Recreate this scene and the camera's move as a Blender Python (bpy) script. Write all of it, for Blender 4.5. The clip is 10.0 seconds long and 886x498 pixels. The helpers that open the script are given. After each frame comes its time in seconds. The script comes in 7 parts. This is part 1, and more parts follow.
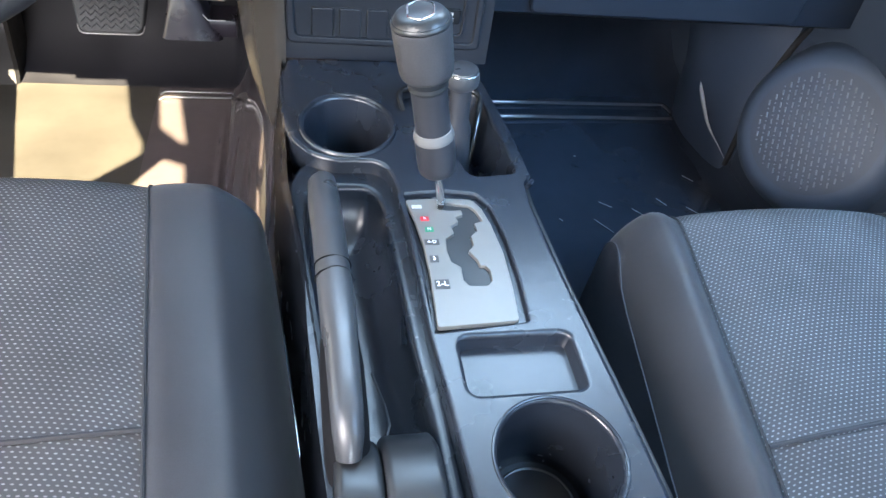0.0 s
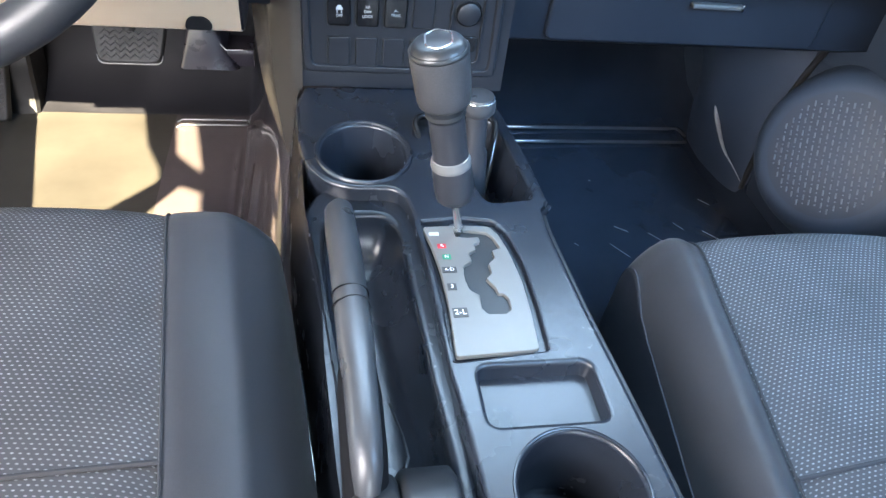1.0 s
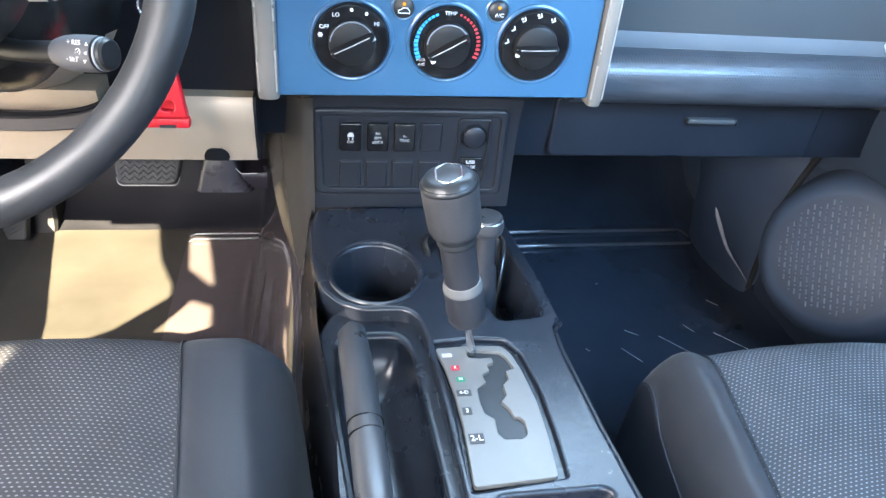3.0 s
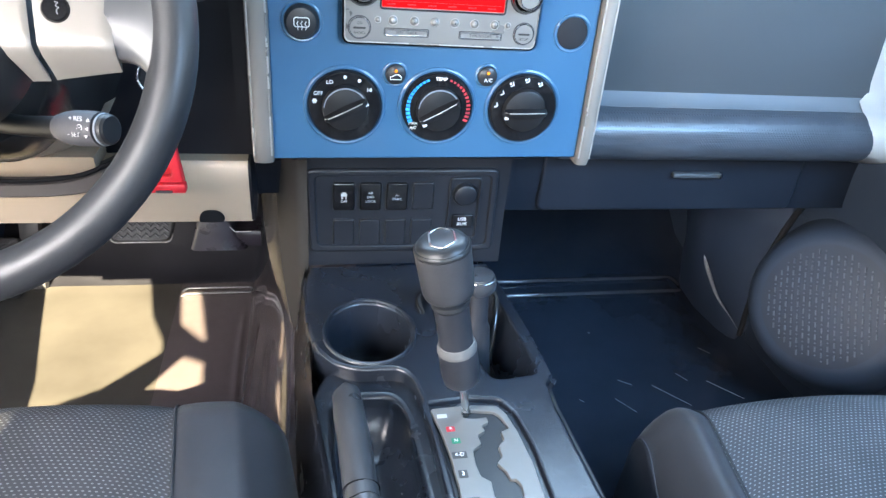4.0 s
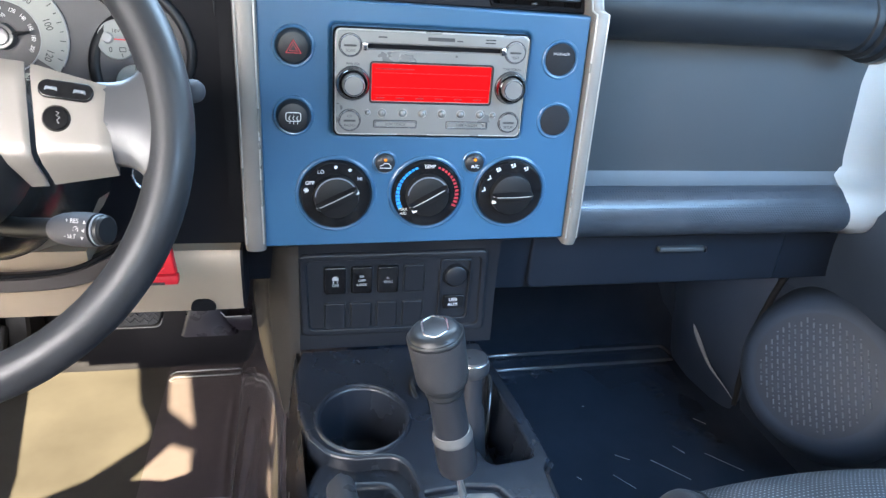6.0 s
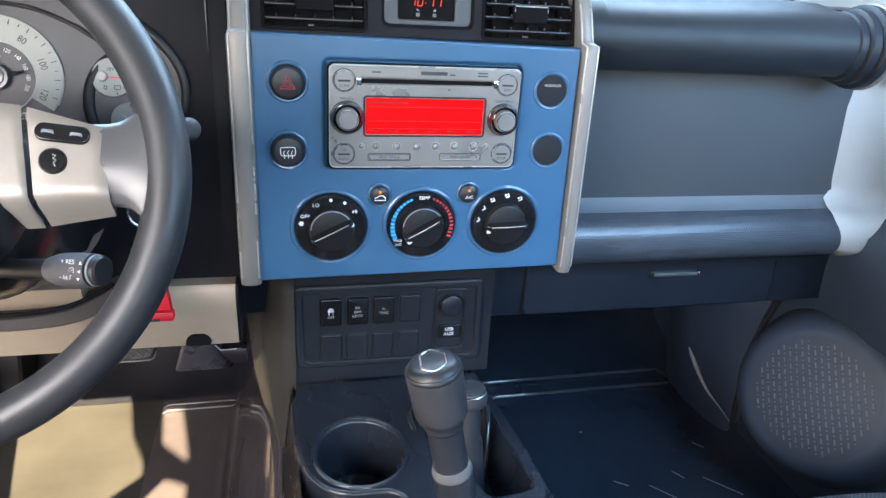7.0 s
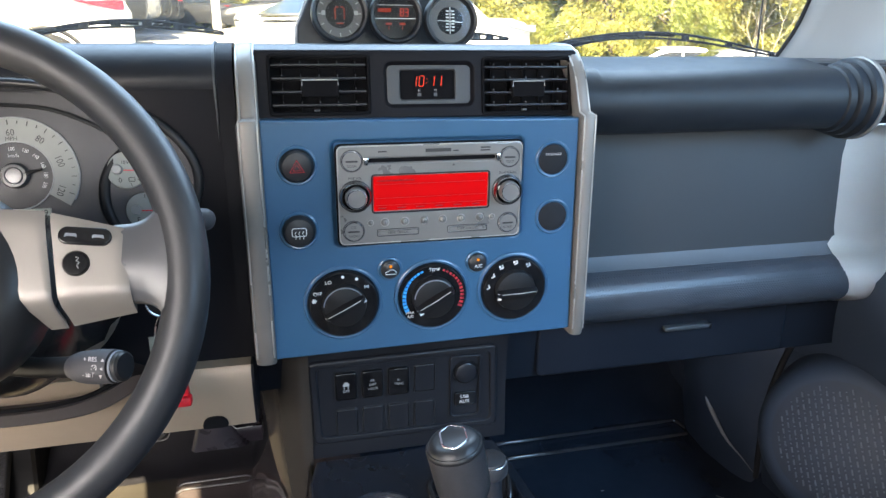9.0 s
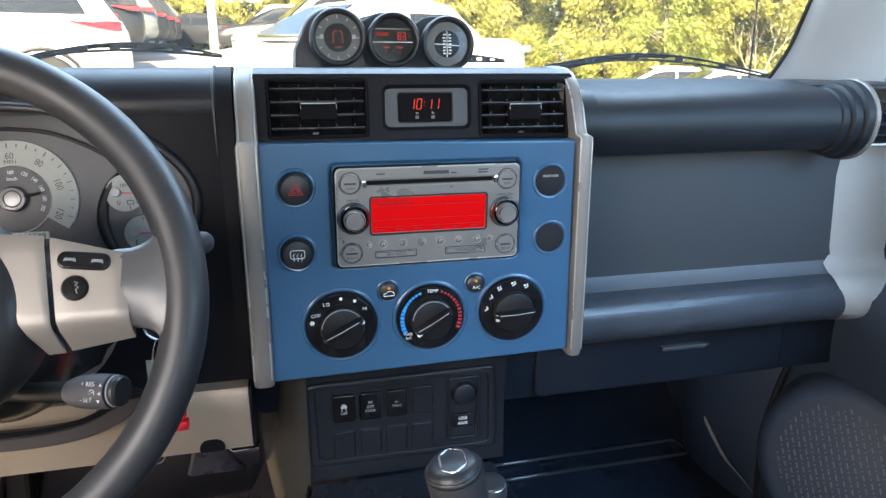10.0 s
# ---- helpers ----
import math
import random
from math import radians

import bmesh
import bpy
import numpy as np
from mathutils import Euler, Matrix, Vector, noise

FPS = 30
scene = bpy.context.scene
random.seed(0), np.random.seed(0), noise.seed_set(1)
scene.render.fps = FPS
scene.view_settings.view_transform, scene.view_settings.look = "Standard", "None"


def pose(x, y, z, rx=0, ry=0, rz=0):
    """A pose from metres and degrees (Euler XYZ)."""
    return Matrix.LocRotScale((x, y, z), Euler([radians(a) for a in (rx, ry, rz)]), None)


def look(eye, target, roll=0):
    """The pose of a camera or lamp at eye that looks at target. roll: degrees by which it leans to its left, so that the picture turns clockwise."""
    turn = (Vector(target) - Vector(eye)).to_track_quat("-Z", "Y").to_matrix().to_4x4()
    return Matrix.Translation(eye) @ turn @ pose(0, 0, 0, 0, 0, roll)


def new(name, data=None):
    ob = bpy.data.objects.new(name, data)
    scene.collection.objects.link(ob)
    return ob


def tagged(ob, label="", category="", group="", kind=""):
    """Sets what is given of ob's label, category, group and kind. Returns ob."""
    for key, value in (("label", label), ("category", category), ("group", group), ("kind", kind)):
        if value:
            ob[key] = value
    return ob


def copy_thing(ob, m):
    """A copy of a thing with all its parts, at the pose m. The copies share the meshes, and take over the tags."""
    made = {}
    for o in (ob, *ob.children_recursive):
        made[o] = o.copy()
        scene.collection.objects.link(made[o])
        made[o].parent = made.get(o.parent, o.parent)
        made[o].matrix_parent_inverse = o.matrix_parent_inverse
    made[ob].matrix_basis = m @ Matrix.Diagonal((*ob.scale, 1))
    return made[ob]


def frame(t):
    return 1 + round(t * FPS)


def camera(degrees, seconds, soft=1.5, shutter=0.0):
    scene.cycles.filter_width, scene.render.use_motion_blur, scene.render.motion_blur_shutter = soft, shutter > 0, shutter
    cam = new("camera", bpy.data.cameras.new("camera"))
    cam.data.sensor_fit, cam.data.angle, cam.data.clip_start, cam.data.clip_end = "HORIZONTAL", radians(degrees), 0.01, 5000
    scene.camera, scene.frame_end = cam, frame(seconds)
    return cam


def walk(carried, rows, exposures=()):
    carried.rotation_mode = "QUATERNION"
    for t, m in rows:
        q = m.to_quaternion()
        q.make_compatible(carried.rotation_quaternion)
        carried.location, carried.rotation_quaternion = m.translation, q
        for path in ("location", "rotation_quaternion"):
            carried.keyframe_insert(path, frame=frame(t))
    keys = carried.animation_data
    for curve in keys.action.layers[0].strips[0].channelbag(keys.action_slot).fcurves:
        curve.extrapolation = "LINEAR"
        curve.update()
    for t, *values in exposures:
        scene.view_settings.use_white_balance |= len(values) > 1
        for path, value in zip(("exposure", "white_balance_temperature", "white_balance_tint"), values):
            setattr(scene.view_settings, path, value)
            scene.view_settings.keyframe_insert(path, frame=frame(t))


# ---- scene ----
cam = camera(66.9, 10.0, soft=1.4)
PATH = [
    (0, (-0.124, -0.03, 0.888), (0.279, 1.342, -0.51), 10.3),
    (0.5, (-0.126, -0.026, 0.888), (0.256, 1.375, -0.487), 9.4),
    (1, (-0.128, -0.023, 0.887), (0.241, 1.403, -0.466), 8.8),
    (1.5, (-0.13, -0.019, 0.886), (0.228, 1.445, -0.429), 8.2),
    (2, (-0.131, -0.015, 0.891), (0.223, 1.492, -0.376), 7.6),
    (2.5, (-0.133, -0.012, 0.898), (0.217, 1.546, -0.306), 6.8),
    (3, (-0.135, -0.011, 0.912), (0.222, 1.595, -0.225), 6.2),
    (4.3, (-0.139, -0.008, 0.932), (0.254, 1.684, -0.06), 5.5),
    (4.5, (-0.139, -0.009, 0.932), (0.257, 1.696, -0.036), 5.3),
    (5, (-0.14, -0.008, 0.937), (0.266, 1.718, 0.011), 5.1),
    (5.5, (-0.141, -0.007, 0.944), (0.273, 1.739, 0.061), 4.8),
    (7, (-0.146, -0.002, 0.958), (0.301, 1.783, 0.175), 3.8),
    (7.5, (-0.148, -0.002, 0.964), (0.302, 1.798, 0.218), 2.9),
    (8, (-0.153, 0.0, 0.972), (0.294, 1.816, 0.264), 1.9),
    (8.5, (-0.153, -0.001, 0.975), (0.292, 1.829, 0.302), 1.1),
    (9, (-0.154, -0.002, 0.98), (0.288, 1.842, 0.343), 0.6),
    (9.5, (-0.155, -0.002, 0.982), (0.289, 1.851, 0.374), 0.5),
    (10, (-0.156, -0.002, 0.984), (0.3, 1.855, 0.399), 0.5),
]
walk(cam, [(t, look(eye, target, roll)) for t, eye, target, roll in PATH], [(0.0, 4.35, 6450, 10), (2.5, 4.37, 6450, 10), (4.5, 4.0, 6450, 10), (7.0, 3.58, 6550, 11), (10.0, 2.95, 6800, 12)])

# ---- light ----
SUN_WAY = Vector((0.45, 1.255, -1.0)).normalized()
world = bpy.data.worlds.new("sky")
scene.world = world
world.use_nodes = True
sky = world.node_tree.nodes.new("ShaderNodeTexSky")
sky.sky_type, sky.sun_disc = "NISHITA", False
sky.sun_elevation = math.asin(-SUN_WAY.z)
sky.sun_rotation = math.atan2(-SUN_WAY.x, -SUN_WAY.y)
sky.air_density, sky.dust_density = 1.0, 1.2
backing = world.node_tree.nodes["Background"]
backing.inputs["Strength"].default_value = 0.075
world.node_tree.links.new(sky.outputs[0], backing.inputs["Color"])
lamp = bpy.data.lights.new("sun", "SUN")
lamp.energy, lamp.angle, lamp.color = 5.0, radians(0.5), (1.0, 0.85, 0.56)
sun = new("sun", lamp)
sun.matrix_world = look((-6, -30, 24), Vector((-6, -30, 24)) + SUN_WAY)


def window_light(name, at, towards, wide, tall, power, tint, spread=180):
    """Sky light that comes in through a window's opening."""
    data = bpy.data.lights.new(name, "AREA")
    data.shape, data.size, data.size_y, data.energy, data.color = "RECTANGLE", wide, tall, power, tint
    data.spread = radians(spread)
    ob = new(name, data)
    ob.matrix_world = look(at, towards)


window_light("windscreen_light", (0.0, 0.90, 1.25), (0.0, 0.20, 0.75), 1.25, 0.34, 1.75, (0.50, 0.74, 1.0))
window_light("doorway_light", (-0.765, -0.22, 0.92), (-0.36, 0.12, 0.50), 0.75, 0.46, 2.6, (1.0, 0.95, 0.94), 160)
window_light("side_window_light", (0.745, 0.00, 1.13), (0.40, 1.05, 0.20), 0.80, 0.34, 0.66, (0.32, 0.61, 1.0), 90)
window_light("rear_window_light", (0.0, -1.60, 1.12), (0.35, 0.80, 0.70), 0.76, 0.28, 1.35, (0.72, 0.87, 1.0))


# ---- materials ----
def shader(name):
    m = bpy.data.materials.new(name)
    m.use_nodes = True
    return m, m.node_tree.nodes, m.node_tree.links, m.node_tree.nodes["Principled BSDF"]


def noise_node(nodes, links, scale, detail=3.0, rough=0.55, space=None):
    n = nodes.new("ShaderNodeTexNoise")
    n.inputs["Scale"].default_value, n.inputs["Detail"].default_value, n.inputs["Roughness"].default_value = scale, detail, rough
    links.new(space, n.inputs["Vector"])
    return n.outputs["Fac"]


def remap(nodes, links, value, a, b, lo=0.3, hi=0.7):
    n = nodes.new("ShaderNodeMapRange")
    n.inputs["From Min"].default_value, n.inputs["From Max"].default_value = lo, hi
    n.inputs["To Min"].default_value, n.inputs["To Max"].default_value = a, b
    links.new(value, n.inputs["Value"])
    return n.outputs["Result"]


def sums(nodes, links, op, a, b=0.0):
    n = nodes.new("ShaderNodeMath")
    n.operation = op
    for slot, v in zip(n.inputs, (a, b)):
        if isinstance(v, (int, float)):
            slot.default_value = v
        else:
            links.new(v, slot)
    return n.outputs[0]


def mat(name, col, rough=0.5, metal=0.0, var=0.15, scale=9.0, grain=0.0, gscale=900.0, rvar=0.08, coat=0.0, spec=0.5, sheen=0.0, mottle=0.0):
    """Colour that drifts on a broad scale and speckles on a fine one, uneven gloss and a fine grain."""
    m, nodes, links, p = shader(name)
    space = nodes.new("ShaderNodeTexCoord").outputs["Object"]
    broad = noise_node(nodes, links, scale, 4.0, space=space)
    fine = noise_node(nodes, links, gscale, 2.0, space=space)
    gain = remap(nodes, links, broad, 1 - var, 1 + var)
    if mottle:
        gain = sums(nodes, links, "MULTIPLY", gain, remap(nodes, links, fine, 1 - mottle, 1 + mottle))
    mix = nodes.new("ShaderNodeVectorMath")
    mix.operation = "SCALE"
    mix.inputs[0].default_value = col
    links.new(gain, mix.inputs["Scale"])
    links.new(mix.outputs[0], p.inputs["Base Color"])
    links.new(remap(nodes, links, broad, max(rough - rvar, 0.02), min(rough + rvar, 1.0)), p.inputs["Roughness"])
    p.inputs["Metallic"].default_value = metal
    p.inputs["Specular IOR Level"].default_value = spec
    p.inputs["Coat Weight"].default_value = coat
    p.inputs["Coat Roughness"].default_value = 0.08
    p.inputs["Sheen Weight"].default_value = sheen
    if grain:
        b = nodes.new("ShaderNodeBump")
        b.inputs["Strength"].default_value, b.inputs["Distance"].default_value = grain, 0.0006
        links.new(fine, b.inputs["Height"])
        links.new(b.outputs[0], p.inputs["Normal"])
    return m


def dotted(name, base, dots, pitch, row, rough, lift, fill=0.31, metal=0.0):
    """A woven or punched surface: staggered dots on a ground, across x and down the slope."""
    m, nodes, links, p = shader(name)
    space = nodes.new("ShaderNodeTexCoord").outputs["Object"]
    sep = nodes.new("ShaderNodeSeparateXYZ")
    links.new(space, sep.inputs[0])
    wob = remap(nodes, links, noise_node(nodes, links, 60.0, 2.0, space=space), -0.0003, 0.0003)
    down = sums(nodes, links, "ADD", sums(nodes, links, "SUBTRACT", sep.outputs["Y"], sep.outputs["Z"]), wob)
    v = sums(nodes, links, "DIVIDE", down, row)
    odd = sums(nodes, links, "MULTIPLY", sums(nodes, links, "FLOORED_MODULO", sums(nodes, links, "FLOOR", v), 2.0), 0.5)
    u = sums(nodes, links, "ADD", sums(nodes, links, "DIVIDE", sums(nodes, links, "ADD", sep.outputs["X"], wob), pitch), odd)
    du = sums(nodes, links, "ABSOLUTE", sums(nodes, links, "SUBTRACT", sums(nodes, links, "FRACT", u), 0.5))
    dv = sums(nodes, links, "ABSOLUTE", sums(nodes, links, "SUBTRACT", sums(nodes, links, "FRACT", v), 0.5))
    far = sums(nodes, links, "SQRT", sums(nodes, links, "ADD", sums(nodes, links, "POWER", sums(nodes, links, "MULTIPLY", du, 0.8), 2.0), sums(nodes, links, "POWER", dv, 2.0)))
    mask = remap(nodes, links, far, 1.0, 0.0, fill - 0.13, fill)
    broad = noise_node(nodes, links, 14.0, 4.0, space=space)
    mix = nodes.new("ShaderNodeMix")
    mix.data_type = "RGBA"
    links.new(sums(nodes, links, "MULTIPLY", mask, remap(nodes, links, noise_node(nodes, links, 300.0, 2.0, space=space), 0.5, 1.0)), mix.inputs["Factor"])
    mix.inputs["A"].default_value, mix.inputs["B"].default_value = (*base, 1), (*dots, 1)
    scale = nodes.new("ShaderNodeVectorMath")
    scale.operation = "SCALE"
    links.new(mix.outputs["Result"], scale.inputs[0])
    links.new(remap(nodes, links, broad, 0.82, 1.15), scale.inputs["Scale"])
    links.new(scale.outputs[0], p.inputs["Base Color"])
    p.inputs["Roughness"].default_value, p.inputs["Metallic"].default_value = rough, metal
    b = nodes.new("ShaderNodeBump")
    b.inputs["Strength"].default_value, b.inputs["Distance"].default_value = 0.6, lift
    links.new(mask, b.inputs["Height"])
    links.new(b.outputs[0], p.inputs["Normal"])
    return m


def glow(name, col, strength):
    m, nodes, links, p = shader(name)
    p.inputs["Base Color"].default_value = (*[c * 0.2 for c in col], 1)
    p.inputs["Emission Color"].default_value = (*col, 1)
    p.inputs["Emission Strength"].default_value = strength
    p.inputs["Roughness"].default_value = 0.25
    p.inputs["Specular IOR Level"].default_value = 0.2
    return m


def pane(name, tint=(0.96, 0.98, 0.97), shine=0.045, haze=0.0):
    m, nodes, links, p = shader(name)
    nodes.remove(p)
    clear, gloss, mix = (nodes.new("ShaderNode" + k) for k in ("BsdfTransparent", "BsdfGlossy", "MixShader"))
    clear.inputs["Color"].default_value = (*tint, 1)
    gloss.inputs["Roughness"].default_value = 0.01
    mix.inputs[0].default_value = shine
    links.new(clear.outputs[0], mix.inputs[1])
    links.new(gloss.outputs[0], mix.inputs[2])
    top = mix
    # translucent share that veils the view with haze
    if haze:
        film, top = nodes.new("ShaderNodeBsdfTranslucent"), nodes.new("ShaderNodeMixShader")
        film.inputs["Color"].default_value = (0.9, 0.88, 0.80, 1)
        top.inputs[0].default_value = haze
        links.new(mix.outputs[0], top.inputs[1])
        links.new(film.outputs[0], top.inputs[2])
    links.new(top.outputs[0], nodes["Material Output"].inputs["Surface"])
    return m


def leafy(name, dark, light):
    m, nodes, links, p = shader(name)
    geo = nodes.new("ShaderNodeNewGeometry")
    mix = nodes.new("ShaderNodeMix")
    mix.data_type = "RGBA"
    mix.inputs["A"].default_value, mix.inputs["B"].default_value = (*dark, 1), (*light, 1)
    links.new(geo.outputs["Random Per Island"], mix.inputs["Factor"])
    links.new(mix.outputs["Result"], p.inputs["Base Color"])
    p.inputs["Roughness"].default_value = 0.5
    see = nodes.new("ShaderNodeBsdfTranslucent")
    links.new(mix.outputs["Result"], see.inputs["Color"])
    both = nodes.new("ShaderNodeMixShader")
    both.inputs[0].default_value = 0.65
    links.new(p.outputs[0], both.inputs[1])
    links.new(see.outputs[0], both.inputs[2])
    links.new(both.outputs[0], nodes["Material Output"].inputs["Surface"])
    return m


CONSOLE = mat("console_plastic", (0.0135, 0.0165, 0.023), 0.26, var=0.08, scale=14, grain=0.2, gscale=1400, spec=0.5, rvar=0.03)
DASH = mat("dash_plastic", (0.017, 0.019, 0.024), 0.40, var=0.1, scale=10, grain=0.35, gscale=1100, spec=0.4)
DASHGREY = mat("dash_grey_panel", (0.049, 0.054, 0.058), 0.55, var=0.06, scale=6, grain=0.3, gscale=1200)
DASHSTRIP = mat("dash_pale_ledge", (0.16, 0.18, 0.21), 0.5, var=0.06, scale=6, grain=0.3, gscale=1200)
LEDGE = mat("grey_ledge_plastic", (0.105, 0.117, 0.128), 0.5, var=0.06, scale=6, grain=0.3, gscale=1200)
ROLLNAVY = mat("navy_roll_plastic", (0.0125, 0.015, 0.0185), 0.45, var=0.1, scale=10, grain=0.35, gscale=1100, spec=0.3)
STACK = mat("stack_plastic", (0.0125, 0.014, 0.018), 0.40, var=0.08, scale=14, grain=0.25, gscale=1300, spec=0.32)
BLACK = mat("black_plastic", (0.016, 0.017, 0.019), 0.38, var=0.15, scale=30, grain=0.1, gscale=1600, spec=0.4)
DIALBLACK = mat("dial_black", (0.010, 0.010, 0.011), 0.45, var=0.1, scale=30, spec=0.3)
GLOSSBLACK = mat("gloss_black", (0.008, 0.008, 0.009), 0.15, var=0.1, scale=40)
NAVYSHADE = mat("floor_vinyl_navy_shade", (0.027, 0.035, 0.051), 0.18, var=0.18, scale=7, grain=0.08, gscale=420, rvar=0.06, coat=0.4)
FOLDGLINT = mat("vinyl_fold_glint", (0.36, 0.37, 0.39), 0.25, var=0.1, scale=30, coat=0.4)
TUNNELLIT = mat("tunnel_vinyl_lit", (0.096, 0.079, 0.080), 0.14, var=0.15, scale=7, grain=0.05, gscale=420, rvar=0.04, coat=1.0, spec=0.9)
FOOTSHADE = mat("footwell_shade", (0.013, 0.013, 0.017), 0.5, var=0.2, scale=9, grain=0.3, gscale=500)
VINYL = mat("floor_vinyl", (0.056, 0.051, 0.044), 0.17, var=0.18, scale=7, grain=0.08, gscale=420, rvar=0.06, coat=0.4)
SILVER = mat("silver_paint", (0.205, 0.188, 0.170), 0.42, 0.30, var=0.06, scale=12, grain=0.06, gscale=2200)
SILVERDULL = mat("silver_panel", (0.36, 0.355, 0.345), 0.45, 0.2, var=0.06, scale=6, grain=0.1, gscale=1500)
ENDSILVER = mat("pale_silver_trim", (0.72, 0.69, 0.64), 0.45, 0.1, var=0.05, scale=8, grain=0.1, gscale=1500)
BRIGHTEDGE = mat("edge_highlight_silver", (0.40, 0.385, 0.36), 0.30, 0.5, var=0.05, scale=12)
CHEEK = mat("tan_reflection_plastic", (0.045, 0.039, 0.034), 0.20, var=0.05, scale=8, grain=0.05, gscale=1400, rvar=0.02)
BAND = mat("column_band_brown", (0.034, 0.027, 0.026), 0.5, var=0.06, scale=14, grain=0.1, gscale=1400)
SHROUD = mat("column_plastic", (0.026, 0.025, 0.025), 0.20, var=0.1, scale=20, grain=0.06, gscale=1500)
RADIOSILVER = mat("radio_silver", (0.225, 0.219, 0.210), 0.32, 0.4, var=0.04, scale=20, grain=0.04, gscale=2500)
DASHDARK = mat("dash_black", (0.008, 0.008, 0.0105), 0.5, var=0.1, scale=10, grain=0.3, gscale=1100, spec=0.12)
ROLLBLACK = mat("roll_black", (0.011, 0.012, 0.016), 0.42, var=0.1, scale=10, grain=0.3, gscale=1100, spec=0.35)
KNEE = mat("champagne_panel", (0.37, 0.290, 0.215), 0.42, 0.3, var=0.05, scale=6, grain=0.1, gscale=1500)
PLATE = mat("shift_plate_silver", (0.130, 0.126, 0.118), 0.40, 0.2, var=0.06, scale=30, grain=0.05, gscale=2500)
EDGEGLOSS = mat("glossy_vinyl_fold", (0.06, 0.06, 0.066), 0.10, var=0.12, scale=20, coat=1.0, spec=0.8)
KNOBCHROME = mat("smoked_chrome", (0.32, 0.32, 0.325), 0.12, 1.0, var=0.05)
RINGGREY = mat("gauge_ring_grey", (0.085, 0.083, 0.082), 0.45, var=0.06, scale=60)
HUB = mat("hub_metal", (0.17, 0.17, 0.17), 0.40, 0.7, var=0.05)
CHROME = mat("chrome", (0.75, 0.75, 0.76), 0.12, 1.0, var=0.05)
STEEL = mat("steel_rod", (0.55, 0.56, 0.57), 0.25, 1.0, var=0.08, scale=60)
MATTBLACK = mat("matt_black", (0.006, 0.006, 0.007), 0.95, var=0.1, scale=30, spec=0.1)
KNOBFACE = mat("dark_silver_knob", (0.19, 0.185, 0.18), 0.36, 0.4, var=0.05, scale=40)
STALKGREY = mat("stalk_grey", (0.040, 0.040, 0.046), 0.6, var=0.08, scale=40, grain=0.2, gscale=1500)
BLUE = mat("blue_panel_paint", (0.033, 0.099, 0.185), 0.3, var=0.03, scale=9, grain=0.06, gscale=1800, coat=0.25, rvar=0.01)
SIDESHADE = mat("shaded_side_cloth", (0.026, 0.031, 0.044), 0.7, var=0.15, scale=30, grain=0.4, gscale=900)
LEATHER = mat("wheel_leather", (0.025, 0.026, 0.029), 0.44, var=0.08, scale=25, grain=0.10, gscale=1200)
KNOB = mat("knob_rubber", (0.036, 0.036, 0.039), 0.38, var=0.12, scale=40, grain=0.4, gscale=900, mottle=0.25)
SLEEVE = mat("lever_sleeve_rubber", (0.024, 0.025, 0.030), 0.38, var=0.1, scale=40, grain=0.2, gscale=900)
GRIP = mat("brake_grip_plastic", (0.040, 0.041, 0.045), 0.35, var=0.1, scale=30, grain=0.15, gscale=1100)
WEB = mat("spoke_leather_sheen", (0.070, 0.071, 0.076), 0.30, var=0.08, scale=25, grain=0.1, gscale=1200)
DUCT = mat("duct_plastic", (0.017, 0.014, 0.019), 0.3, var=0.1, scale=30, grain=0.1, gscale=1600)
BOLSTER = mat("bolster_leatherette", (0.044, 0.046, 0.055), 0.5, var=0.1, scale=16, grain=0.25, gscale=1100, sheen=0.15, mottle=0.1)
CLOTH = mat("plain_seat_cloth", (0.056, 0.058, 0.070), 0.85, var=0.12, scale=16, grain=0.6, gscale=1500, sheen=0.3, mottle=0.2)
SEAM = mat("seam_thread", (0.02, 0.02, 0.024), 0.8, var=0.2, scale=80)
MESH = dotted("dotted_seat_cloth", (0.072, 0.072, 0.079), (0.35, 0.36, 0.38), 0.0054, 0.0036, 0.8, 0.0005, fill=0.235)
PUNCHED = dotted("punched_vinyl", (0.048, 0.054, 0.064), (0.032, 0.036, 0.044), 0.0042, 0.0021, 0.28, 0.0005, fill=0.3)
PILLAR = mat("pale_grey_trim", (0.31, 0.305, 0.295), 0.6, var=0.05, scale=6, grain=0.25, gscale=900)
LINER = mat("headliner_cloth", (0.36, 0.36, 0.355), 0.95, var=0.06, scale=20, grain=0.4, gscale=700)
DOOR = mat("door_panel_plastic", (0.042, 0.056, 0.081), 0.55, var=0.1, scale=8, grain=0.3, gscale=1000)
KICK = mat("kick_panel_plastic", (0.040, 0.055, 0.086), 0.45, var=0.1, scale=8, grain=0.25, gscale=1000)
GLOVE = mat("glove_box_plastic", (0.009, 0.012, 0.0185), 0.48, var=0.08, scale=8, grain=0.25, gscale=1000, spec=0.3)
GRILLE = mat("speaker_mesh", (0.044, 0.052, 0.070), 0.6, var=0.1, scale=30, grain=0.5, gscale=700)
SLOT = mat("grille_slot", (0.13, 0.145, 0.17), 0.5, var=0.2, scale=50)
CAPBLACK = mat("cap_black", (0.018, 0.019, 0.022), 0.75, var=0.06, scale=40, grain=0.2, gscale=1500, spec=0.15)
RUBBER = mat("black_rubber", (0.02, 0.02, 0.021), 0.6, var=0.2, scale=30, grain=0.2)
RED = mat("red_plastic", (0.50, 0.006, 0.016), 0.4, var=0.1, scale=40, grain=0.1)
WHITEPRINT = mat("white_print", (0.75, 0.75, 0.74), 0.5, var=0.06, scale=80)
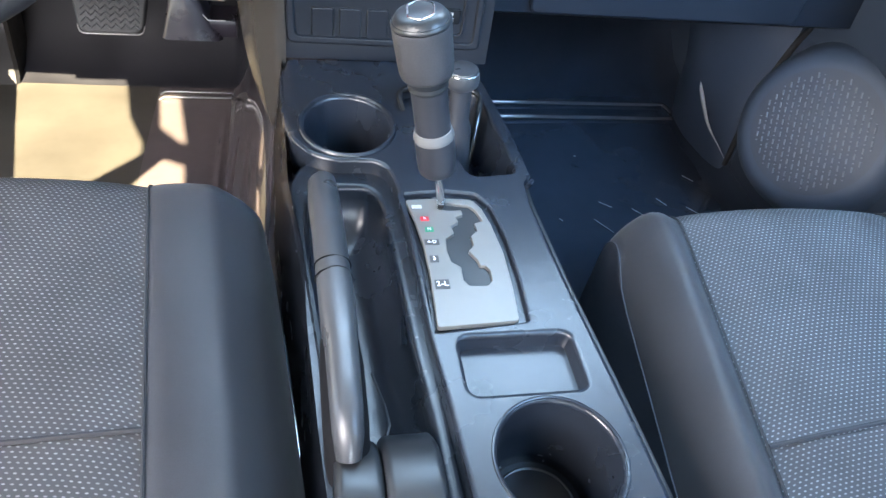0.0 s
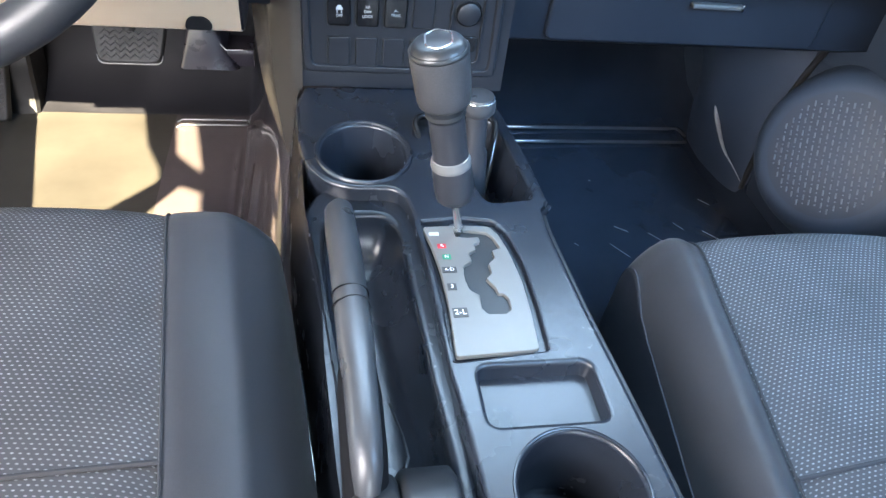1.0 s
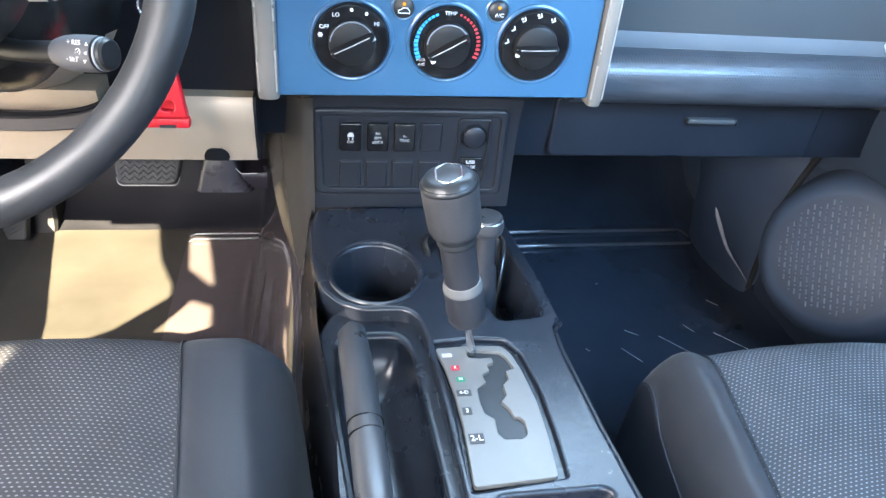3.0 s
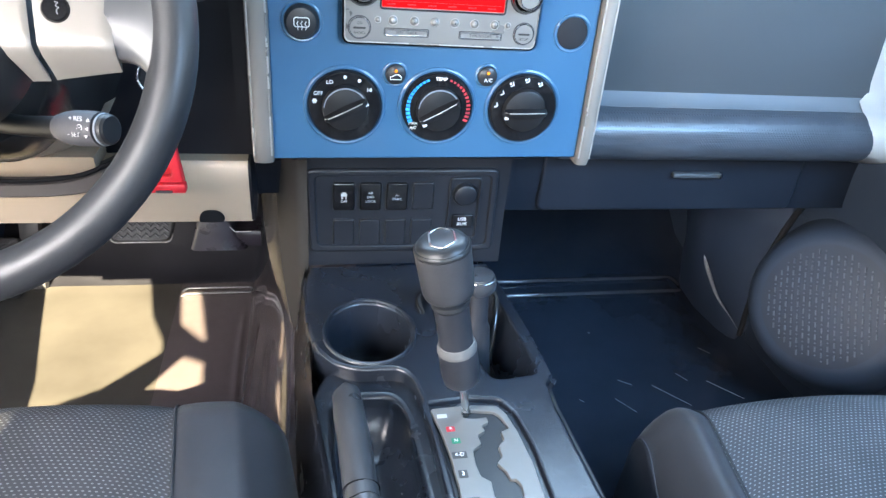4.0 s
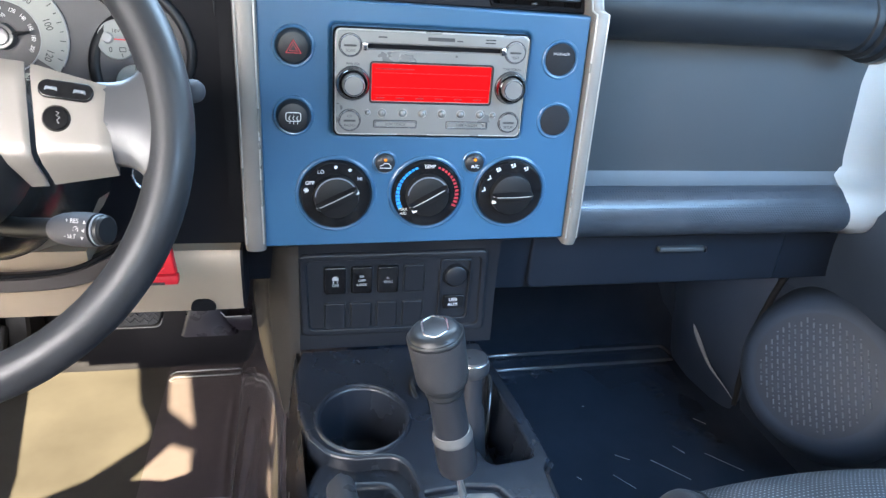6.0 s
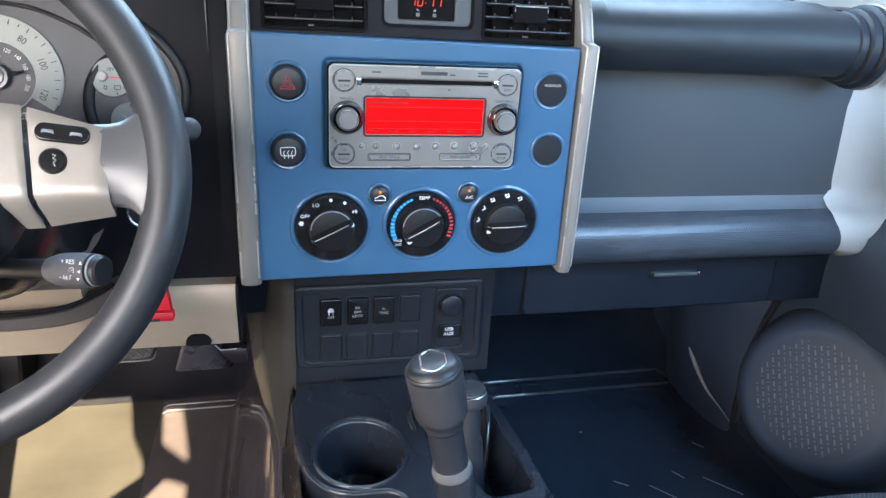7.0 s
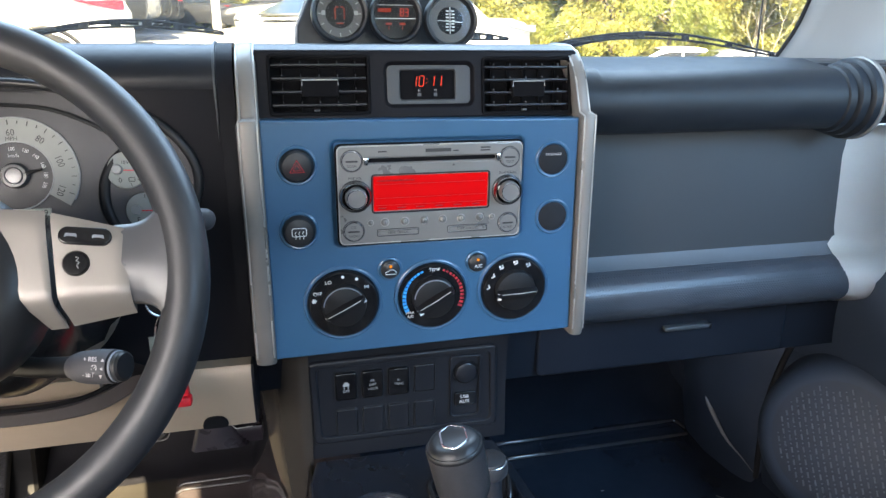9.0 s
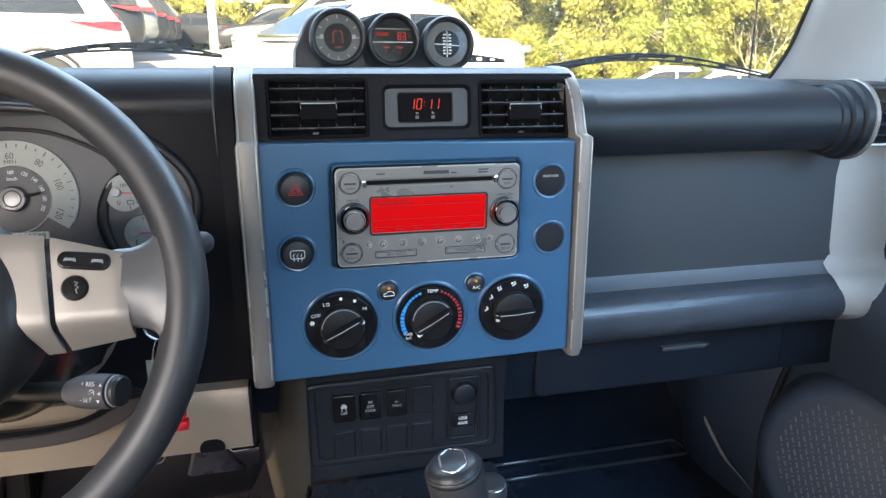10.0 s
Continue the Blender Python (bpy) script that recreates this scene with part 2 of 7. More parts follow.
GREYPRINT = mat("grey_print", (0.38, 0.38, 0.38), 0.5, var=0.06, scale=80)
DARKPRINT = mat("dark_print", (0.03, 0.03, 0.03), 0.5, var=0.06, scale=80)
BLUEPRINT = mat("blue_print", (0.02, 0.30, 0.75), 0.5, var=0.06, scale=80)
REDPRINT = mat("red_print", (0.78, 0.045, 0.06), 0.5, var=0.06, scale=80)
DEEPRED = mat("deep_red_print", (0.40, 0.02, 0.03), 0.5, var=0.06, scale=80)
GREENPRINT = mat("green_print", (0.01, 0.17, 0.09), 0.5, var=0.06, scale=80)
DIALWHITE = mat("dial_face", (0.31, 0.318, 0.290), 0.5, var=0.05, scale=40)
DIALGREY = mat("dial_grey", (0.04, 0.04, 0.043), 0.45, var=0.08, scale=30)
CLUSTER = mat("cluster_grey", (0.062, 0.061, 0.065), 0.45, var=0.08, scale=20, grain=0.15)
LCD = mat("odometer_screen", (0.30, 0.33, 0.28), 0.3, var=0.05, scale=40)
REDSCREEN = glow("red_screen", (1.0, 0.004, 0.007), 0.062)
DISPLAYINK = mat("dark_red_ink", (0.10, 0.002, 0.004), 0.4, var=0.05, scale=40)
REDDIGIT = glow("red_digits", (1.0, 0.07, 0.03), 0.105)
DIMDIGIT = glow("dim_red_digits", (1.0, 0.10, 0.05), 0.009)
AMBER = glow("amber_light", (1.0, 0.30, 0.02), 0.09)
GLASS = pane("window_glass")
SCREENGLASS = pane("hazed_windscreen_glass", haze=0.04)
CLEAR = pane("gauge_lens", shine=0.015)
TARMAC = mat("pale_lot_surface", (0.30, 0.295, 0.285), 0.9, var=0.18, scale=0.6, grain=0.5, gscale=40, mottle=0.1)
WHITEPAINT = mat("white_car_paint", (0.78, 0.78, 0.78), 0.2, var=0.03, scale=2, coat=0.6)
DARKPAINT = mat("dark_car_paint", (0.022, 0.023, 0.027), 0.32, var=0.05, scale=2, coat=0.1)
GREYPAINT = mat("grey_car_paint", (0.22, 0.23, 0.25), 0.25, 0.4, var=0.05, scale=2, coat=0.6)
CARGLASS = mat("tinted_car_glass", (0.015, 0.018, 0.022), 0.06, var=0.05, scale=2)
LENSRED = mat("tail_lens", (0.27, 0.012, 0.024), 0.15, var=0.05, scale=10, coat=0.5)
POLE = mat("pale_pole", (0.55, 0.55, 0.54), 0.5, var=0.05, scale=3)
DRYBARK = mat("dry_bark", (0.26, 0.24, 0.20), 0.9, var=0.2, scale=6, grain=0.5, gscale=60)
BARK = mat("bark", (0.17, 0.14, 0.11), 0.9, var=0.3, scale=6, grain=0.8, gscale=60)
LEAVES = leafy("leaves", (0.28, 0.32, 0.085), (0.46, 0.50, 0.16))
YELLOWLEAVES = leafy("yellow_leaves", (0.37, 0.37, 0.11), (0.56, 0.54, 0.19))

# ---- shape tools ----
WORLD = {}


def thing(name, at, label, category, group="", kind=""):
    ob = new(name)
    ob.location = at
    ob.empty_display_size = 0.02
    WORLD[ob] = Matrix.Translation(at)
    return tagged(ob, label, category, group, kind)


def part(name, bm, material, parent=None, label="", smooth=38, category="", kind="", group=""):
    me = bpy.data.meshes.new(name)
    bmesh.ops.recalc_face_normals(bm, faces=bm.faces)
    bm.to_mesh(me)
    bm.free()
    me.materials.append(material)
    if smooth:
        me.shade_smooth()
        me.set_sharp_from_angle(angle=radians(smooth))
        level = me.attributes.get("level")
        if level:
            for f, k in zip(me.polygons, level.data):
                f.use_smooth = not k.value
    ob = new(name, me)
    if parent is not None:
        ob.parent = parent
        ob.matrix_parent_inverse = WORLD.get(parent, Matrix()).inverted()
    WORLD[ob] = Matrix()
    return tagged(ob, label, category, group, kind)


def facing(x, y, z, lean=0.0, yaw=0.0):
    """A frame on an upright face: u to +x, v up, w out towards -y. lean: degrees the face tips back."""
    base = Matrix(((1, 0, 0, 0), (0, 0, -1, 0), (0, 1, 0, 0), (0, 0, 0, 1)))
    return Matrix.Translation((x, y, z)) @ Matrix.Rotation(radians(yaw), 4, "Z") @ Matrix.Rotation(radians(-lean), 4, "X") @ base


def frame_on(at, normal, up=(0, 0, 1)):
    w = Vector(normal).normalized()
    u = Vector(up).cross(w).normalized()
    v = w.cross(u)
    return Matrix.Translation(at) @ Matrix((u, v, w)).transposed().to_4x4()


FLAT = Matrix()


def ring(bm, pts):
    return [bm.verts.new(p) for p in pts]


def skin(bm, a, b, closed=True):
    n = len(a)
    for i in range(n if closed else n - 1):
        j = (i + 1) % n
        bm.faces.new((a[i], a[j], b[j], b[i]))


def loft(bm, sections, closed=True, caps=True):
    rings = [ring(bm, s) for s in sections]
    for a, b in zip(rings, rings[1:]):
        skin(bm, a, b, closed)
    if caps and closed:
        bm.faces.new(rings[0][::-1])
        bm.faces.new(rings[-1])
    return bm


def box(bm, c, s, m=FLAT, bevel=0.0, seg=2):
    t = bmesh.new()
    bmesh.ops.create_cube(t, size=1.0)
    bmesh.ops.scale(t, vec=s, verts=t.verts)
    if bevel:
        bmesh.ops.bevel(t, geom=t.edges[:], offset=min(bevel, min(s) * 0.49), segments=seg, affect="EDGES", profile=0.5)
    bmesh.ops.transform(t, matrix=m @ Matrix.Translation(c), verts=t.verts)
    return absorb(bm, t)


def absorb(bm, t):
    table = {v: bm.verts.new(v.co) for v in t.verts}
    for f in t.faces:
        bm.faces.new([table[v] for v in f.verts])
    t.free()
    return bm


def lathe(bm, profile, m=FLAT, n=40, close=False):
    """Spins (radius, height) rows round w."""
    rings = []
    for r, h in profile:
        if r < 1e-6:
            rings.append([bm.verts.new(m @ Vector((0, 0, h)))])
        else:
            rings.append(ring(bm, [m @ Vector((r * math.cos(2 * math.pi * i / n), r * math.sin(2 * math.pi * i / n), h)) for i in range(n)]))
    for a, b in zip(rings, rings[1:] + (rings[:1] if close else [])):
        if len(a) == 1 and len(b) == 1:
            continue
        if len(a) == 1 or len(b) == 1:
            tip, rim = (a[0], b) if len(a) == 1 else (b[0], a)
            for i in range(n):
                bm.faces.new((tip, rim[i], rim[(i + 1) % n]))
        else:
            skin(bm, a, b)
    return bm


def sector(bm, r0, r1, a0, a1, m, lo, hi, n=60):
    """A flat ring segment between two angles."""
    secs = []
    for i in range(n + 1):
        a = radians(a0 + (a1 - a0) * i / n)
        c, s = math.cos(a), math.sin(a)
        secs.append([m @ Vector((r * c, r * s, h)) for r, h in ((r0, lo), (r1, lo), (r1, hi), (r0, hi))])
    return loft(bm, secs)


def tube(bm, pts, radius, n=10, closed=False, squash=1.0):
    pts = [Vector(p) for p in pts]
    k = len(pts)
    radii = radius if isinstance(radius, (list, tuple)) else [radius] * k
    rings, side = [], None
    for i, p in enumerate(pts):
        way = (pts[(i + 1) % k] - pts[i - 1]) if closed or 0 < i < k - 1 else (pts[1] - pts[0] if i == 0 else pts[-1] - pts[-2])
        way.normalize()
        if side is None:
            side = way.orthogonal().normalized()
        side = (side - way * side.dot(way)).normalized()
        up = way.cross(side)
        rings.append(ring(bm, [p + (side * math.cos(2 * math.pi * j / n) + up * math.sin(2 * math.pi * j / n) * squash) * radii[i] for j in range(n)]))
    for a, b in zip(rings, rings[1:] + (rings[:1] if closed else [])):
        skin(bm, a, b)
    if not closed:
        bm.faces.new(rings[0][::-1])
        bm.faces.new(rings[-1])
    return bm


def rrect(cx, cy, w, h, r, n=5):
    pts = []
    for sx, sy, a0 in ((1, 1, 0), (-1, 1, 90), (-1, -1, 180), (1, -1, 270)):
        for i in range(n + 1):
            a = radians(a0 + 90 * i / n)
            pts.append((cx + sx * (w / 2 - r) + r * math.cos(a), cy + sy * (h / 2 - r) + r * math.sin(a)))
    return pts


def oval(cx, cy, rx, ry=None, n=40):
    ry = rx if ry is None else ry
    return [(cx + rx * math.cos(2 * math.pi * i / n), cy + ry * math.sin(2 * math.pi * i / n)) for i in range(n)]


def rounded(pts, r, n=5):
    """A polygon with its corners rounded off."""
    out, k = [], len(pts)
    for i in range(k):
        a, b, c = Vector(pts[i - 1]), Vector(pts[i]), Vector(pts[(i + 1) % k])
        ra = min(r, (a - b).length * 0.45, (c - b).length * 0.45)
        p, q = b + (a - b).normalized() * ra, b + (c - b).normalized() * ra
        for j in range(n + 1):
            s = j / n
            out.append(tuple(p * (1 - s) ** 2 + b * 2 * s * (1 - s) + q * s * s))
    return out


def flow(pts, n=5, closed=False):
    """A smooth line through the points."""
    P, out = [Vector(p) for p in pts], []
    k = len(P)
    for i in range(k if closed else k - 1):
        a, b, c, d = (P[(i + j) % k] if closed else P[max(0, min(k - 1, i + j))] for j in (-1, 0, 1, 2))
        for j in range(n):
            t = j / n
            out.append(tuple(0.5 * (2 * b + (c - a) * t + (2 * a - 5 * b + 4 * c - d) * t * t + (3 * b - a - 3 * c + d) * t ** 3)))
    if not closed:
        out.append(tuple(P[-1]))
    return out


def ccw(loop):
    area = sum(a[0] * b[1] - b[0] * a[1] for a, b in zip(loop, loop[1:] + loop[:1]))
    return loop if area > 0 else loop[::-1]


def offset(loop, d):
    """Moves a counter-clockwise loop outwards by d."""
    out, k = [], len(loop)
    for i in range(k):
        a, b, c = Vector(loop[i - 1]), Vector(loop[i]), Vector(loop[(i + 1) % k])
        e, f = b - a, c - b
        if e.length < 1e-7:
            e = f
        if f.length < 1e-7:
            f = e
        n = (Vector((e.y, -e.x)).normalized() + Vector((f.y, -f.x)).normalized())
        n = n.normalized() if n.length > 1e-6 else Vector((e.y, -e.x)).normalized()
        out.append(tuple(b + n * d))
    return out


def plate(bm, outer, holes=(), m=FLAT, r=0.003, thick=0.01, lean=0.0, steps=3):
    """A slab with a rounded rim; holes: (loop, depth, with a floor, taper)."""
    edges = []
    level = bm.faces.layers.int.get("level") or bm.faces.layers.int.new("level")

    def lay(loop, w):
        return ring(bm, [m @ Vector((x, y, w)) for x, y in loop])

    def top(loop):
        vs = lay(loop, 0.0)
        for i in range(len(vs)):
            edges.append(bm.edges.new((vs[i], vs[(i + 1) % len(vs)])))
        return vs

    outer = ccw(outer)
    last = top(offset(outer, -r))
    for i in range(1, steps + 1):
        a = math.pi / 2 * i / steps
        nxt = lay(offset(outer, -r * (1 - math.sin(a))), -r * (1 - math.cos(a)))
        skin(bm, last, nxt)
        last = nxt
    if thick > r:
        nxt = lay(offset(outer, lean), -thick)
        skin(bm, last, nxt)
        last = nxt
    if all(h[2] for h in holes):
        bm.faces.new(last[::-1])[level] = 1
    for loop, depth, floor, taper in holes:
        loop = ccw(loop)
        rr = min(r, depth * 0.5)
        last = top(offset(loop, rr))
        for i in range(1, steps + 1):
            a = math.pi / 2 * i / steps
            nxt = lay(offset(loop, rr * (1 - math.sin(a))), -rr * (1 - math.cos(a)))
            skin(bm, last, nxt)
            last = nxt
        nxt = lay(offset(loop, -taper), -depth)
        skin(bm, last, nxt)
        if floor:
            bm.faces.new(nxt)[level] = 1
    made = bmesh.ops.triangle_fill(bm, use_beauty=True, use_dissolve=False, edges=edges)
    for f in made["geom"]:
        if isinstance(f, bmesh.types.BMFace):
            f[level] = 1
    return bm


def text(words, size, m, material, parent, name="lettering", stretch=1.0):
    cu = bpy.data.curves.new(name, "FONT")
    cu.body, cu.size, cu.align_x, cu.align_y, cu.extrude, cu.resolution_u = words, size, "CENTER", "CENTER", 0.00015, 3
    ob = bpy.data.objects.new(name, cu)
    me = bpy.data.meshes.new_from_object(ob)
    bpy.data.objects.remove(ob)
    bpy.data.curves.remove(cu)
    me.transform(m @ Matrix.Diagonal((stretch, 1, 1, 1)))
    me.materials.clear()
    me.materials.append(material)
    made = new(name, me)
    made.parent = parent
    made.matrix_parent_inverse = WORLD.get(parent, Matrix()).inverted()
    WORLD[made] = Matrix()
    return made


SEGMENTS = {"0": "abcdef", "1": "bc", "3": "abgcd", "8": "abcdefg"}


def digits(words, height, m, material, parent, gap=1.0):
    """Seven-bar display figures, laid out round the middle of m."""
    w, t = height * 0.46, height * 0.085
    step = w * 1.45 * gap
    x = -step * (len(words.replace(":", "").replace(" ", "")) - 1 + 0.45 * (words.count(":") + words.count(" "))) / 2
    bars = {"a": (0, 1, 1), "g": (0, 0, 1), "d": (0, -1, 1), "b": (1, 0.5, 0), "c": (1, -0.5, 0), "f": (-1, 0.5, 0), "e": (-1, -0.5, 0)}
    for c in words:
        bm = B()
        if c == " ":
            x += step * 0.45
            bm.free()
            continue
        if c == ":":
            for s in (-1, 1):
                box(bm, (x - step * 0.28, s * height * 0.2, 0), (t, t, 0.0003), m)
            x += step * 0.45
        else:
            for k in SEGMENTS[c]:
                px, py, flat = bars[k]
                box(bm, (x + px * w / 2, py * height / 2, 0), (w - t if flat else t, t if flat else height / 2 - t * 0.6, 0.0003), m)
            x += step
        part("figure", bm, material, parent, smooth=0)


def B():
    return bmesh.new()


def at(m, x, y, w=0.0, turn=0.0):
    return m @ Matrix.Translation((x, y, w)) @ Matrix.Rotation(radians(turn), 4, "Z")

# ---- cabin shell ----
FLOOR_Z = 0.05


def cabin_floor():
    """Vinyl floor with the hump between the seats, turned up against the firewall."""
    bm = B()
    rows = [(-1.60, 0.0), (-0.6, 0.0), (0.2, 0.0), (0.6, 0.0)] + [(0.66 + 0.04 * i, 0.0) for i in range(16)] + [(1.30, 0.0), (1.36, 0.015), (1.42, 0.06), (1.50, 0.16), (1.60, 0.30), (1.66, 0.45), (1.67, 0.62)]
    xs = [-0.80 + i * 0.02 for i in range(26)] + [-0.30 + i * 0.004 for i in range(1, 40)] + [-0.14 + i * 0.02 for i in range(48)]

    def folds(x, y):
        """Soft creases that run along the foot of the hump on the driver's side."""
        lift = 0.0
        along_y = max(0.0, math.sin(math.pi * min(1.0, max(0.0, (y - 0.70) / 0.48)))) ** 0.6
        for x0, sway, amp, wide in ((-0.276, 0.004, 0.005, 0.006), (-0.240, 0.006, 0.012, 0.014)):
            d = x - x0 - sway * math.sin(y * 9 + x0 * 40)
            lift += amp * math.exp(-(d / wide) ** 2) * along_y
        return lift

    grid = []
    for y, up in rows:
        line = []
        for x in xs:
            hump = 0.22 * max(0.0, min(1.0, ((0.235 if x > 0 else 0.256) - abs(x + 0.015)) / 0.11))
            hump = hump * hump * (3 - 2 * hump / 0.22) / 0.22
            edge = 0.10 * max(0.0, (abs(x) - 0.735) / 0.065) ** 2
            line.append(bm.verts.new((x, y, FLOOR_Z + up + hump * (1 if up < 0.3 else 0.6) + edge + folds(x, y) + 0.004 * noise.noise((x * 5, y * 3, 0)))))
        grid.append(line)
    for a, b in zip(grid, grid[1:]):
        skin(bm, a, b, closed=False)
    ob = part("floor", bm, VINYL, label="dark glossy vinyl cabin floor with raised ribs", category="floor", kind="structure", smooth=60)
    # light put into the vinyl: blue passenger shade, warm tunnel, dark footwell end
    ob.data.materials.append(NAVYSHADE)
    ob.data.materials.append(TUNNELLIT)
    ob.data.materials.append(FOOTSHADE)
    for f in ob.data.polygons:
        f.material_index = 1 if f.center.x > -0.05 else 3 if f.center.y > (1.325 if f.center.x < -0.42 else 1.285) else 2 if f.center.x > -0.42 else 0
    # raised ledges, each edged by a rolled bead that turns back at its outer end
    for x0, x1, ya, yb, r in ((0.27, 0.748, 1.205, 1.263, 0.0050), (-0.417, -0.268, 1.252, 1.272, 0.0028)):
        bm = B()
        c = 0.5 * (yb - ya)
        z = FLOOR_Z + 0.006
        turn = [(x1 - 0.010 + 0.010 * math.sin(a), ya + c - c * math.cos(a), z) for a in [math.pi * i / 8 for i in range(9)]]
        tube(bm, [(x0, ya, z - 0.008), (x0 + 0.012, ya, z)] + [(x0 + 0.012 + (x1 - x0 - 0.024) * i / 8, ya, z) for i in range(1, 9)] + turn + [(x1 - 0.012 - (x1 - x0 - 0.024) * i / 8, yb, z) for i in range(9)] + [(x0, yb, z - 0.008)], r, 12)
        part("floor_rib", bm, EDGEGLOSS, ob, smooth=80)
    # highlight on the dark vinyl fold, modelled as a pale tapered sliver
    bm = B()
    line = flow([(0.738, 1.160, 0.215), (0.733, 1.135, 0.183), (0.731, 1.095, 0.158), (0.732, 1.056, 0.138), (0.735, 1.005, 0.126), (0.738, 0.975, 0.116)], 4)
    tube(bm, line, [0.0006 + 0.0050 * math.sin(math.pi * (i / 20) ** 0.42) ** 1.5 for i in range(21)], 16)
    part("fold_glint", bm, FOLDGLINT, ob, "pale sliver painted as the glint on the vinyl's edge fold", smooth=80)
    return ob


floor = cabin_floor()

bm = B()
box(bm, (0, 1.70, 0.41), (1.64, 0.03, 0.92))
box(bm, (0, 1.42, 0.865), (1.58, 0.54, 0.02))
part("wall_firewall", bm, DASH, label="dark lined firewall under the dashboard", category="wall", kind="structure")
bm = B()
box(bm, (0, -0.45, 1.42), (1.46, 2.50, 0.04), bevel=0.015)
part("ceiling", bm, LINER, label="pale grey cloth headliner", category="ceiling", kind="structure")
# unseen rear wall; the small opening limits light reaching the dash front
bm = B()
box(bm, (0, -1.66, 0.50), (1.64, 0.06, 0.96))
box(bm, (0, -1.66, 1.34), (1.64, 0.06, 0.16))
for s in (-1, 1):
    box(bm, (s * 0.60, -1.66, 1.12), (0.42, 0.06, 0.30))
part("wall_rear", bm, DOOR, label="unseen dark tailgate, its window opening kept small to hold back light", category="wall", kind="structure")
for s, nm in ((-1, "wall_driver_side"), (1, "wall_passenger_side")):
    bm = B()
    box(bm, (s * 0.80, -1.15, 0.51), (0.05, 1.0, 0.98))
    box(bm, (s * 0.79, -1.15, 1.36), (0.06, 1.0, 0.10))
    box(bm, (s * 0.80, -0.78, 1.15), (0.05, 0.26, 0.34))
    box(bm, (s * 0.80, -1.52, 1.15), (0.05, 0.26, 0.34))
    if s > 0:
        box(bm, (s * 0.79, 0.04, 1.36), (0.05, 1.40, 0.07))
    else:
        box(bm, (s * 0.770, -0.46, 1.395), (0.08, 2.40, 0.07))
    box(bm, (s * 0.81, 1.43, 0.415), (0.05, 0.46, 0.88))
    part(nm, bm, DOOR, label="dark trimmed cabin side with its pillars", category="wall", kind="structure")
bm = B()
box(bm, (-0.80, 0.2, 0.03), (0.09, 1.7, 0.10), bevel=0.02)
part("trim_sill", bm, BLACK, label="black door sill below the driver's doorway", category="sill", kind="structure")
# unseen sun mask: openings traced back along the sun from the floor's patches
bm = B()
door_side = Matrix(((0, 0, -1, -0.795), (1, 0, 0, 0), (0, 1, 0, 0), (0, 0, 0, 1)))
openings = [
    [(1.094, 0.234), (0.557, 0.403), (0.443, 0.426), (0.340, 0.523), (0.185, 0.677), (0.036, 0.870), (0.085, 0.859), (0.256, 0.786), (0.511, 0.714), (0.778, 0.494), (1.090, 0.250)],
    [(0.234, 0.870), (0.081, 0.903), (-0.176, 1.050), (0.105, 0.974)],
    [(-0.077, 0.948), (0.011, 0.786), (0.060, 0.690), (-0.40, 0.690), (-0.400, 1.070), (-0.338, 1.066), (-0.233, 1.052)],
    [(-0.50, 1.240), (-0.553, 1.291), (-0.633, 1.300), (-0.64, 1.16), (-0.52, 1.10)],
]
plate(bm, [(-0.65, 0.06), (1.20, 0.06), (1.20, 0.86), (0.90, 0.92), (0.62, 1.41), (-0.65, 1.41)], [(rounded(o, 0.01, 3), 0.010, False, 0.0) for o in openings], door_side, r=0.002, thick=0.010)
part("wall_sun_mask", bm, DOOR, label="unseen plate in the driver's door plane, cut to shape the sun patches", category="car door", kind="structure")


def windscreen():
    bm = B()
    lo, hi = [], []
    for i in range(17):
        x = -0.72 + i * 0.09
        bow = 0.05 * (x / 0.72) ** 2
        lo.append((x * 1.04, 1.15 - bow, 0.90))
        hi.append((x * 0.95, 0.84 - bow, 1.41))
    for d in (0.0, 0.005):
        loft(bm, [[(x, y + d, z) for x, y, z in lo], [(x, y + d, z) for x, y, z in hi]], closed=False, caps=False)
    ob = part("window_1", bm, SCREENGLASS, label="clear upright windscreen with a veil of haze mixed in", category="windscreen", kind="structure")
    ob.visible_shadow = False


windscreen()


def pillar(s):
    """Front roof post, from the dash end up to the roof."""
    bm = B()
    secs = []
    for k in range(25):
        q = k / 24
        z = 0.88 + 0.54 * q
        y0 = 1.07 - 0.30 * q
        x0 = 0.700 - 0.024 * max(0.0, 1 - q / 0.19) ** 1.5 - 0.010 * min(1.0, max(0.0, q - 0.2) / 0.15)
        y1, x1 = 0.90 - 0.26 * q, 0.800 - 0.02 * q
        pts = [(x0, y0), (x0 + 0.008, y0 - 0.035), (x0 + 0.045, y0 - 0.075), (x1 - 0.05, y1 - 0.01), (x1 - 0.01, y1), (x1 + 0.03, y1 + 0.05), (x1 + 0.03, y0 + 0.03), (x0 + 0.02, y0 + 0.03)]
        secs.append([(s * x, y, z) for x, y in pts])
    loft(bm, secs)
    post = part("trim_pillar", bm, PILLAR, label="pale grey moulded windscreen post trim", category="trim", kind="structure", smooth=60)
    bm = B()
    tube(bm, [Vector(p[0]) + Vector((-s * 0.001, 0.004, 0)) for p in secs], 0.0035, 8)
    part("glass_seal", bm, RUBBER, post, "black glass seal")


pillar(1)
pillar(-1)

# ---- passenger door ----


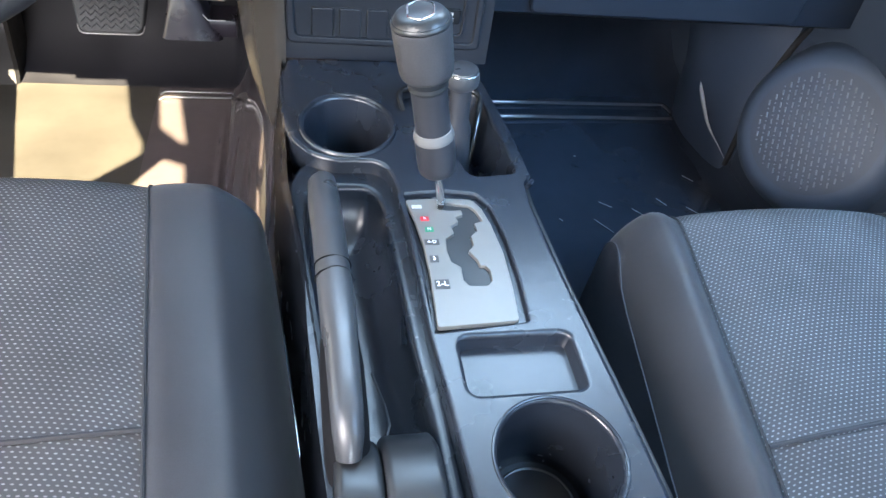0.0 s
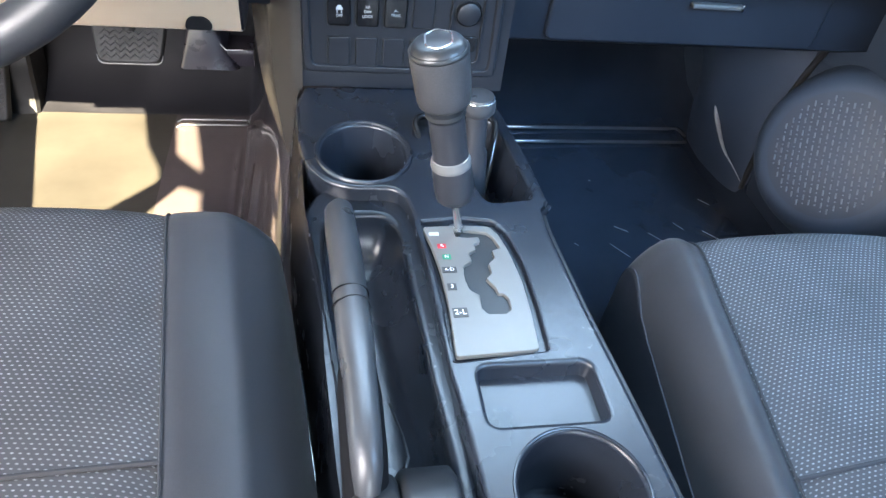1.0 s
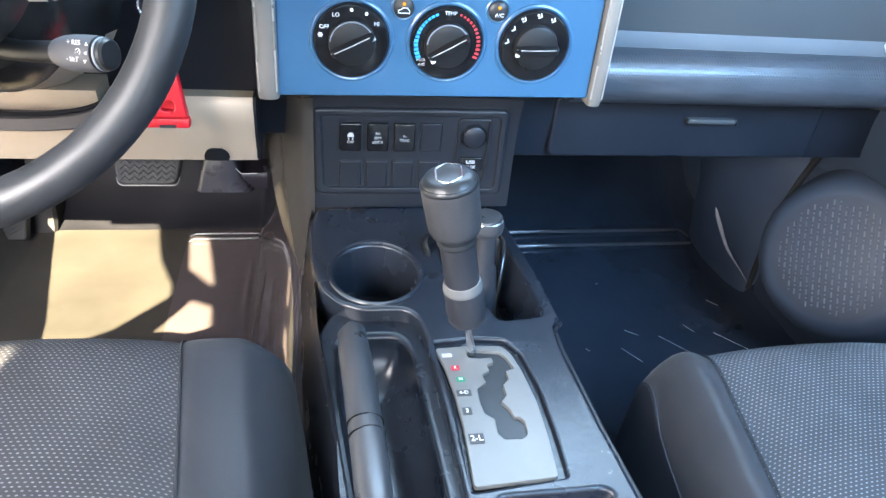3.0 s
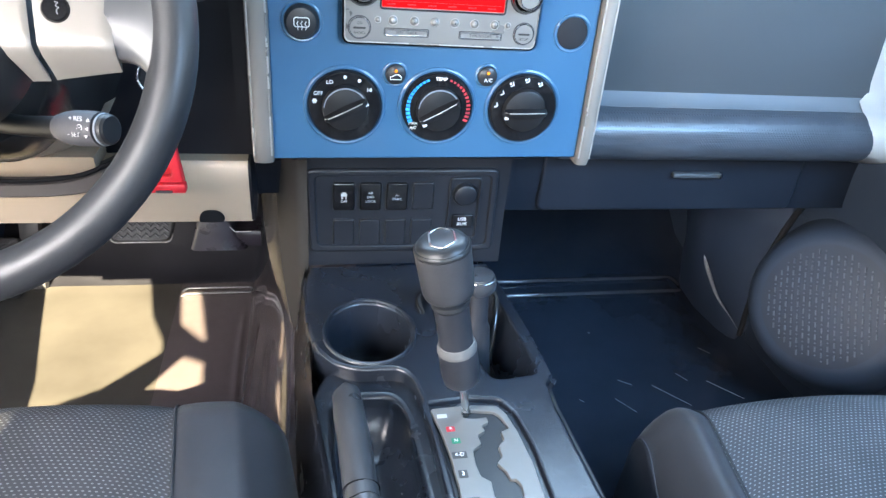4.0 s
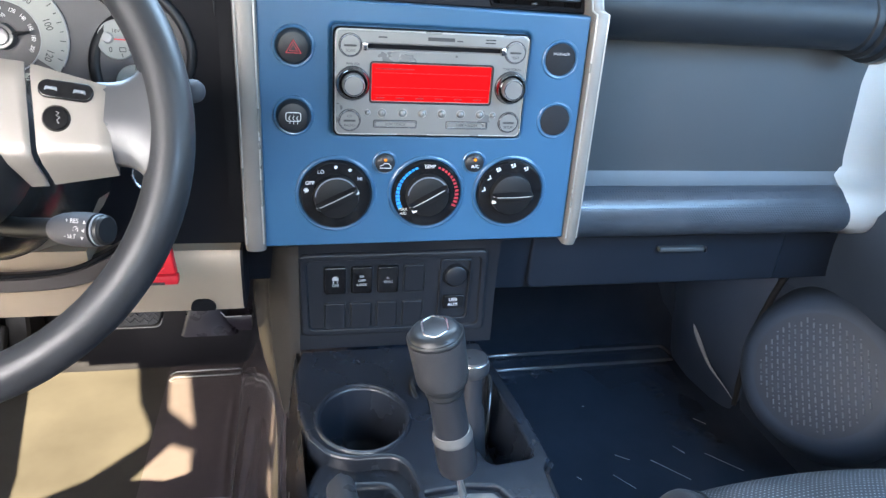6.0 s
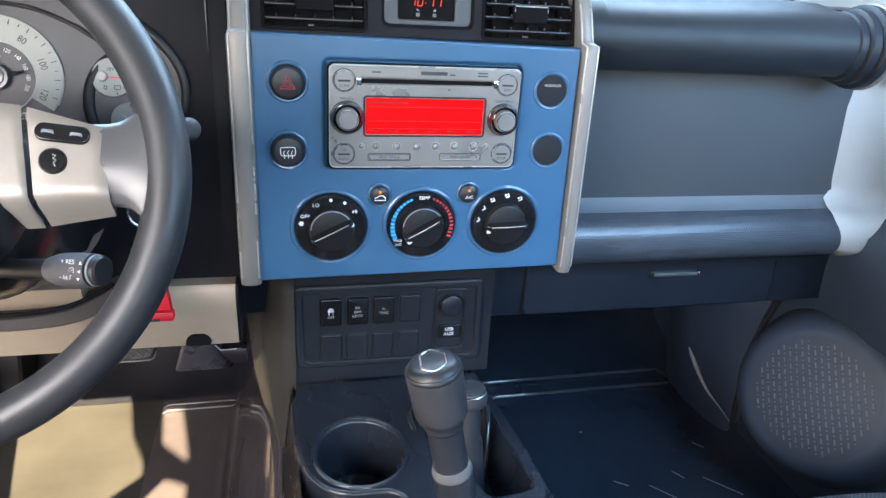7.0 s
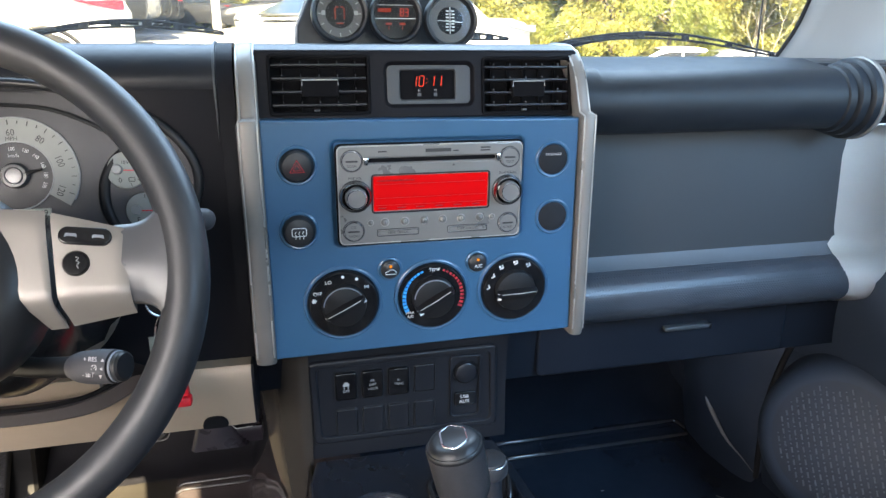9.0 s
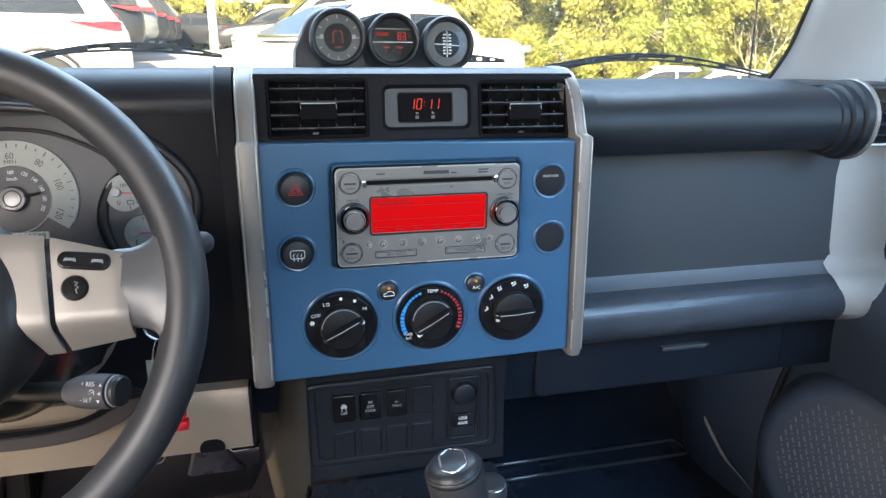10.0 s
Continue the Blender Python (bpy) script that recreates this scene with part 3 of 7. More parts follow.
def passenger_door():
    door = thing("door_1", (0.80, 0.4, 0.10), "dark grey moulded passenger door with a round speaker", "car door", kind="structure")
    bm = B()
    box(bm, (0.795, 0.36, 0.46), (0.05, 1.28, 0.84), bevel=0.02)
    part("door_panel", bm, DOOR, door)
    # swelling that carries the armrest
    bm = B()
    secs = []
    for i in range(13):
        y = -0.22 + i * 0.10
        q = max(0.0, min(1.0, (1.05 - y) / 0.45))
        q = q * q * (3 - 2 * q)
        d = 0.012 + 0.075 * q
        top = 0.60 + 0.05 * q
        secs.append([(0.78, y, top + 0.02), (0.775 - d * 0.5, y, top + 0.012), (0.77 - d, y, top - 0.02), (0.77 - d, y, top - 0.09), (0.77 - d * 0.75, y, top - 0.16), (0.775, y, top - 0.22)])
    loft(bm, secs)
    part("armrest", bm, DOOR, door, smooth=70)
    bm = B()
    box(bm, (0.785, 0.36, 0.87), (0.05, 1.28, 0.06), bevel=0.02)
    part("window_ledge", bm, DASH, door)
    bm = B()
    box(bm, (0.79, 0.30, 1.12), (0.005, 1.1, 0.46))
    ob = part("window_pane", bm, GLASS, door)
    ob.visible_shadow = False
    # speaker pod
    m = frame_on((0.690, 0.760, 0.335), (-0.86, -0.40, 0.32), (0.02, 0.49, 0.87))
    bm = B()
    lathe(bm, [(0.175, -0.150), (0.160, -0.100), (0.148, -0.060), (0.138, -0.032), (0.128, -0.016), (0.116, -0.0085), (0.108, -0.0065), (0.103, -0.0060)], m, 64)
    pod = part("speaker_pod", bm, DOOR, door, smooth=60)
    bm = B()
    lathe(bm, [(0.1032, -0.0062), (0.085, -0.003), (0.05, 0.001), (0.0, 0.003)], m, 64)
    cover = part("speaker_grille", bm, GRILLE, pod, "dark grille with short upright slots", smooth=60)
    bm = B()
    for i in range(-9, 10):
        for j in range(-6, 7):
            for dy, h in ((0.0, 0.0088), (0.0102, 0.0020)):
                x, y = i * 0.0098, j * 0.0204 + dy + (0.0102 if i % 2 else 0.0) + 0.0017 * math.sin(i * 2.3)
                if math.hypot(x, y) < 0.092:
                    box(bm, (x, y, 0.0033 - 0.6 * (x * x + y * y)), (0.0018, h, 0.0036), m)
    tagged(part("grille_slot", bm, SLOT, cover, smooth=0), kind="stuff")
    # dark line up the door's front edge and back along the panel
    bm = B()
    tube(bm, flow([(0.768, 1.000, 0.08), (0.766, 1.004, 0.21), (0.764, 0.995, 0.30), (0.760, 0.941, 0.451), (0.757, 0.803, 0.579), (0.757, 0.70, 0.64)], 5), 0.006, 10)
    part("door_crease", bm, RUBBER, door, smooth=80)
    return door


passenger_door()

# ---- trim by the passenger's feet ----
bm = B()
secs = []
for k in range(13):
    q = k / 12
    z = FLOOR_Z + 0.012 + 0.52 * q
    b = 0.5 * (1 - math.cos(math.pi * min(1, q * 1.4)))
    secs.append([(0.80, 0.99, z), (0.762 + 0.02 * b, 1.00 + 0.02 * b, z), (0.745 - 0.01 * b, 1.05, z), (0.735 - 0.02 * b, 1.13 + 0.05 * b, z), (0.742 - 0.03 * b, 1.21 + 0.08 * b, z), (0.80, 1.34, z)])
loft(bm, secs)
part("trim_kick_panel", bm, KICK, label="dark moulded kick panel beside the footwell", category="trim", kind="structure", smooth=60)

# ---- centre console ----
DECK = 0.445


def centre_console():
    con = thing("center_console", (0.0, 0.3, FLOOR_Z), "dark grey moulded plastic console between the seats", "console")
    right = [(0.135, -0.05), (0.131, 0.148), (0.1265, 0.219), (0.121, 0.286), (0.114, 0.365), (0.108, 0.47), (0.109, 0.502)]
    front = [(0.120, 0.515), (0.116, 0.60), (0.106, 0.69), (0.098, 0.745), (-0.140, 0.745), (-0.150, 0.70), (-0.1465, 0.63), (-0.141, 0.600)]
    s_curve = [(-0.1355, 0.578), (-0.117, 0.553), (-0.092, 0.541), (-0.068, 0.540), (-0.050, 0.538), (-0.038, 0.528), (-0.032, 0.505), (-0.0285, 0.47)]
    left = [(-0.026, 0.38), (-0.024, 0.306), (-0.018, 0.235), (-0.014, 0.16), (-0.012, -0.05)]
    outer = right + front + flow(s_curve + left[:1], 5) + left[1:]
    pit = rounded([(0.019, 0.672), (0.090, 0.676), (0.104, 0.532), (0.101, 0.520), (0.052, 0.514), (0.040, 0.56), (0.006, 0.60), (0.006, 0.65)], 0.012)
    plate_hole = rounded([(-0.0285, 0.484), (0.020, 0.4885), (0.050, 0.484), (0.062, 0.463), (0.068, 0.420), (0.0685, 0.366), (0.0660, 0.3150), (-0.0190, 0.3075), (-0.0175, 0.375), (-0.0190, 0.413), (-0.0230, 0.448)], 0.005)
    tray = rrect(0.0495, 0.2725, 0.099, 0.056, 0.009)
    holes = [
        (oval(-0.074, 0.606, 0.0475, 0.054, 48), 0.075, True, 0.006),
        (pit, 0.062, True, 0.018),
        (plate_hole, 0.006, True, 0.0005),
        (tray, 0.016, True, 0.002),
        (oval(0.058, 0.187, 0.0475, 0.0475, 56), 0.088, True, 0.006),
    ]
    bm = B()
    plate(bm, outer, holes, Matrix.Translation((0, 0, DECK)), r=0.0045, thick=0.13, steps=4)
    part("top_deck", bm, CONSOLE, con, smooth=50)
    # soft step line that follows the right hand edge
    bm = B()
    tube(bm, [(x + 0.0025, y, DECK - 0.006) for x, y in right[1:]], 0.0022, 8)
    part("edge_bead", bm, BLACK, con)
    bm = B()
    tube(bm, [(0.110, 0.497, DECK - 0.003), (0.121, 0.512, DECK - 0.006), (0.123, 0.520, DECK - 0.02)], 0.0025, 8)
    part("edge_step", bm, CONSOLE, con)
    # lips round the two cup wells
    bm = B()
    tube(bm, [(x, y, DECK + 0.0004) for x, y in oval(-0.074, 0.606, 0.0525, 0.059, 56)], 0.0028, 8, closed=True)
    part("cup_rim", bm, CONSOLE, con)
    bm = B()
    tube(bm, [(x, y, DECK - 0.0002) for x, y in oval(0.058, 0.187, 0.051, 0.051, 56)], 0.0016, 8, closed=True)
    part("cup_rim", bm, CONSOLE, con)
    bm = B()
    lathe(bm, [(0.034, -0.0695), (0.036, -0.0685), (0.0345, -0.066)], Matrix.Translation((0.058, 0.187, DECK - 0.018)), 48)
    part("cup_floor_ring", bm, CONSOLE, con)
    # brake lever well
    well_outer = [(-0.020, 0.47), (-0.026, 0.535), (-0.05, 0.552), (-0.125, 0.56), (-0.143, 0.52), (-0.130, 0.424), (-0.118, 0.306), (-0.110, 0.173), (-0.106, -0.05), (-0.010, -0.05), (-0.012, 0.16)]
    well = rounded([(-0.119, 0.506), (-0.108, 0.518), (-0.056, 0.516), (-0.046, 0.49), (-0.041, 0.40), (-0.036, 0.30), (-0.030, 0.225), (-0.028, 0.12), (-0.100, 0.12), (-0.110, 0.23), (-0.117, 0.34)], 0.014)
    top_z = DECK - 0.018
    well = ccw(well)
    bm = B()
    plate(bm, rounded(well_outer, 0.012), [(well, 0.016, False, 0.001)], Matrix.Translation((0, 0, top_z)), r=0.007, thick=0.016, steps=6)
    rim_ring = offset(well, -0.001)

    def sunk(q, depth):
        """The well's rim drawn in towards the line along its bottom."""
        ring_pts = []
        for x, y in rim_ring:
            cy = max(0.155, min(0.470, y))
            cx = -0.0640 - 0.0150 * (cy - 0.155) / 0.315
            ring_pts.append((cx + (x - cx) * (1 - q), cy + (y - cy) * (1 - q), top_z - depth))
        return ring_pts

    bowl = loft(B(), [sunk(q, d) for q, d in ((0.0, 0.0155), (0.04, 0.022), (0.12, 0.031), (0.25, 0.040), (0.42, 0.047), (0.60, 0.052), (0.80, 0.055), (0.96, 0.056))], caps=False)
    bowl.faces.new([v for v in bowl.verts][-len(rim_ring):])
    bmesh.ops.recalc_face_normals(bowl, faces=bowl.faces[:])
    for f in bowl.faces:
        if f.calc_center_median().z < top_z - 0.0555 and f.normal.z < 0:
            bmesh.ops.reverse_faces(bowl, faces=bowl.faces[:])
            break
    absorb(bm, bowl)
    part("lever_well", bm, CONSOLE, con, smooth=60)
    # flanks down to the hump
    for s in (-1, 1):
        bm = B()
        pts = [(-0.106, -0.05), (-0.110, 0.173), (-0.118, 0.306), (-0.130, 0.424), (-0.143, 0.52), (-0.146, 0.60), (-0.149, 0.70), (-0.15, 0.80)] if s < 0 else [(0.135, -0.05), (0.131, 0.148), (0.121, 0.286), (0.114, 0.365), (0.109, 0.49), (0.119, 0.515), (0.116, 0.60), (0.106, 0.69), (0.10, 0.80)]
        secs = [[(x + s * k, y, z) for x, y in pts] for k, z in ((-0.003, DECK - 0.012), (0.001, DECK - 0.03), (0.012, 0.32), (0.02, 0.22), (0.03, FLOOR_Z))]
        loft(bm, secs, closed=False, caps=False)
        bmesh.ops.solidify(bm, geom=bm.faces[:], thickness=0.004)
        part("side_wall", bm, CONSOLE, con, smooth=60)
    # padded drum at the foot of the lever
    bm = B()
    n = 20
    for x0, x1, r in ((-0.108, -0.0745, 0.060), (-0.0735, -0.032, 0.063)):
        secs = []
        for x, rr in ((x0, r - 0.005), (x0 + 0.003, r - 0.001), (x0 + 0.006, r), (x1 - 0.006, r), (x1 - 0.003, r - 0.001), (x1, r - 0.005)):
            secs.append([(x, 0.170 + rr * math.cos(2 * math.pi * i / n), 0.400 + rr * 0.95 * math.sin(2 * math.pi * i / n)) for i in range(n)])
        loft(bm, secs)
    part("lever_boot", bm, BLACK, con, "black padded boot at the lever's foot", smooth=50)
    return con


centre_console()


def shift_gate():
    gate = thing("shift_gate", (0.02, 0.39, DECK), "silver shift gate plate with a zigzag slot and position marks", "shift gate")
    m = Matrix.Translation((0, 0, DECK + 0.0015))
    outline = rounded([(-0.0245, 0.4740), (0.018, 0.4760), (0.044, 0.4735), (0.0515, 0.462), (0.057, 0.437), (0.0612, 0.397), (0.0605, 0.357), (0.0575, 0.3145), (-0.0160, 0.3110), (-0.0145, 0.343), (-0.0135, 0.375), (-0.0145, 0.413), (-0.0185, 0.448)], 0.004)
    slot = rounded([(0.007, 0.467), (0.007, 0.459), (0.018, 0.457), (0.0308, 0.458), (0.031, 0.451), (0.0235, 0.4475), (0.025, 0.4405), (0.0165, 0.4345), (0.018, 0.4245), (0.008, 0.417), (0.007, 0.401), (0.009, 0.3865), (0.017, 0.380), (0.016, 0.364), (0.0205, 0.3565), (0.037, 0.356), (0.0425, 0.3615), (0.0435, 0.374), (0.040, 0.3805), (0.035, 0.3805), (0.034, 0.3885), (0.0275, 0.400), (0.034, 0.4075), (0.0335, 0.420), (0.041, 0.4275), (0.0405, 0.438), (0.0495, 0.4415), (0.0455, 0.457), (0.040, 0.4645), (0.018, 0.4685)], 0.0016, 3)
    bm = B()
    plate(bm, outline, [(slot, 0.004, True, 0.0)], m, r=0.0009, thick=0.005, steps=2)
    part("gate_plate", bm, PLATE, gate, smooth=40)
    bm = B()
    plate(bm, offset(ccw(slot), -0.0003), (), Matrix.Translation((0, 0, DECK - 0.0018)), r=0.0003, thick=0.001, steps=1)
    part("slot_seal", bm, BLACK, gate, "black seal inside the slot", smooth=0)
    for words, x, y, w, h, ground, ink in (("", -0.0140, 0.4630, 0.010, 0.005, GREYPRINT, GREYPRINT), ("R", -0.0085, 0.4452, 0.0085, 0.0062, DEEPRED, WHITEPRINT), ("N", -0.0060, 0.4300, 0.0085, 0.0065, GREENPRINT, WHITEPRINT), ("4-D", -0.0060, 0.4125, 0.0140, 0.0075, DARKPRINT, WHITEPRINT), ("3", -0.0070, 0.3905, 0.0085, 0.0085, DARKPRINT, WHITEPRINT), ("2-L", -0.0045, 0.3590, 0.0135, 0.0110, DARKPRINT, WHITEPRINT)):
        bm = B()
        plate(bm, rrect(x, y, w, h, 0.0006, 2), (), Matrix.Translation((0, 0, DECK + 0.0021)), r=0.0002, thick=0.0008, steps=1)
        tag = part("position_mark", bm, ground, gate, smooth=0)
        if words:
            text(words, h * 0.74, Matrix.Translation((x, y, DECK + 0.0024)), ink, tag, stretch=1.05)
    return gate


shift_gate()


def along(a, b):
    """A frame at a whose w runs to b."""
    way = Vector(b) - Vector(a)
    return Matrix.Translation(a) @ way.to_track_quat("Z", "Y").to_matrix().to_4x4()


def shift_lever():
    lev = thing("shift_lever", (0.014, 0.465, DECK), "black gear lever with a chunky capped knob", "gear lever")
    m = along((0.0135, 0.465, 0.438), (-0.031, 0.469, 0.648))
    bm = B()
    lathe(bm, [(0.0, 0.0), (0.0042, 0.0), (0.0042, 0.06), (0.0, 0.06)], m, 16)
    part("rod", bm, STEEL, lev, "bright steel rod")
    bm = B()
    lathe(bm, [(0.0, 0.054), (0.0160, 0.054), (0.0182, 0.057), (0.0190, 0.066), (0.0186, 0.092), (0.0180, 0.097), (0.0168, 0.1015), (0.0163, 0.104), (0.0160, 0.147), (0.0, 0.147)], m, 36)
    part("shaft_sleeve", bm, SLEEVE, lev)
    bm = B()
    lathe(bm, [(0.0186, 0.0930), (0.0191, 0.0945), (0.0188, 0.0970), (0.0172, 0.1025), (0.0164, 0.1030)], m, 36)
    part("sleeve_collar", bm, KNOBFACE, lev, "worn pale collar")
    bm = B()
    lathe(bm, [(0.0, 0.145), (0.0165, 0.145), (0.0180, 0.148), (0.0172, 0.1515), (0.0188, 0.1545), (0.0182, 0.158), (0.0195, 0.162), (0.0, 0.162)], m, 36)
    part("neck_ring", bm, BLACK, lev)
    bm = B()
    lathe(bm, [(0.0, 0.1575), (0.0200, 0.1575), (0.0222, 0.1590), (0.0234, 0.1625), (0.0240, 0.170), (0.0245, 0.186), (0.0249, 0.2025), (0.0246, 0.2045), (0.0, 0.2045)], m, 48)
    part("knob", bm, KNOB, lev)
    bm = B()
    lathe(bm, [(0.0, 0.204), (0.0240, 0.2045), (0.0252, 0.2058), (0.0251, 0.2078), (0.0240, 0.2092), (0.0232, 0.2090), (0.0228, 0.2100), (0.0205, 0.2135), (0.0165, 0.2156), (0.0, 0.2160)], m, 48)
    cap = part("knob_cap", bm, BLACK, lev, "glossy domed cap")
    bm = B()
    loop = rounded([(-0.0175, 0.000), (-0.0095, 0.0115), (0.0095, 0.0115), (0.0175, 0.000), (0.0105, -0.0100), (-0.0105, -0.0100)], 0.0035)
    tube(bm, [m @ Vector((x, y, 0.2158 if math.hypot(x, y) < 0.0165 else 0.2152)) for x, y in loop], 0.0008, 6, closed=True)
    part("cap_line", bm, STEEL, cap)
    return lev


shift_lever()


def transfer_lever():
    lev = thing("transfer_lever", (0.056, 0.60, 0.34), "short black four-wheel-drive lever beside the gear lever", "gear lever")
    m = along((0.058, 0.598, 0.34), (0.047, 0.600, 0.520))
    bm = B()
    lathe(bm, [(0.0, 0.0), (0.024, 0.0), (0.019, 0.05), (0.0155, 0.110), (0.0125, 0.118), (0.0118, 0.165), (0.0, 0.165)], m, 32)
    part("shaft", bm, SLEEVE, lev)
    bm = B()
    lathe(bm, [(0.0, 0.163), (0.0165, 0.163), (0.0188, 0.166), (0.0195, 0.172), (0.0190, 0.178), (0.0165, 0.1835), (0.0, 0.186)], m, 36)
    part("knob", bm, GRIP, lev)
    bm = B()
    tube(bm, [m @ Vector((0.0178 * math.cos(a), 0.0178 * math.sin(a), 0.1805)) for a in [2 * math.pi * i / 32 for i in range(32)]], 0.0009, 6, closed=True)
    part("knob_ring", bm, STEEL, lev)
    for s in (-1, 1):
        bm = B()
        c = 0.048 if s > 0 else 0.030
        tube(bm, flow([(c + s * 0.010, 0.668, 0.450), (c + s * 0.030, 0.666, 0.455), (c + s * 0.040, 0.655, 0.453), (c + s * 0.036, 0.634, 0.440), (c + s * 0.029, 0.612, 0.412), (c + s * 0.024, 0.598, 0.390)], 5), 0.0045, 10)
        part("boot_fold", bm, GLOSSBLACK, lev, smooth=80)
    return lev


transfer_lever()


def parking_brake():
    lev = thing("parking_brake", (-0.085, 0.17, 0.40), "dark grey parking brake lever lying in its well", "brake lever")
    path = [(-0.106, 0.505, 0.442), (-0.105, 0.47, 0.449), (-0.103, 0.42, 0.459), (-0.1015, 0.365, 0.466), (-0.1000, 0.33, 0.468), (-0.0990, 0.28, 0.470), (-0.0982, 0.25, 0.471), (-0.0978, 0.225, 0.470), (-0.0976, 0.207, 0.465), (-0.0975, 0.195, 0.450)]
    bm = B()
    tube(bm, path[:4], [0.0150, 0.0163, 0.0160, 0.0155], 20, squash=0.9)
    part("grip", bm, GRIP, lev, smooth=50)
    bm = B()
    tube(bm, [(-0.1015, 0.366, 0.466), (-0.101, 0.352, 0.467)], 0.01545, 20, squash=0.9)
    part("grip_ring", bm, GRIP, lev)
    bm = B()
    cover = [(-0.1009, 0.351, 0.467), (-0.1000, 0.330, 0.468), (-0.0995, 0.305, 0.469), (-0.0990, 0.292, 0.4695), (-0.0986, 0.280, 0.470), (-0.0982, 0.250, 0.471), (-0.0978, 0.225, 0.470), (-0.0976, 0.207, 0.465), (-0.0975, 0.196, 0.452)]
    tube(bm, cover, [0.0154, 0.0154, 0.0152, 0.0146, 0.0134, 0.0128, 0.0124, 0.0116, 0.0092], 20, squash=0.9)
    part("lever_cover", bm, GRIP, lev, smooth=50)
    bm = B()
    tube(bm, [(-0.0995, 0.312, 0.452), (-0.0990, 0.300, 0.452), (-0.0985, 0.270, 0.452), (-0.0978, 0.225, 0.448), (-0.0975, 0.200, 0.436), (-0.0975, 0.190, 0.420)], [0.0130, 0.0165, 0.0185, 0.0185, 0.0175, 0.0150], 20, squash=0.8)
    part("slot_lining", bm, MATTBLACK, lev, "black lining round the lever's foot", smooth=50)
    for y in (0.366, 0.3515):
        bm = B()
        tube(bm, [(-0.1012 + 0.0154 * math.cos(a), y, 0.4665 + 0.0139 * math.sin(a)) for a in [2 * math.pi * i / 28 for i in range(28)]], 0.0007, 6, closed=True)
        part("groove", bm, MATTBLACK, lev)
    bm = B()
    lathe(bm, [(0.0, 0.014), (0.0052, 0.0138), (0.0060, 0.0125), (0.0060, 0.0)], along((-0.1058, 0.500, 0.4475), (-0.1064, 0.520, 0.4460)), 20)
    part("release_button", bm, BLACK, lev)
    bm = B()
    tube(bm, [(-0.070, 0.30, 0.40), (-0.064, 0.26, 0.415), (-0.063, 0.235, 0.425), (-0.068, 0.22, 0.428)], 0.0012, 6)
    part("boot_edge", bm, BLACK, lev)
    return lev


parking_brake()


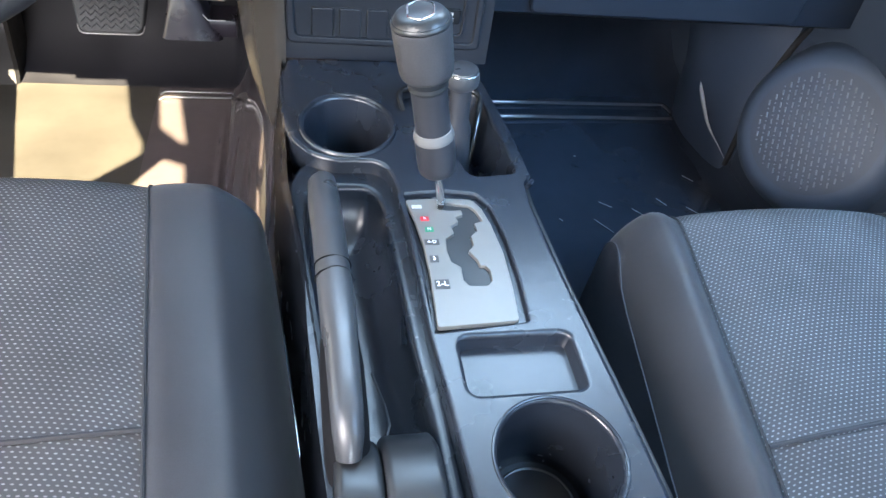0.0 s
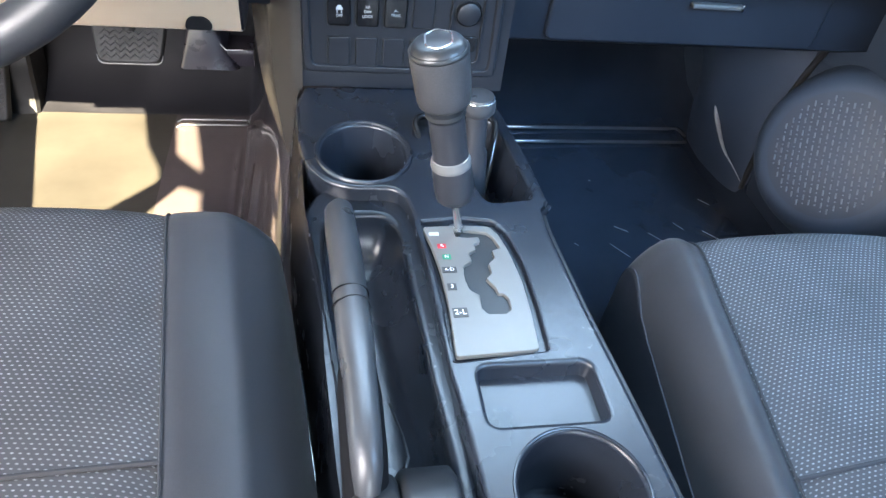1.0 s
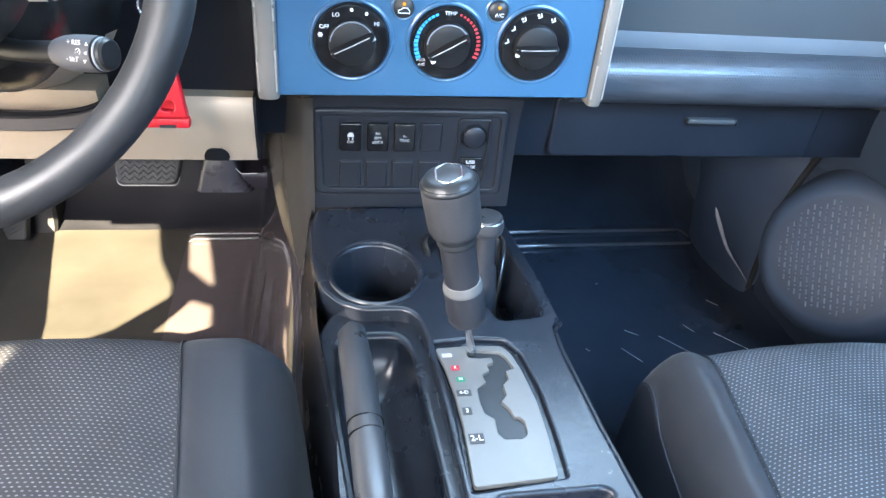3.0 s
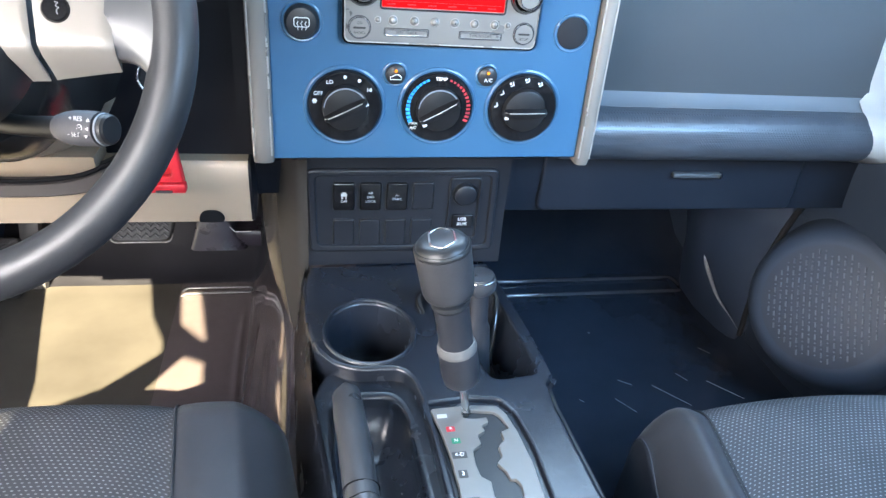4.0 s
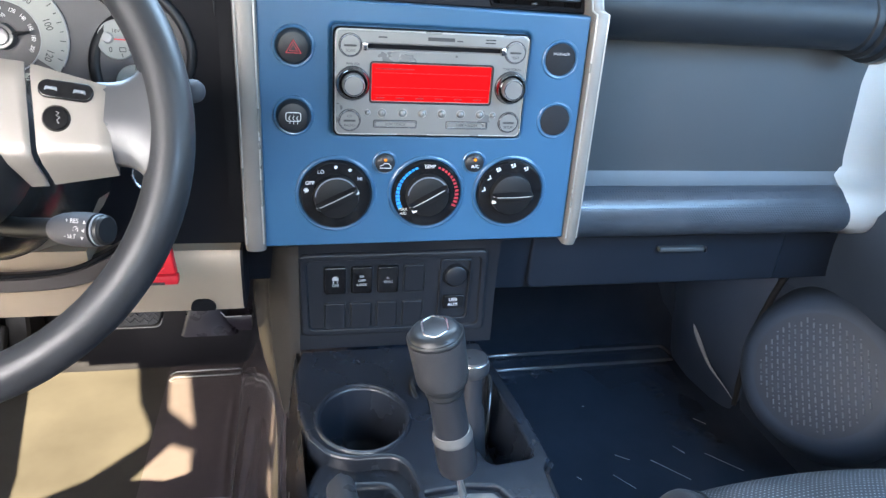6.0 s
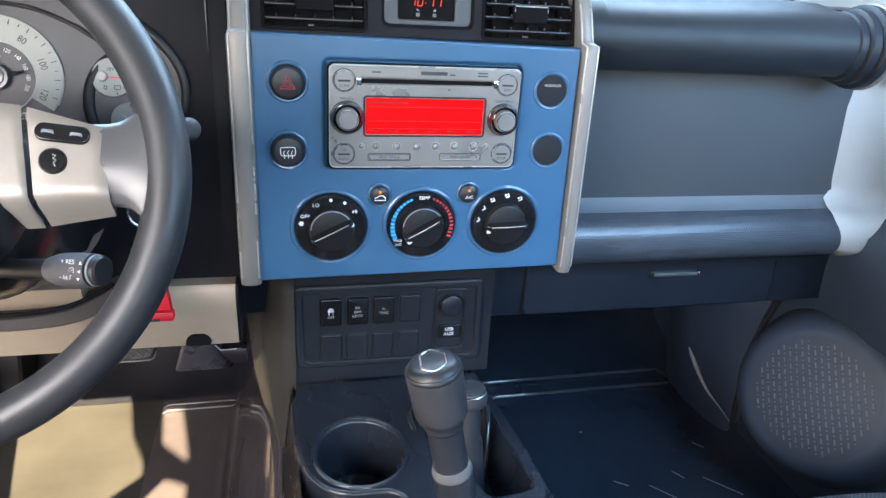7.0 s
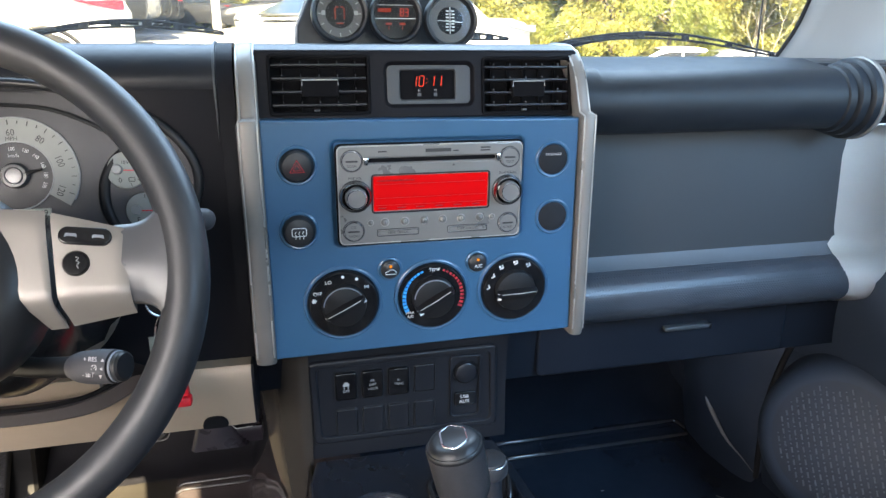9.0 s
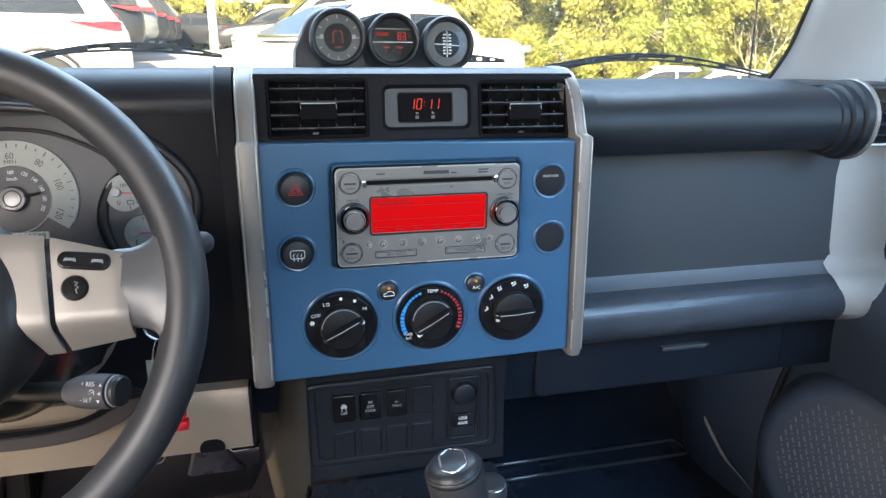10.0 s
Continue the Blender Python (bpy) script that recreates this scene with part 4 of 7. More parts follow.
# ---- seats ----
def front_seat(s, front, label):
    """s: -1 driver, 1 passenger."""
    seat = thing("front_seat", (s * 0.40, 0.25, 0.10), label, "car seat", "front seats")

    def top(y):
        return 0.418 + 0.025 * (y / 0.5) - 0.02 * max(0.0, (0.10 - y) / 0.2)

    def profile(extra=0.0):
        r, zt = 0.052, top(front - 0.052)
        pts = [(front - 0.03, 0.16 + extra), (front - 0.004, 0.24 + extra), (front, zt - r + extra)]
        pts += [(front - r + r * math.cos(a), zt - r + extra + r * math.sin(a)) for a in [math.pi / 2 * i / 8 for i in range(1, 9)]]
        y = front - r - 0.03
        while y > front - 0.56:
            pts.append((y, top(y) + extra))
            y -= 0.03
        return pts

    def seam_x(y, side):
        inner = 0.273 - 0.115 * max(0.0, front - 0.02 - y)
        return s * (inner if side < 0 else 0.545 + 0.05 * (front - y) * 0.5)

    base = profile()

    def sag(x, y):
        """The outer front corner of the driver's cushion slopes away."""
        if s > 0:
            return 0.0
        q = max(0.0, min(1.0, (abs(x) - 0.43) / 0.10))
        return -0.030 * q * q * (3 - 2 * q) * max(0.0, min(1.0, (y - front + 0.25) / 0.15))

    bm = B()
    secs = []
    for k in range(21):
        q = k / 20
        crown = 0.010 * math.sin(math.pi * q) - 0.004 * (2 * q - 1) ** 8
        secs.append([(x, y, z + crown + sag(x, y)) for x, y, z in [(seam_x(y, -1) * (1 - q) + seam_x(y, 1) * q, y, z) for y, z in base]])
    loft(bm, secs, closed=False, caps=False)
    bmesh.ops.solidify(bm, geom=bm.faces[:], thickness=0.03)
    centre = part("cushion_center", bm, MESH, seat, "woven cloth with pale raised dots", smooth=70)
    bm = B()
    yq, slope = (0.243, -0.027) if s < 0 else (0.188, 0.022)
    tube(bm, [(seam_x(yq, -1) * (1 - q / 20) + seam_x(yq, 1) * q / 20, yq + slope * (q / 20), top(yq) + 0.0105 * math.sin(math.pi * q / 20) + 0.001) for q in range(21)], 0.0022, 6)
    part("cross_seam", bm, SEAM, centre)
    # cushion sides: distance from the seam, height over the seam
    console_side = [(0.0, -0.004), (0.006, 0.001), (0.014, 0.008), (0.021, 0.0120), (0.026, 0.0120), (0.031, 0.0085), (0.040, -0.006), (0.049, -0.027), (0.055, -0.044), (0.0595, -0.060), (0.062, -0.068), (0.067, -0.10), (0.078, -0.20)]
    if s < 0:
        console_side = [(0.0, -0.004), (0.005, 0.001), (0.018, 0.004), (0.036, 0.005), (0.054, 0.004), (0.060, 0.0015), (0.065, -0.003), (0.074, -0.012), (0.088, -0.028), (0.100, -0.045), (0.107, -0.062), (0.111, -0.09), (0.114, -0.20)]
    door_side = [(0.0, -0.004), (0.006, 0.001), (0.03, 0.008), (0.06, 0.006), (0.085, -0.008), (0.105, -0.035), (0.115, -0.08), (0.12, -0.20)]
    for side in (-1, 1):
        rows = console_side if side < 0 else door_side
        out = s * (-1 if side < 0 else 1)
        bm = B()
        secs = []
        for u, dz in rows:
            row = []
            for y, z in base:
                near = max(0.0, min(1.0, (y - (front - 0.09)) / 0.09))
                p = u / rows[-1][0]
                squeeze = 1 - 0.05 * near ** 2 * p
                row.append((seam_x(y, side) + out * u * squeeze, y - 0.022 * near * p ** 4, max(z + sag(seam_x(y, side), y) + dz * (1 - 0.55 * near if dz > -0.075 else 1), 0.15)))
            secs.append(row)
        cut = 10 if side < 0 < s else len(secs)
        loft(bm, secs[:cut], closed=False, caps=False)
        bmesh.ops.solidify(bm, geom=bm.faces[:], thickness=0.012)
        bol = part("side_bolster", bm, BOLSTER, seat, "plain dark cloth side bolster", smooth=70)
        bm = B()
        tube(bm, [(seam_x(y, side), y, z - 0.0004 + sag(seam_x(y, side), y)) for y, z in base[2:]], 0.0012, 6)
        part("seam", bm, SEAM, bol)
        if side < 0 < s:
            bm = B()
            tube(bm, [tuple(Vector(v) + Vector((-0.0004, 0, 0.0002))) for v in secs[9]][2:], 0.0010, 6)
            part("piping", bm, SIDESHADE, bol)
            # console side of the cushion; its shade is put into a darker cloth
            bm = B()
            loft(bm, secs[9:], closed=False, caps=False)
            bmesh.ops.solidify(bm, geom=bm.faces[:], thickness=0.010)
            part("shaded_side", bm, SIDESHADE, seat, "cushion side below the piping, shade put into its dark cloth", smooth=70)
    # plinth and backrest
    bm = B()
    box(bm, (s * 0.41, front - 0.30, 0.17), (0.46, 0.46, 0.20), bevel=0.03)
    part("seat_base", bm, BLACK, seat)
    bm = B()
    secs = []
    for k in range(9):
        q = k / 8
        z, y = 0.38 + 0.56 * q, front - 0.60 - 0.26 * q
        w = 0.25 - 0.05 * q ** 3
        secs.append([(s * 0.42 + x * w, y + dy, z) for x, dy in ((-1, 0.05), (-0.75, 0.06), (-0.5, 0.03), (0, 0.025), (0.5, 0.03), (0.75, 0.06), (1, 0.05), (1.02, -0.02), (0.8, -0.07), (-0.8, -0.07), (-1.02, -0.02))])
    loft(bm, secs)
    part("backrest", bm, CLOTH, seat, smooth=60)
    return seat


front_seat(-1, 0.536, "dark grey driver seat with dotted cloth centre")
front_seat(1, 0.483, "dark grey passenger seat with dotted cloth centre")

# ---- dashboard ----
def arc(cy, cz, r, a0, a1, n=8, q=1.0):
    """Points (y, z) on an arc; 0 degrees looks to the rear of the car, 90 up."""
    return [(cy - r * math.cos(radians(a0 + (a1 - a0) * i / n)), cz + q * r * math.sin(radians(a0 + (a1 - a0) * i / n))) for i in range(n + 1)]


def run(bm, profile, xs, close=True):
    """Draws a (y, z) outline along x."""
    return loft(bm, [[(x, y, z) for y, z in profile] for x in xs], closed=close, caps=close)


def dashboard():
    dash = thing("dashboard", (0, 0.9, 0.60), "dark grey moulded dashboard with silver trim", "dashboard")
    # flat shelf under the windscreen
    bm = B()
    run(bm, [(1.16, 0.919), (1.02, 0.931), (0.87, 0.9345), (0.83, 0.9325), (0.83, 0.90), (1.16, 0.89)], (-0.80, 0.80))
    part("dash_shelf", bm, DASH, dash, smooth=60)
    # driver side, above and round the instruments
    bm = B()
    run(bm, [(0.90, 0.9445), (0.80, 0.957), (0.775, 0.9575)] + arc(0.775, 0.9165, 0.041, 90, 8, 8) + [(0.7365, 0.914), (0.78, 0.922), (0.90, 0.922)], (-0.80, -0.2165))
    part("upper_roll", bm, ROLLBLACK, dash, smooth=50)
    bm = B()
    plate(bm, [(-0.80, 0.605), (-0.2005, 0.605), (-0.2005, 0.925), (-0.80, 0.925)], [(oval(-0.424, 0.822, 0.177, 0.098, 64), 0.05, False, -0.004)], facing(0, 0.737, 0), r=0.004, thick=0.012)
    part("driver_fascia", bm, DASHDARK, dash, smooth=45)
    bm = B()
    edge_line = [(0.90, 0.944), (0.80, 0.9585), (0.765, 0.9575), (0.742, 0.942), (0.7305, 0.915), (0.729, 0.62)]
    run(bm, edge_line + [(0.76, 0.61), (0.9, 0.9)], (-0.2165, -0.2005))
    part("fascia_edge", bm, DASHDARK, dash, smooth=50)
    bm = B()
    rib = flow([(0.86, 0.9500), (0.80, 0.9580), (0.770, 0.9588), (0.7440, 0.9455), (0.7315, 0.915), (0.7290, 0.885), (0.7300, 0.862)], 4)
    wide = [0.0022 * min(1.0, (len(rib) - 1 - i) / 12 + 0.05) for i in range(len(rib))]
    loft(bm, [[(-0.2190 - w, y + 0.004, z - 0.002), (-0.2190 - 0.6 * w, y - 0.0012, z + 0.0008), (-0.2190 + 0.6 * w, y - 0.0012, z + 0.0008), (-0.2190 + w, y + 0.004, z - 0.002)] for (y, z), w in zip(rib, wide)])
    part("fascia_rib", bm, DASHGREY, dash, "pale rib along the dash end", smooth=60)
    bm = B()
    tube(bm, [(x, 0.735, z) for x, z in oval(-0.424, 0.822, 0.180, 0.101, 64)], 0.005, 10, closed=True)
    part("binnacle_lip", bm, BLACK, dash)
    # knee panel below the steering wheel
    bm = B()
    run(bm, [(0.718, 0.607), (0.713, 0.600), (0.715, 0.57), (0.722, 0.527), (0.735, 0.520), (0.90, 0.519), (0.90, 0.607)], (-0.80, -0.2075))
    part("knee_panel", bm, KNEE, dash, "satin silver panel under the steering column", smooth=40)
    bm = B()
    run(bm, [(0.7185, 0.6065), (0.7140, 0.600), (0.716, 0.57), (0.723, 0.528), (0.736, 0.521), (0.80, 0.520), (0.80, 0.6065)], (-0.2075, -0.2045))
    part("panel_end", bm, DASHDARK, dash, smooth=40)
    # dark plate added in place of a notch that shows the dark behind
    bm = B()
    plate(bm, rounded([(-0.2670, 0.5285), (-0.2380, 0.5285), (-0.2390, 0.5375), (-0.2455, 0.5435), (-0.2600, 0.5435), (-0.2660, 0.5375)], 0.004), (), facing(0, 0.7165, 0, 0), r=0.0008, thick=0.012)
    part("notch_plate", bm, MATTBLACK, dash, "dark plate in place of the notch in the panel's lower edge")
    bm = B()
    run(bm, [(0.785, 0.607), (0.783, 0.575), (0.790, 0.53), (0.90, 0.53), (0.90, 0.607)], (-0.2060, -0.150))
    part("panel_filler", bm, DASHDARK, dash, smooth=40)
    bm = B()
    under = [(-0.311, 0.622), (-0.325, 0.604), (-0.363, 0.584), (-0.410, 0.5765)]
    over = [(-0.328, 0.624), (-0.345, 0.6135), (-0.375, 0.600), (-0.415, 0.5935)]
    low_edge = flow(under + [(-0.88 - x, z) for x, z in under[::-1]], 5)
    top_edge = flow(over + [(-0.88 - x, z) for x, z in over[::-1]], 5)
    loft(bm, [[(a[0], 0.712, a[1] - 0.004), (a[0], 0.690, a[1]), (a[0], 0.686, a[1] + 0.003), (b[0], 0.687, b[1] - 0.002), (b[0], 0.692, b[1]), (b[0], 0.712, b[1] + 0.002)] for a, b in zip(low_edge, top_edge)])
    part("column_surround", bm, BAND, dash, "dark brown band round the steering column", smooth=50)
    bm = B()
    tube(bm, [(x, 0.690, z + 0.002) for x, z in top_edge], 0.0026, 8)
    part("surround_seal", bm, MATTBLACK, dash)
    bm = B()
    run(bm, [(0.716, 0.586), (0.704, 0.592), (0.692, 0.608), (0.690, 0.622), (0.74, 0.622), (0.74, 0.586)], [-0.52 + i * 0.016 for i in range(11)])
    part("column_gusset", bm, KNEE, dash, "satin panel between the band and the column", smooth=60)
    # passenger side
    bm = B()
    run(bm, [(0.90, 0.9435), (0.83, 0.942), (0.79, 0.9345)] + arc(0.777, 0.8905, 0.0435, 78, -70, 14) + [(0.80, 0.846), (0.86, 0.85), (0.90, 0.90)], (0.1945, 0.2145))
    part("upper_roll_end", bm, ROLLNAVY, dash, smooth=50)
    bm = B()
    run(bm, [(0.98, 0.9300), (0.90, 0.9385), (0.83, 0.9390), (0.79, 0.932)] + arc(0.777, 0.8895, 0.0405, 78, -70, 14) + [(0.80, 0.8475), (0.86, 0.85), (0.90, 0.90)], (0.2145, 0.560))
    part("upper_roll", bm, ROLLNAVY, dash, smooth=50)
    for x0, x1, r in ((0.560, 0.5745, 0.0440), (0.5745, 0.590, 0.0485), (0.590, 0.6045, 0.0535)):
        bm = B()
        secs = []
        for x, k in ((x0, r - 0.004), (x0 + 0.003, r), (x1 - 0.0015, r), (x1, r - 0.002)):
            secs.append([(x, y, z) for y, z in arc(0.779, 0.8885, k, 0, 345, 30)])
        loft(bm, secs)
        part("roll_collar", bm, ROLLNAVY, dash, smooth=50)
    bm = B()
    secs = [[(x, y, z) for y, z in arc(0.781, 0.8885, k, 0, 345, 30)] for x, k in ((0.6045, 0.0535), (0.606, 0.0555), (0.6115, 0.0555), (0.6135, 0.053))]
    loft(bm, secs)
    part("collar_ring", bm, SILVER, dash, "satin silver ring", smooth=50)
    bm = B()
    run(bm, [(0.822, 0.860), (0.822, 0.672), (0.824, 0.666), (0.90, 0.66), (0.90, 0.86)], (0.1945, 0.72))
    part("recess_panel", bm, DASHGREY, dash, "flat slate grey panel", smooth=30)
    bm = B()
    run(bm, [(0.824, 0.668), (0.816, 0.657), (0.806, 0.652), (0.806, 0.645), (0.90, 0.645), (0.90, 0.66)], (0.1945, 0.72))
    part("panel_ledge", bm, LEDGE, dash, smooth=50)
    low = arc(0.812, 0.6135, 0.0385, 82, -85, 16)
    bm = B()
    run(bm, low + [(0.90, 0.58), (0.90, 0.645)], [0.1945 + i * 0.0526 for i in range(11)])
    part("lower_roll", bm, PUNCHED, dash, "punched vinyl roll", smooth=50)
    bm = B()
    edge = [(0.818, 0.864), (0.816, 0.80), (0.816, 0.69), (0.8165, 0.676), (0.812, 0.664), (0.803, 0.656)] + arc(0.8085, 0.6135, 0.0405, 75, -80, 14)
    secs = []
    for k in range(6):
        q = k / 5
        sec = []
        for i, (y, z) in enumerate(edge):
            x0 = 0.646 + 0.018 * min(1.0, max(0.0, (0.85 - z) / 0.18)) if z > 0.672 else 0.652 + 0.009 * min(1.6, max(0.0, (0.64 - z) / 0.03))
            sec.append((x0 * (1 - q) + 0.80 * q, y + (0.006 if k == 0 else 0.0) + 0.012 * q * q, z))
        secs.append(sec)
    loft(bm, secs, closed=False, caps=False)
    bmesh.ops.solidify(bm, geom=bm.faces[:], thickness=-0.006)
    part("end_trim", bm, ENDSILVER, dash, "satin silver end trim", smooth=50)
    # outer vent at the far end
    bm = B()
    plate(bm, rrect(0.702, 0.891, 0.176, 0.080, 0.010), [(rrect(0.702, 0.891, 0.170, 0.073, 0.008), 0.03, True, 0.0)], facing(0, 0.774, 0), r=0.002, thick=0.035)
    vent = part("end_vent", bm, DIALBLACK, dash, smooth=40)
    bm = B()
    tube(bm, [(0.616, 0.772, 0.8535), (0.788, 0.772, 0.8535)], 0.0016, 8)
    part("vent_trim", bm, ENDSILVER, vent)
    for i in range(4):
        bm = B()
        box(bm, (0.702, 0.782, 0.866 + i * 0.0155), (0.168, 0.014, 0.0030), bevel=0.0008, seg=1)
        part("vent_slat", bm, BLACK, vent)
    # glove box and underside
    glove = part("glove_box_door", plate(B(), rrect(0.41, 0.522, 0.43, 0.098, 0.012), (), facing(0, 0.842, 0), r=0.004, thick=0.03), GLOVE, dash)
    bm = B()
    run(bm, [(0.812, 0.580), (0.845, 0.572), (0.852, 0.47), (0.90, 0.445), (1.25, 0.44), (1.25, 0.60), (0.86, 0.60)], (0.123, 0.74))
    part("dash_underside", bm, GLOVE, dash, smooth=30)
    bm = B()
    box(bm, (0.438, 0.836, 0.537), (0.080, 0.012, 0.008), bevel=0.003)
    handle = part("handle", bm, DASHGREY, glove, "thin satin handle")
    bm = B()
    box(bm, (0.474, 0.8285, 0.5385), (0.004, 0.004, 0.010), bevel=0.001)
    part("latch", bm, CHROME, handle)
    bm = B()
    run(bm, [(0.75, 0.545), (0.90, 0.50), (1.25, 0.47), (1.25, 0.60), (0.75, 0.60)], (-0.80, -0.21))
    part("dash_underside", bm, DASH, dash, smooth=30)
    # lower stack box and its driver side cheek
    bm = B()
    run(bm, [(0.722, 0.611), (0.764, 0.600), (0.771, 0.53), (0.764, 0.435), (1.2, 0.43), (1.2, 0.615)], (-0.152, 0.121))
    part("stack_housing", bm, STACK, dash, smooth=30)
    # cheek is paler and warmer: the floor's tan reflection is in its colour
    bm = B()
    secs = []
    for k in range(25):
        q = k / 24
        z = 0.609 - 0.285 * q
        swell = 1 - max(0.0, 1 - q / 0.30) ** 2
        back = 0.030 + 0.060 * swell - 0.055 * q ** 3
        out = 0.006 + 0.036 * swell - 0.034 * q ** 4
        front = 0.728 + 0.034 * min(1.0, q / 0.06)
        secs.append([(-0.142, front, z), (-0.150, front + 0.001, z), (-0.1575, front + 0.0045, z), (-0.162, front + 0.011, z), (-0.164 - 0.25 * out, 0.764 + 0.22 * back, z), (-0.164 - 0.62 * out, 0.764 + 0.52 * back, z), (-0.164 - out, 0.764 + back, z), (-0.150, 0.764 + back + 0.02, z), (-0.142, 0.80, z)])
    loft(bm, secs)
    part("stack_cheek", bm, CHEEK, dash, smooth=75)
    # silver rails on both sides of the blue panel
    for s in (-1, 1):
        bm = B()
        secs = []
        rows = [(0.618, 0.705, 0.85), (0.612, 0.702, 0.95), (0.622, 0.6985, 1.0), (0.66, 0.698, 1.0), (0.78, 0.698, 1.0), (0.878, 0.698, 1.0), (0.8845, 0.699, 1.0), (0.8875, 0.705, 0.92), (0.892, 0.7065, 0.90), (0.92, 0.713, 0.90), (0.940, 0.724, 0.90), (0.952, 0.738, 0.92), (0.958, 0.758, 0.95), (0.9585, 0.79, 0.95), (0.950, 0.83, 0.95)]
        for i, (z, y, k) in enumerate(rows):
            if i + 1 < len(rows):
                y2, z2 = rows[i + 1][1], rows[i + 1][0]
            ty, tz = y2 - y, z2 - z
            if i == len(rows) - 1:
                ty, tz = y - rows[i - 1][1], z - rows[i - 1][0]
            if i < 2:
                ty, tz = 0, 1
            ln = math.hypot(ty, tz)
            ny, nz = tz / ln, -ty / ln
            c = -0.1885 if s < 0 else 0.1825
            if s > 0 and z > 0.887:
                c -= 0.004 + 0.10 * (z - 0.887)
            if s < 0 and z > 0.887:
                c += 0.001
            h = 0.0115 * k if s < 0 else 0.0085 * k
            if s > 0 and z < 0.887:
                c += 0.005 * (0.887 - z) / 0.26
            sec = []
            for dx, d in ((-1, 0.022), (-1, 0.004), (-0.8, 0.0008), (-0.4, -0.0012), (0.4, -0.0012), (0.8, 0.0008), (1, 0.004), (1, 0.022)):
                sec.append((c + dx * h, y + ny * d, z + nz * d))
            secs.append(sec)
        loft(bm, secs)
        rail = part("silver_rail", bm, SILVER, dash, "satin silver side rail", smooth=45)
        # the light caught by the bevels, added as beads of brighter silver
        for k in (2, 5):
            bm = B()
            tube(bm, [sec[k] for sec in secs[2:]], 0.0011, 8)
            part("rail_edge", bm, BRIGHTEDGE, rail, "brighter bead for the highlight on the edge", smooth=80)
    # dark bridge that carries the vents and the clock
    bm = B()
    m = facing(0, 0.728, 0.918, 8)
    holes = [
        (rrect(-0.1135, 0.0, 0.103, 0.060, 0.004), 0.02, True, 0.0),
        (rrect(0.1155, -0.003, 0.102, 0.060, 0.004), 0.02, True, 0.0),
        (rrect(0.0045, -0.0005, 0.098, 0.046, 0.008), 0.012, True, 0.010),
    ]
    plate(bm, rrect(-0.002, -0.0005, 0.354, 0.071, 0.003), holes, m, r=0.002, thick=0.03)
    part("vent_bridge", bm, DASHDARK, dash, smooth=45)
    bm = B()
    run(bm, [(0.733, 0.953), (0.742, 0.9575), (0.80, 0.9575), (0.87, 0.9445), (0.87, 0.93), (0.735, 0.945)], (-0.178, 0.172))
    part("bridge_top", bm, DASH, dash, smooth=50)
    return dash


dashboard()


# ---- vents and clock ----
def air_vent(x, z):
    m = facing(x, 0.728, z, 8)
    vent = thing("air_vent", m @ Vector((0, 0, 0)), "black slatted air vent set in the dashboard", "air vent", "dashboard vents")
    bm = B()
    plate(bm, rrect(0, 0, 0.1060, 0.0630, 0.005), [(rrect(0, 0, 0.0995, 0.0555, 0.003), 0.004, False, 0.0)], at(m, 0, 0, 0.0025), r=0.001, thick=0.005)
    part("vent_surround", bm, MATTBLACK, vent)
    bm = B()
    plate(bm, rrect(0, 0, 0.1020, 0.0590, 0.003), (), at(m, 0, 0, -0.0185), r=0.0003, thick=0.001)
    part("vent_backing", bm, MATTBLACK, vent)
    for i in range(4):
        bm = B()
        box(bm, (0, -0.0205 + i * 0.0136, -0.0055), (0.098, 0.0026, 0.014), m, bevel=0.0008, seg=1)
        part("vent_slat", bm, BLACK, vent)
    for i in range(5):
        bm = B()
        box(bm, (-0.038 + i * 0.019, 0, -0.0145), (0.0012, 0.054, 0.0050), m, bevel=0.0004, seg=1)
        part("vent_vane", bm, MATTBLACK, vent)
    bm = B()
    for i in range(5):
        for k in range(4):
            box(bm, (-0.038 + i * 0.019, -0.0180 + k * 0.0136, -0.0020), (0.0010, 0.0030, 0.0030), m)
    part("vane_tip", bm, STALKGREY, vent, smooth=0)
    bm = B()
    secs = [[m @ Vector(p) for p in ((-w, v0, h), (w, v0, h), (w + 0.0005, v1, h), (-w - 0.0005, v1, h))] for w, v0, v1, h in ((0.0185, -0.011, 0.005, 0.0), (0.0190, -0.0125, 0.0052, 0.006), (0.0180, -0.0115, 0.0045, 0.0078))]
    loft(bm, secs)
    part("vent_tab", bm, MATTBLACK, vent, smooth=20)
    bm = B()
    tube(bm, [m @ Vector(p) for p in ((-0.0186, -0.001, 0.0080), (-0.0182, 0.0046, 0.0080), (0.0182, 0.0046, 0.0080), (0.0186, -0.001, 0.0080))], 0.0006, 6)
    part("tab_edge", bm, SILVERDULL, vent)
    bm = B()
    box(bm, (-0.004, -0.0262, 0.002), (0.006, 0.0022, 0.003), m, bevel=0.0006, seg=1)
    part("vent_wheel", bm, RINGGREY, vent)
    return vent


air_vent(-0.1135, 0.918)
air_vent(0.1155, 0.915)
m = facing(0, 0.728, 0.918, 8)
clock = thing("digital_clock", m @ Vector((0.004, 0, 0)), "small digital clock with red digits in a satin bezel", "clock")
bm = B()
plate(bm, rrect(0.0045, -0.0005, 0.096, 0.0445, 0.008), [(rrect(0.003, -0.0005, 0.061, 0.031, 0.003), 0.004, False, 0.0)], at(m, 0, 0, -0.004), r=0.003, thick=0.007)
part("bezel", bm, DASHGREY, clock)
bm = B()
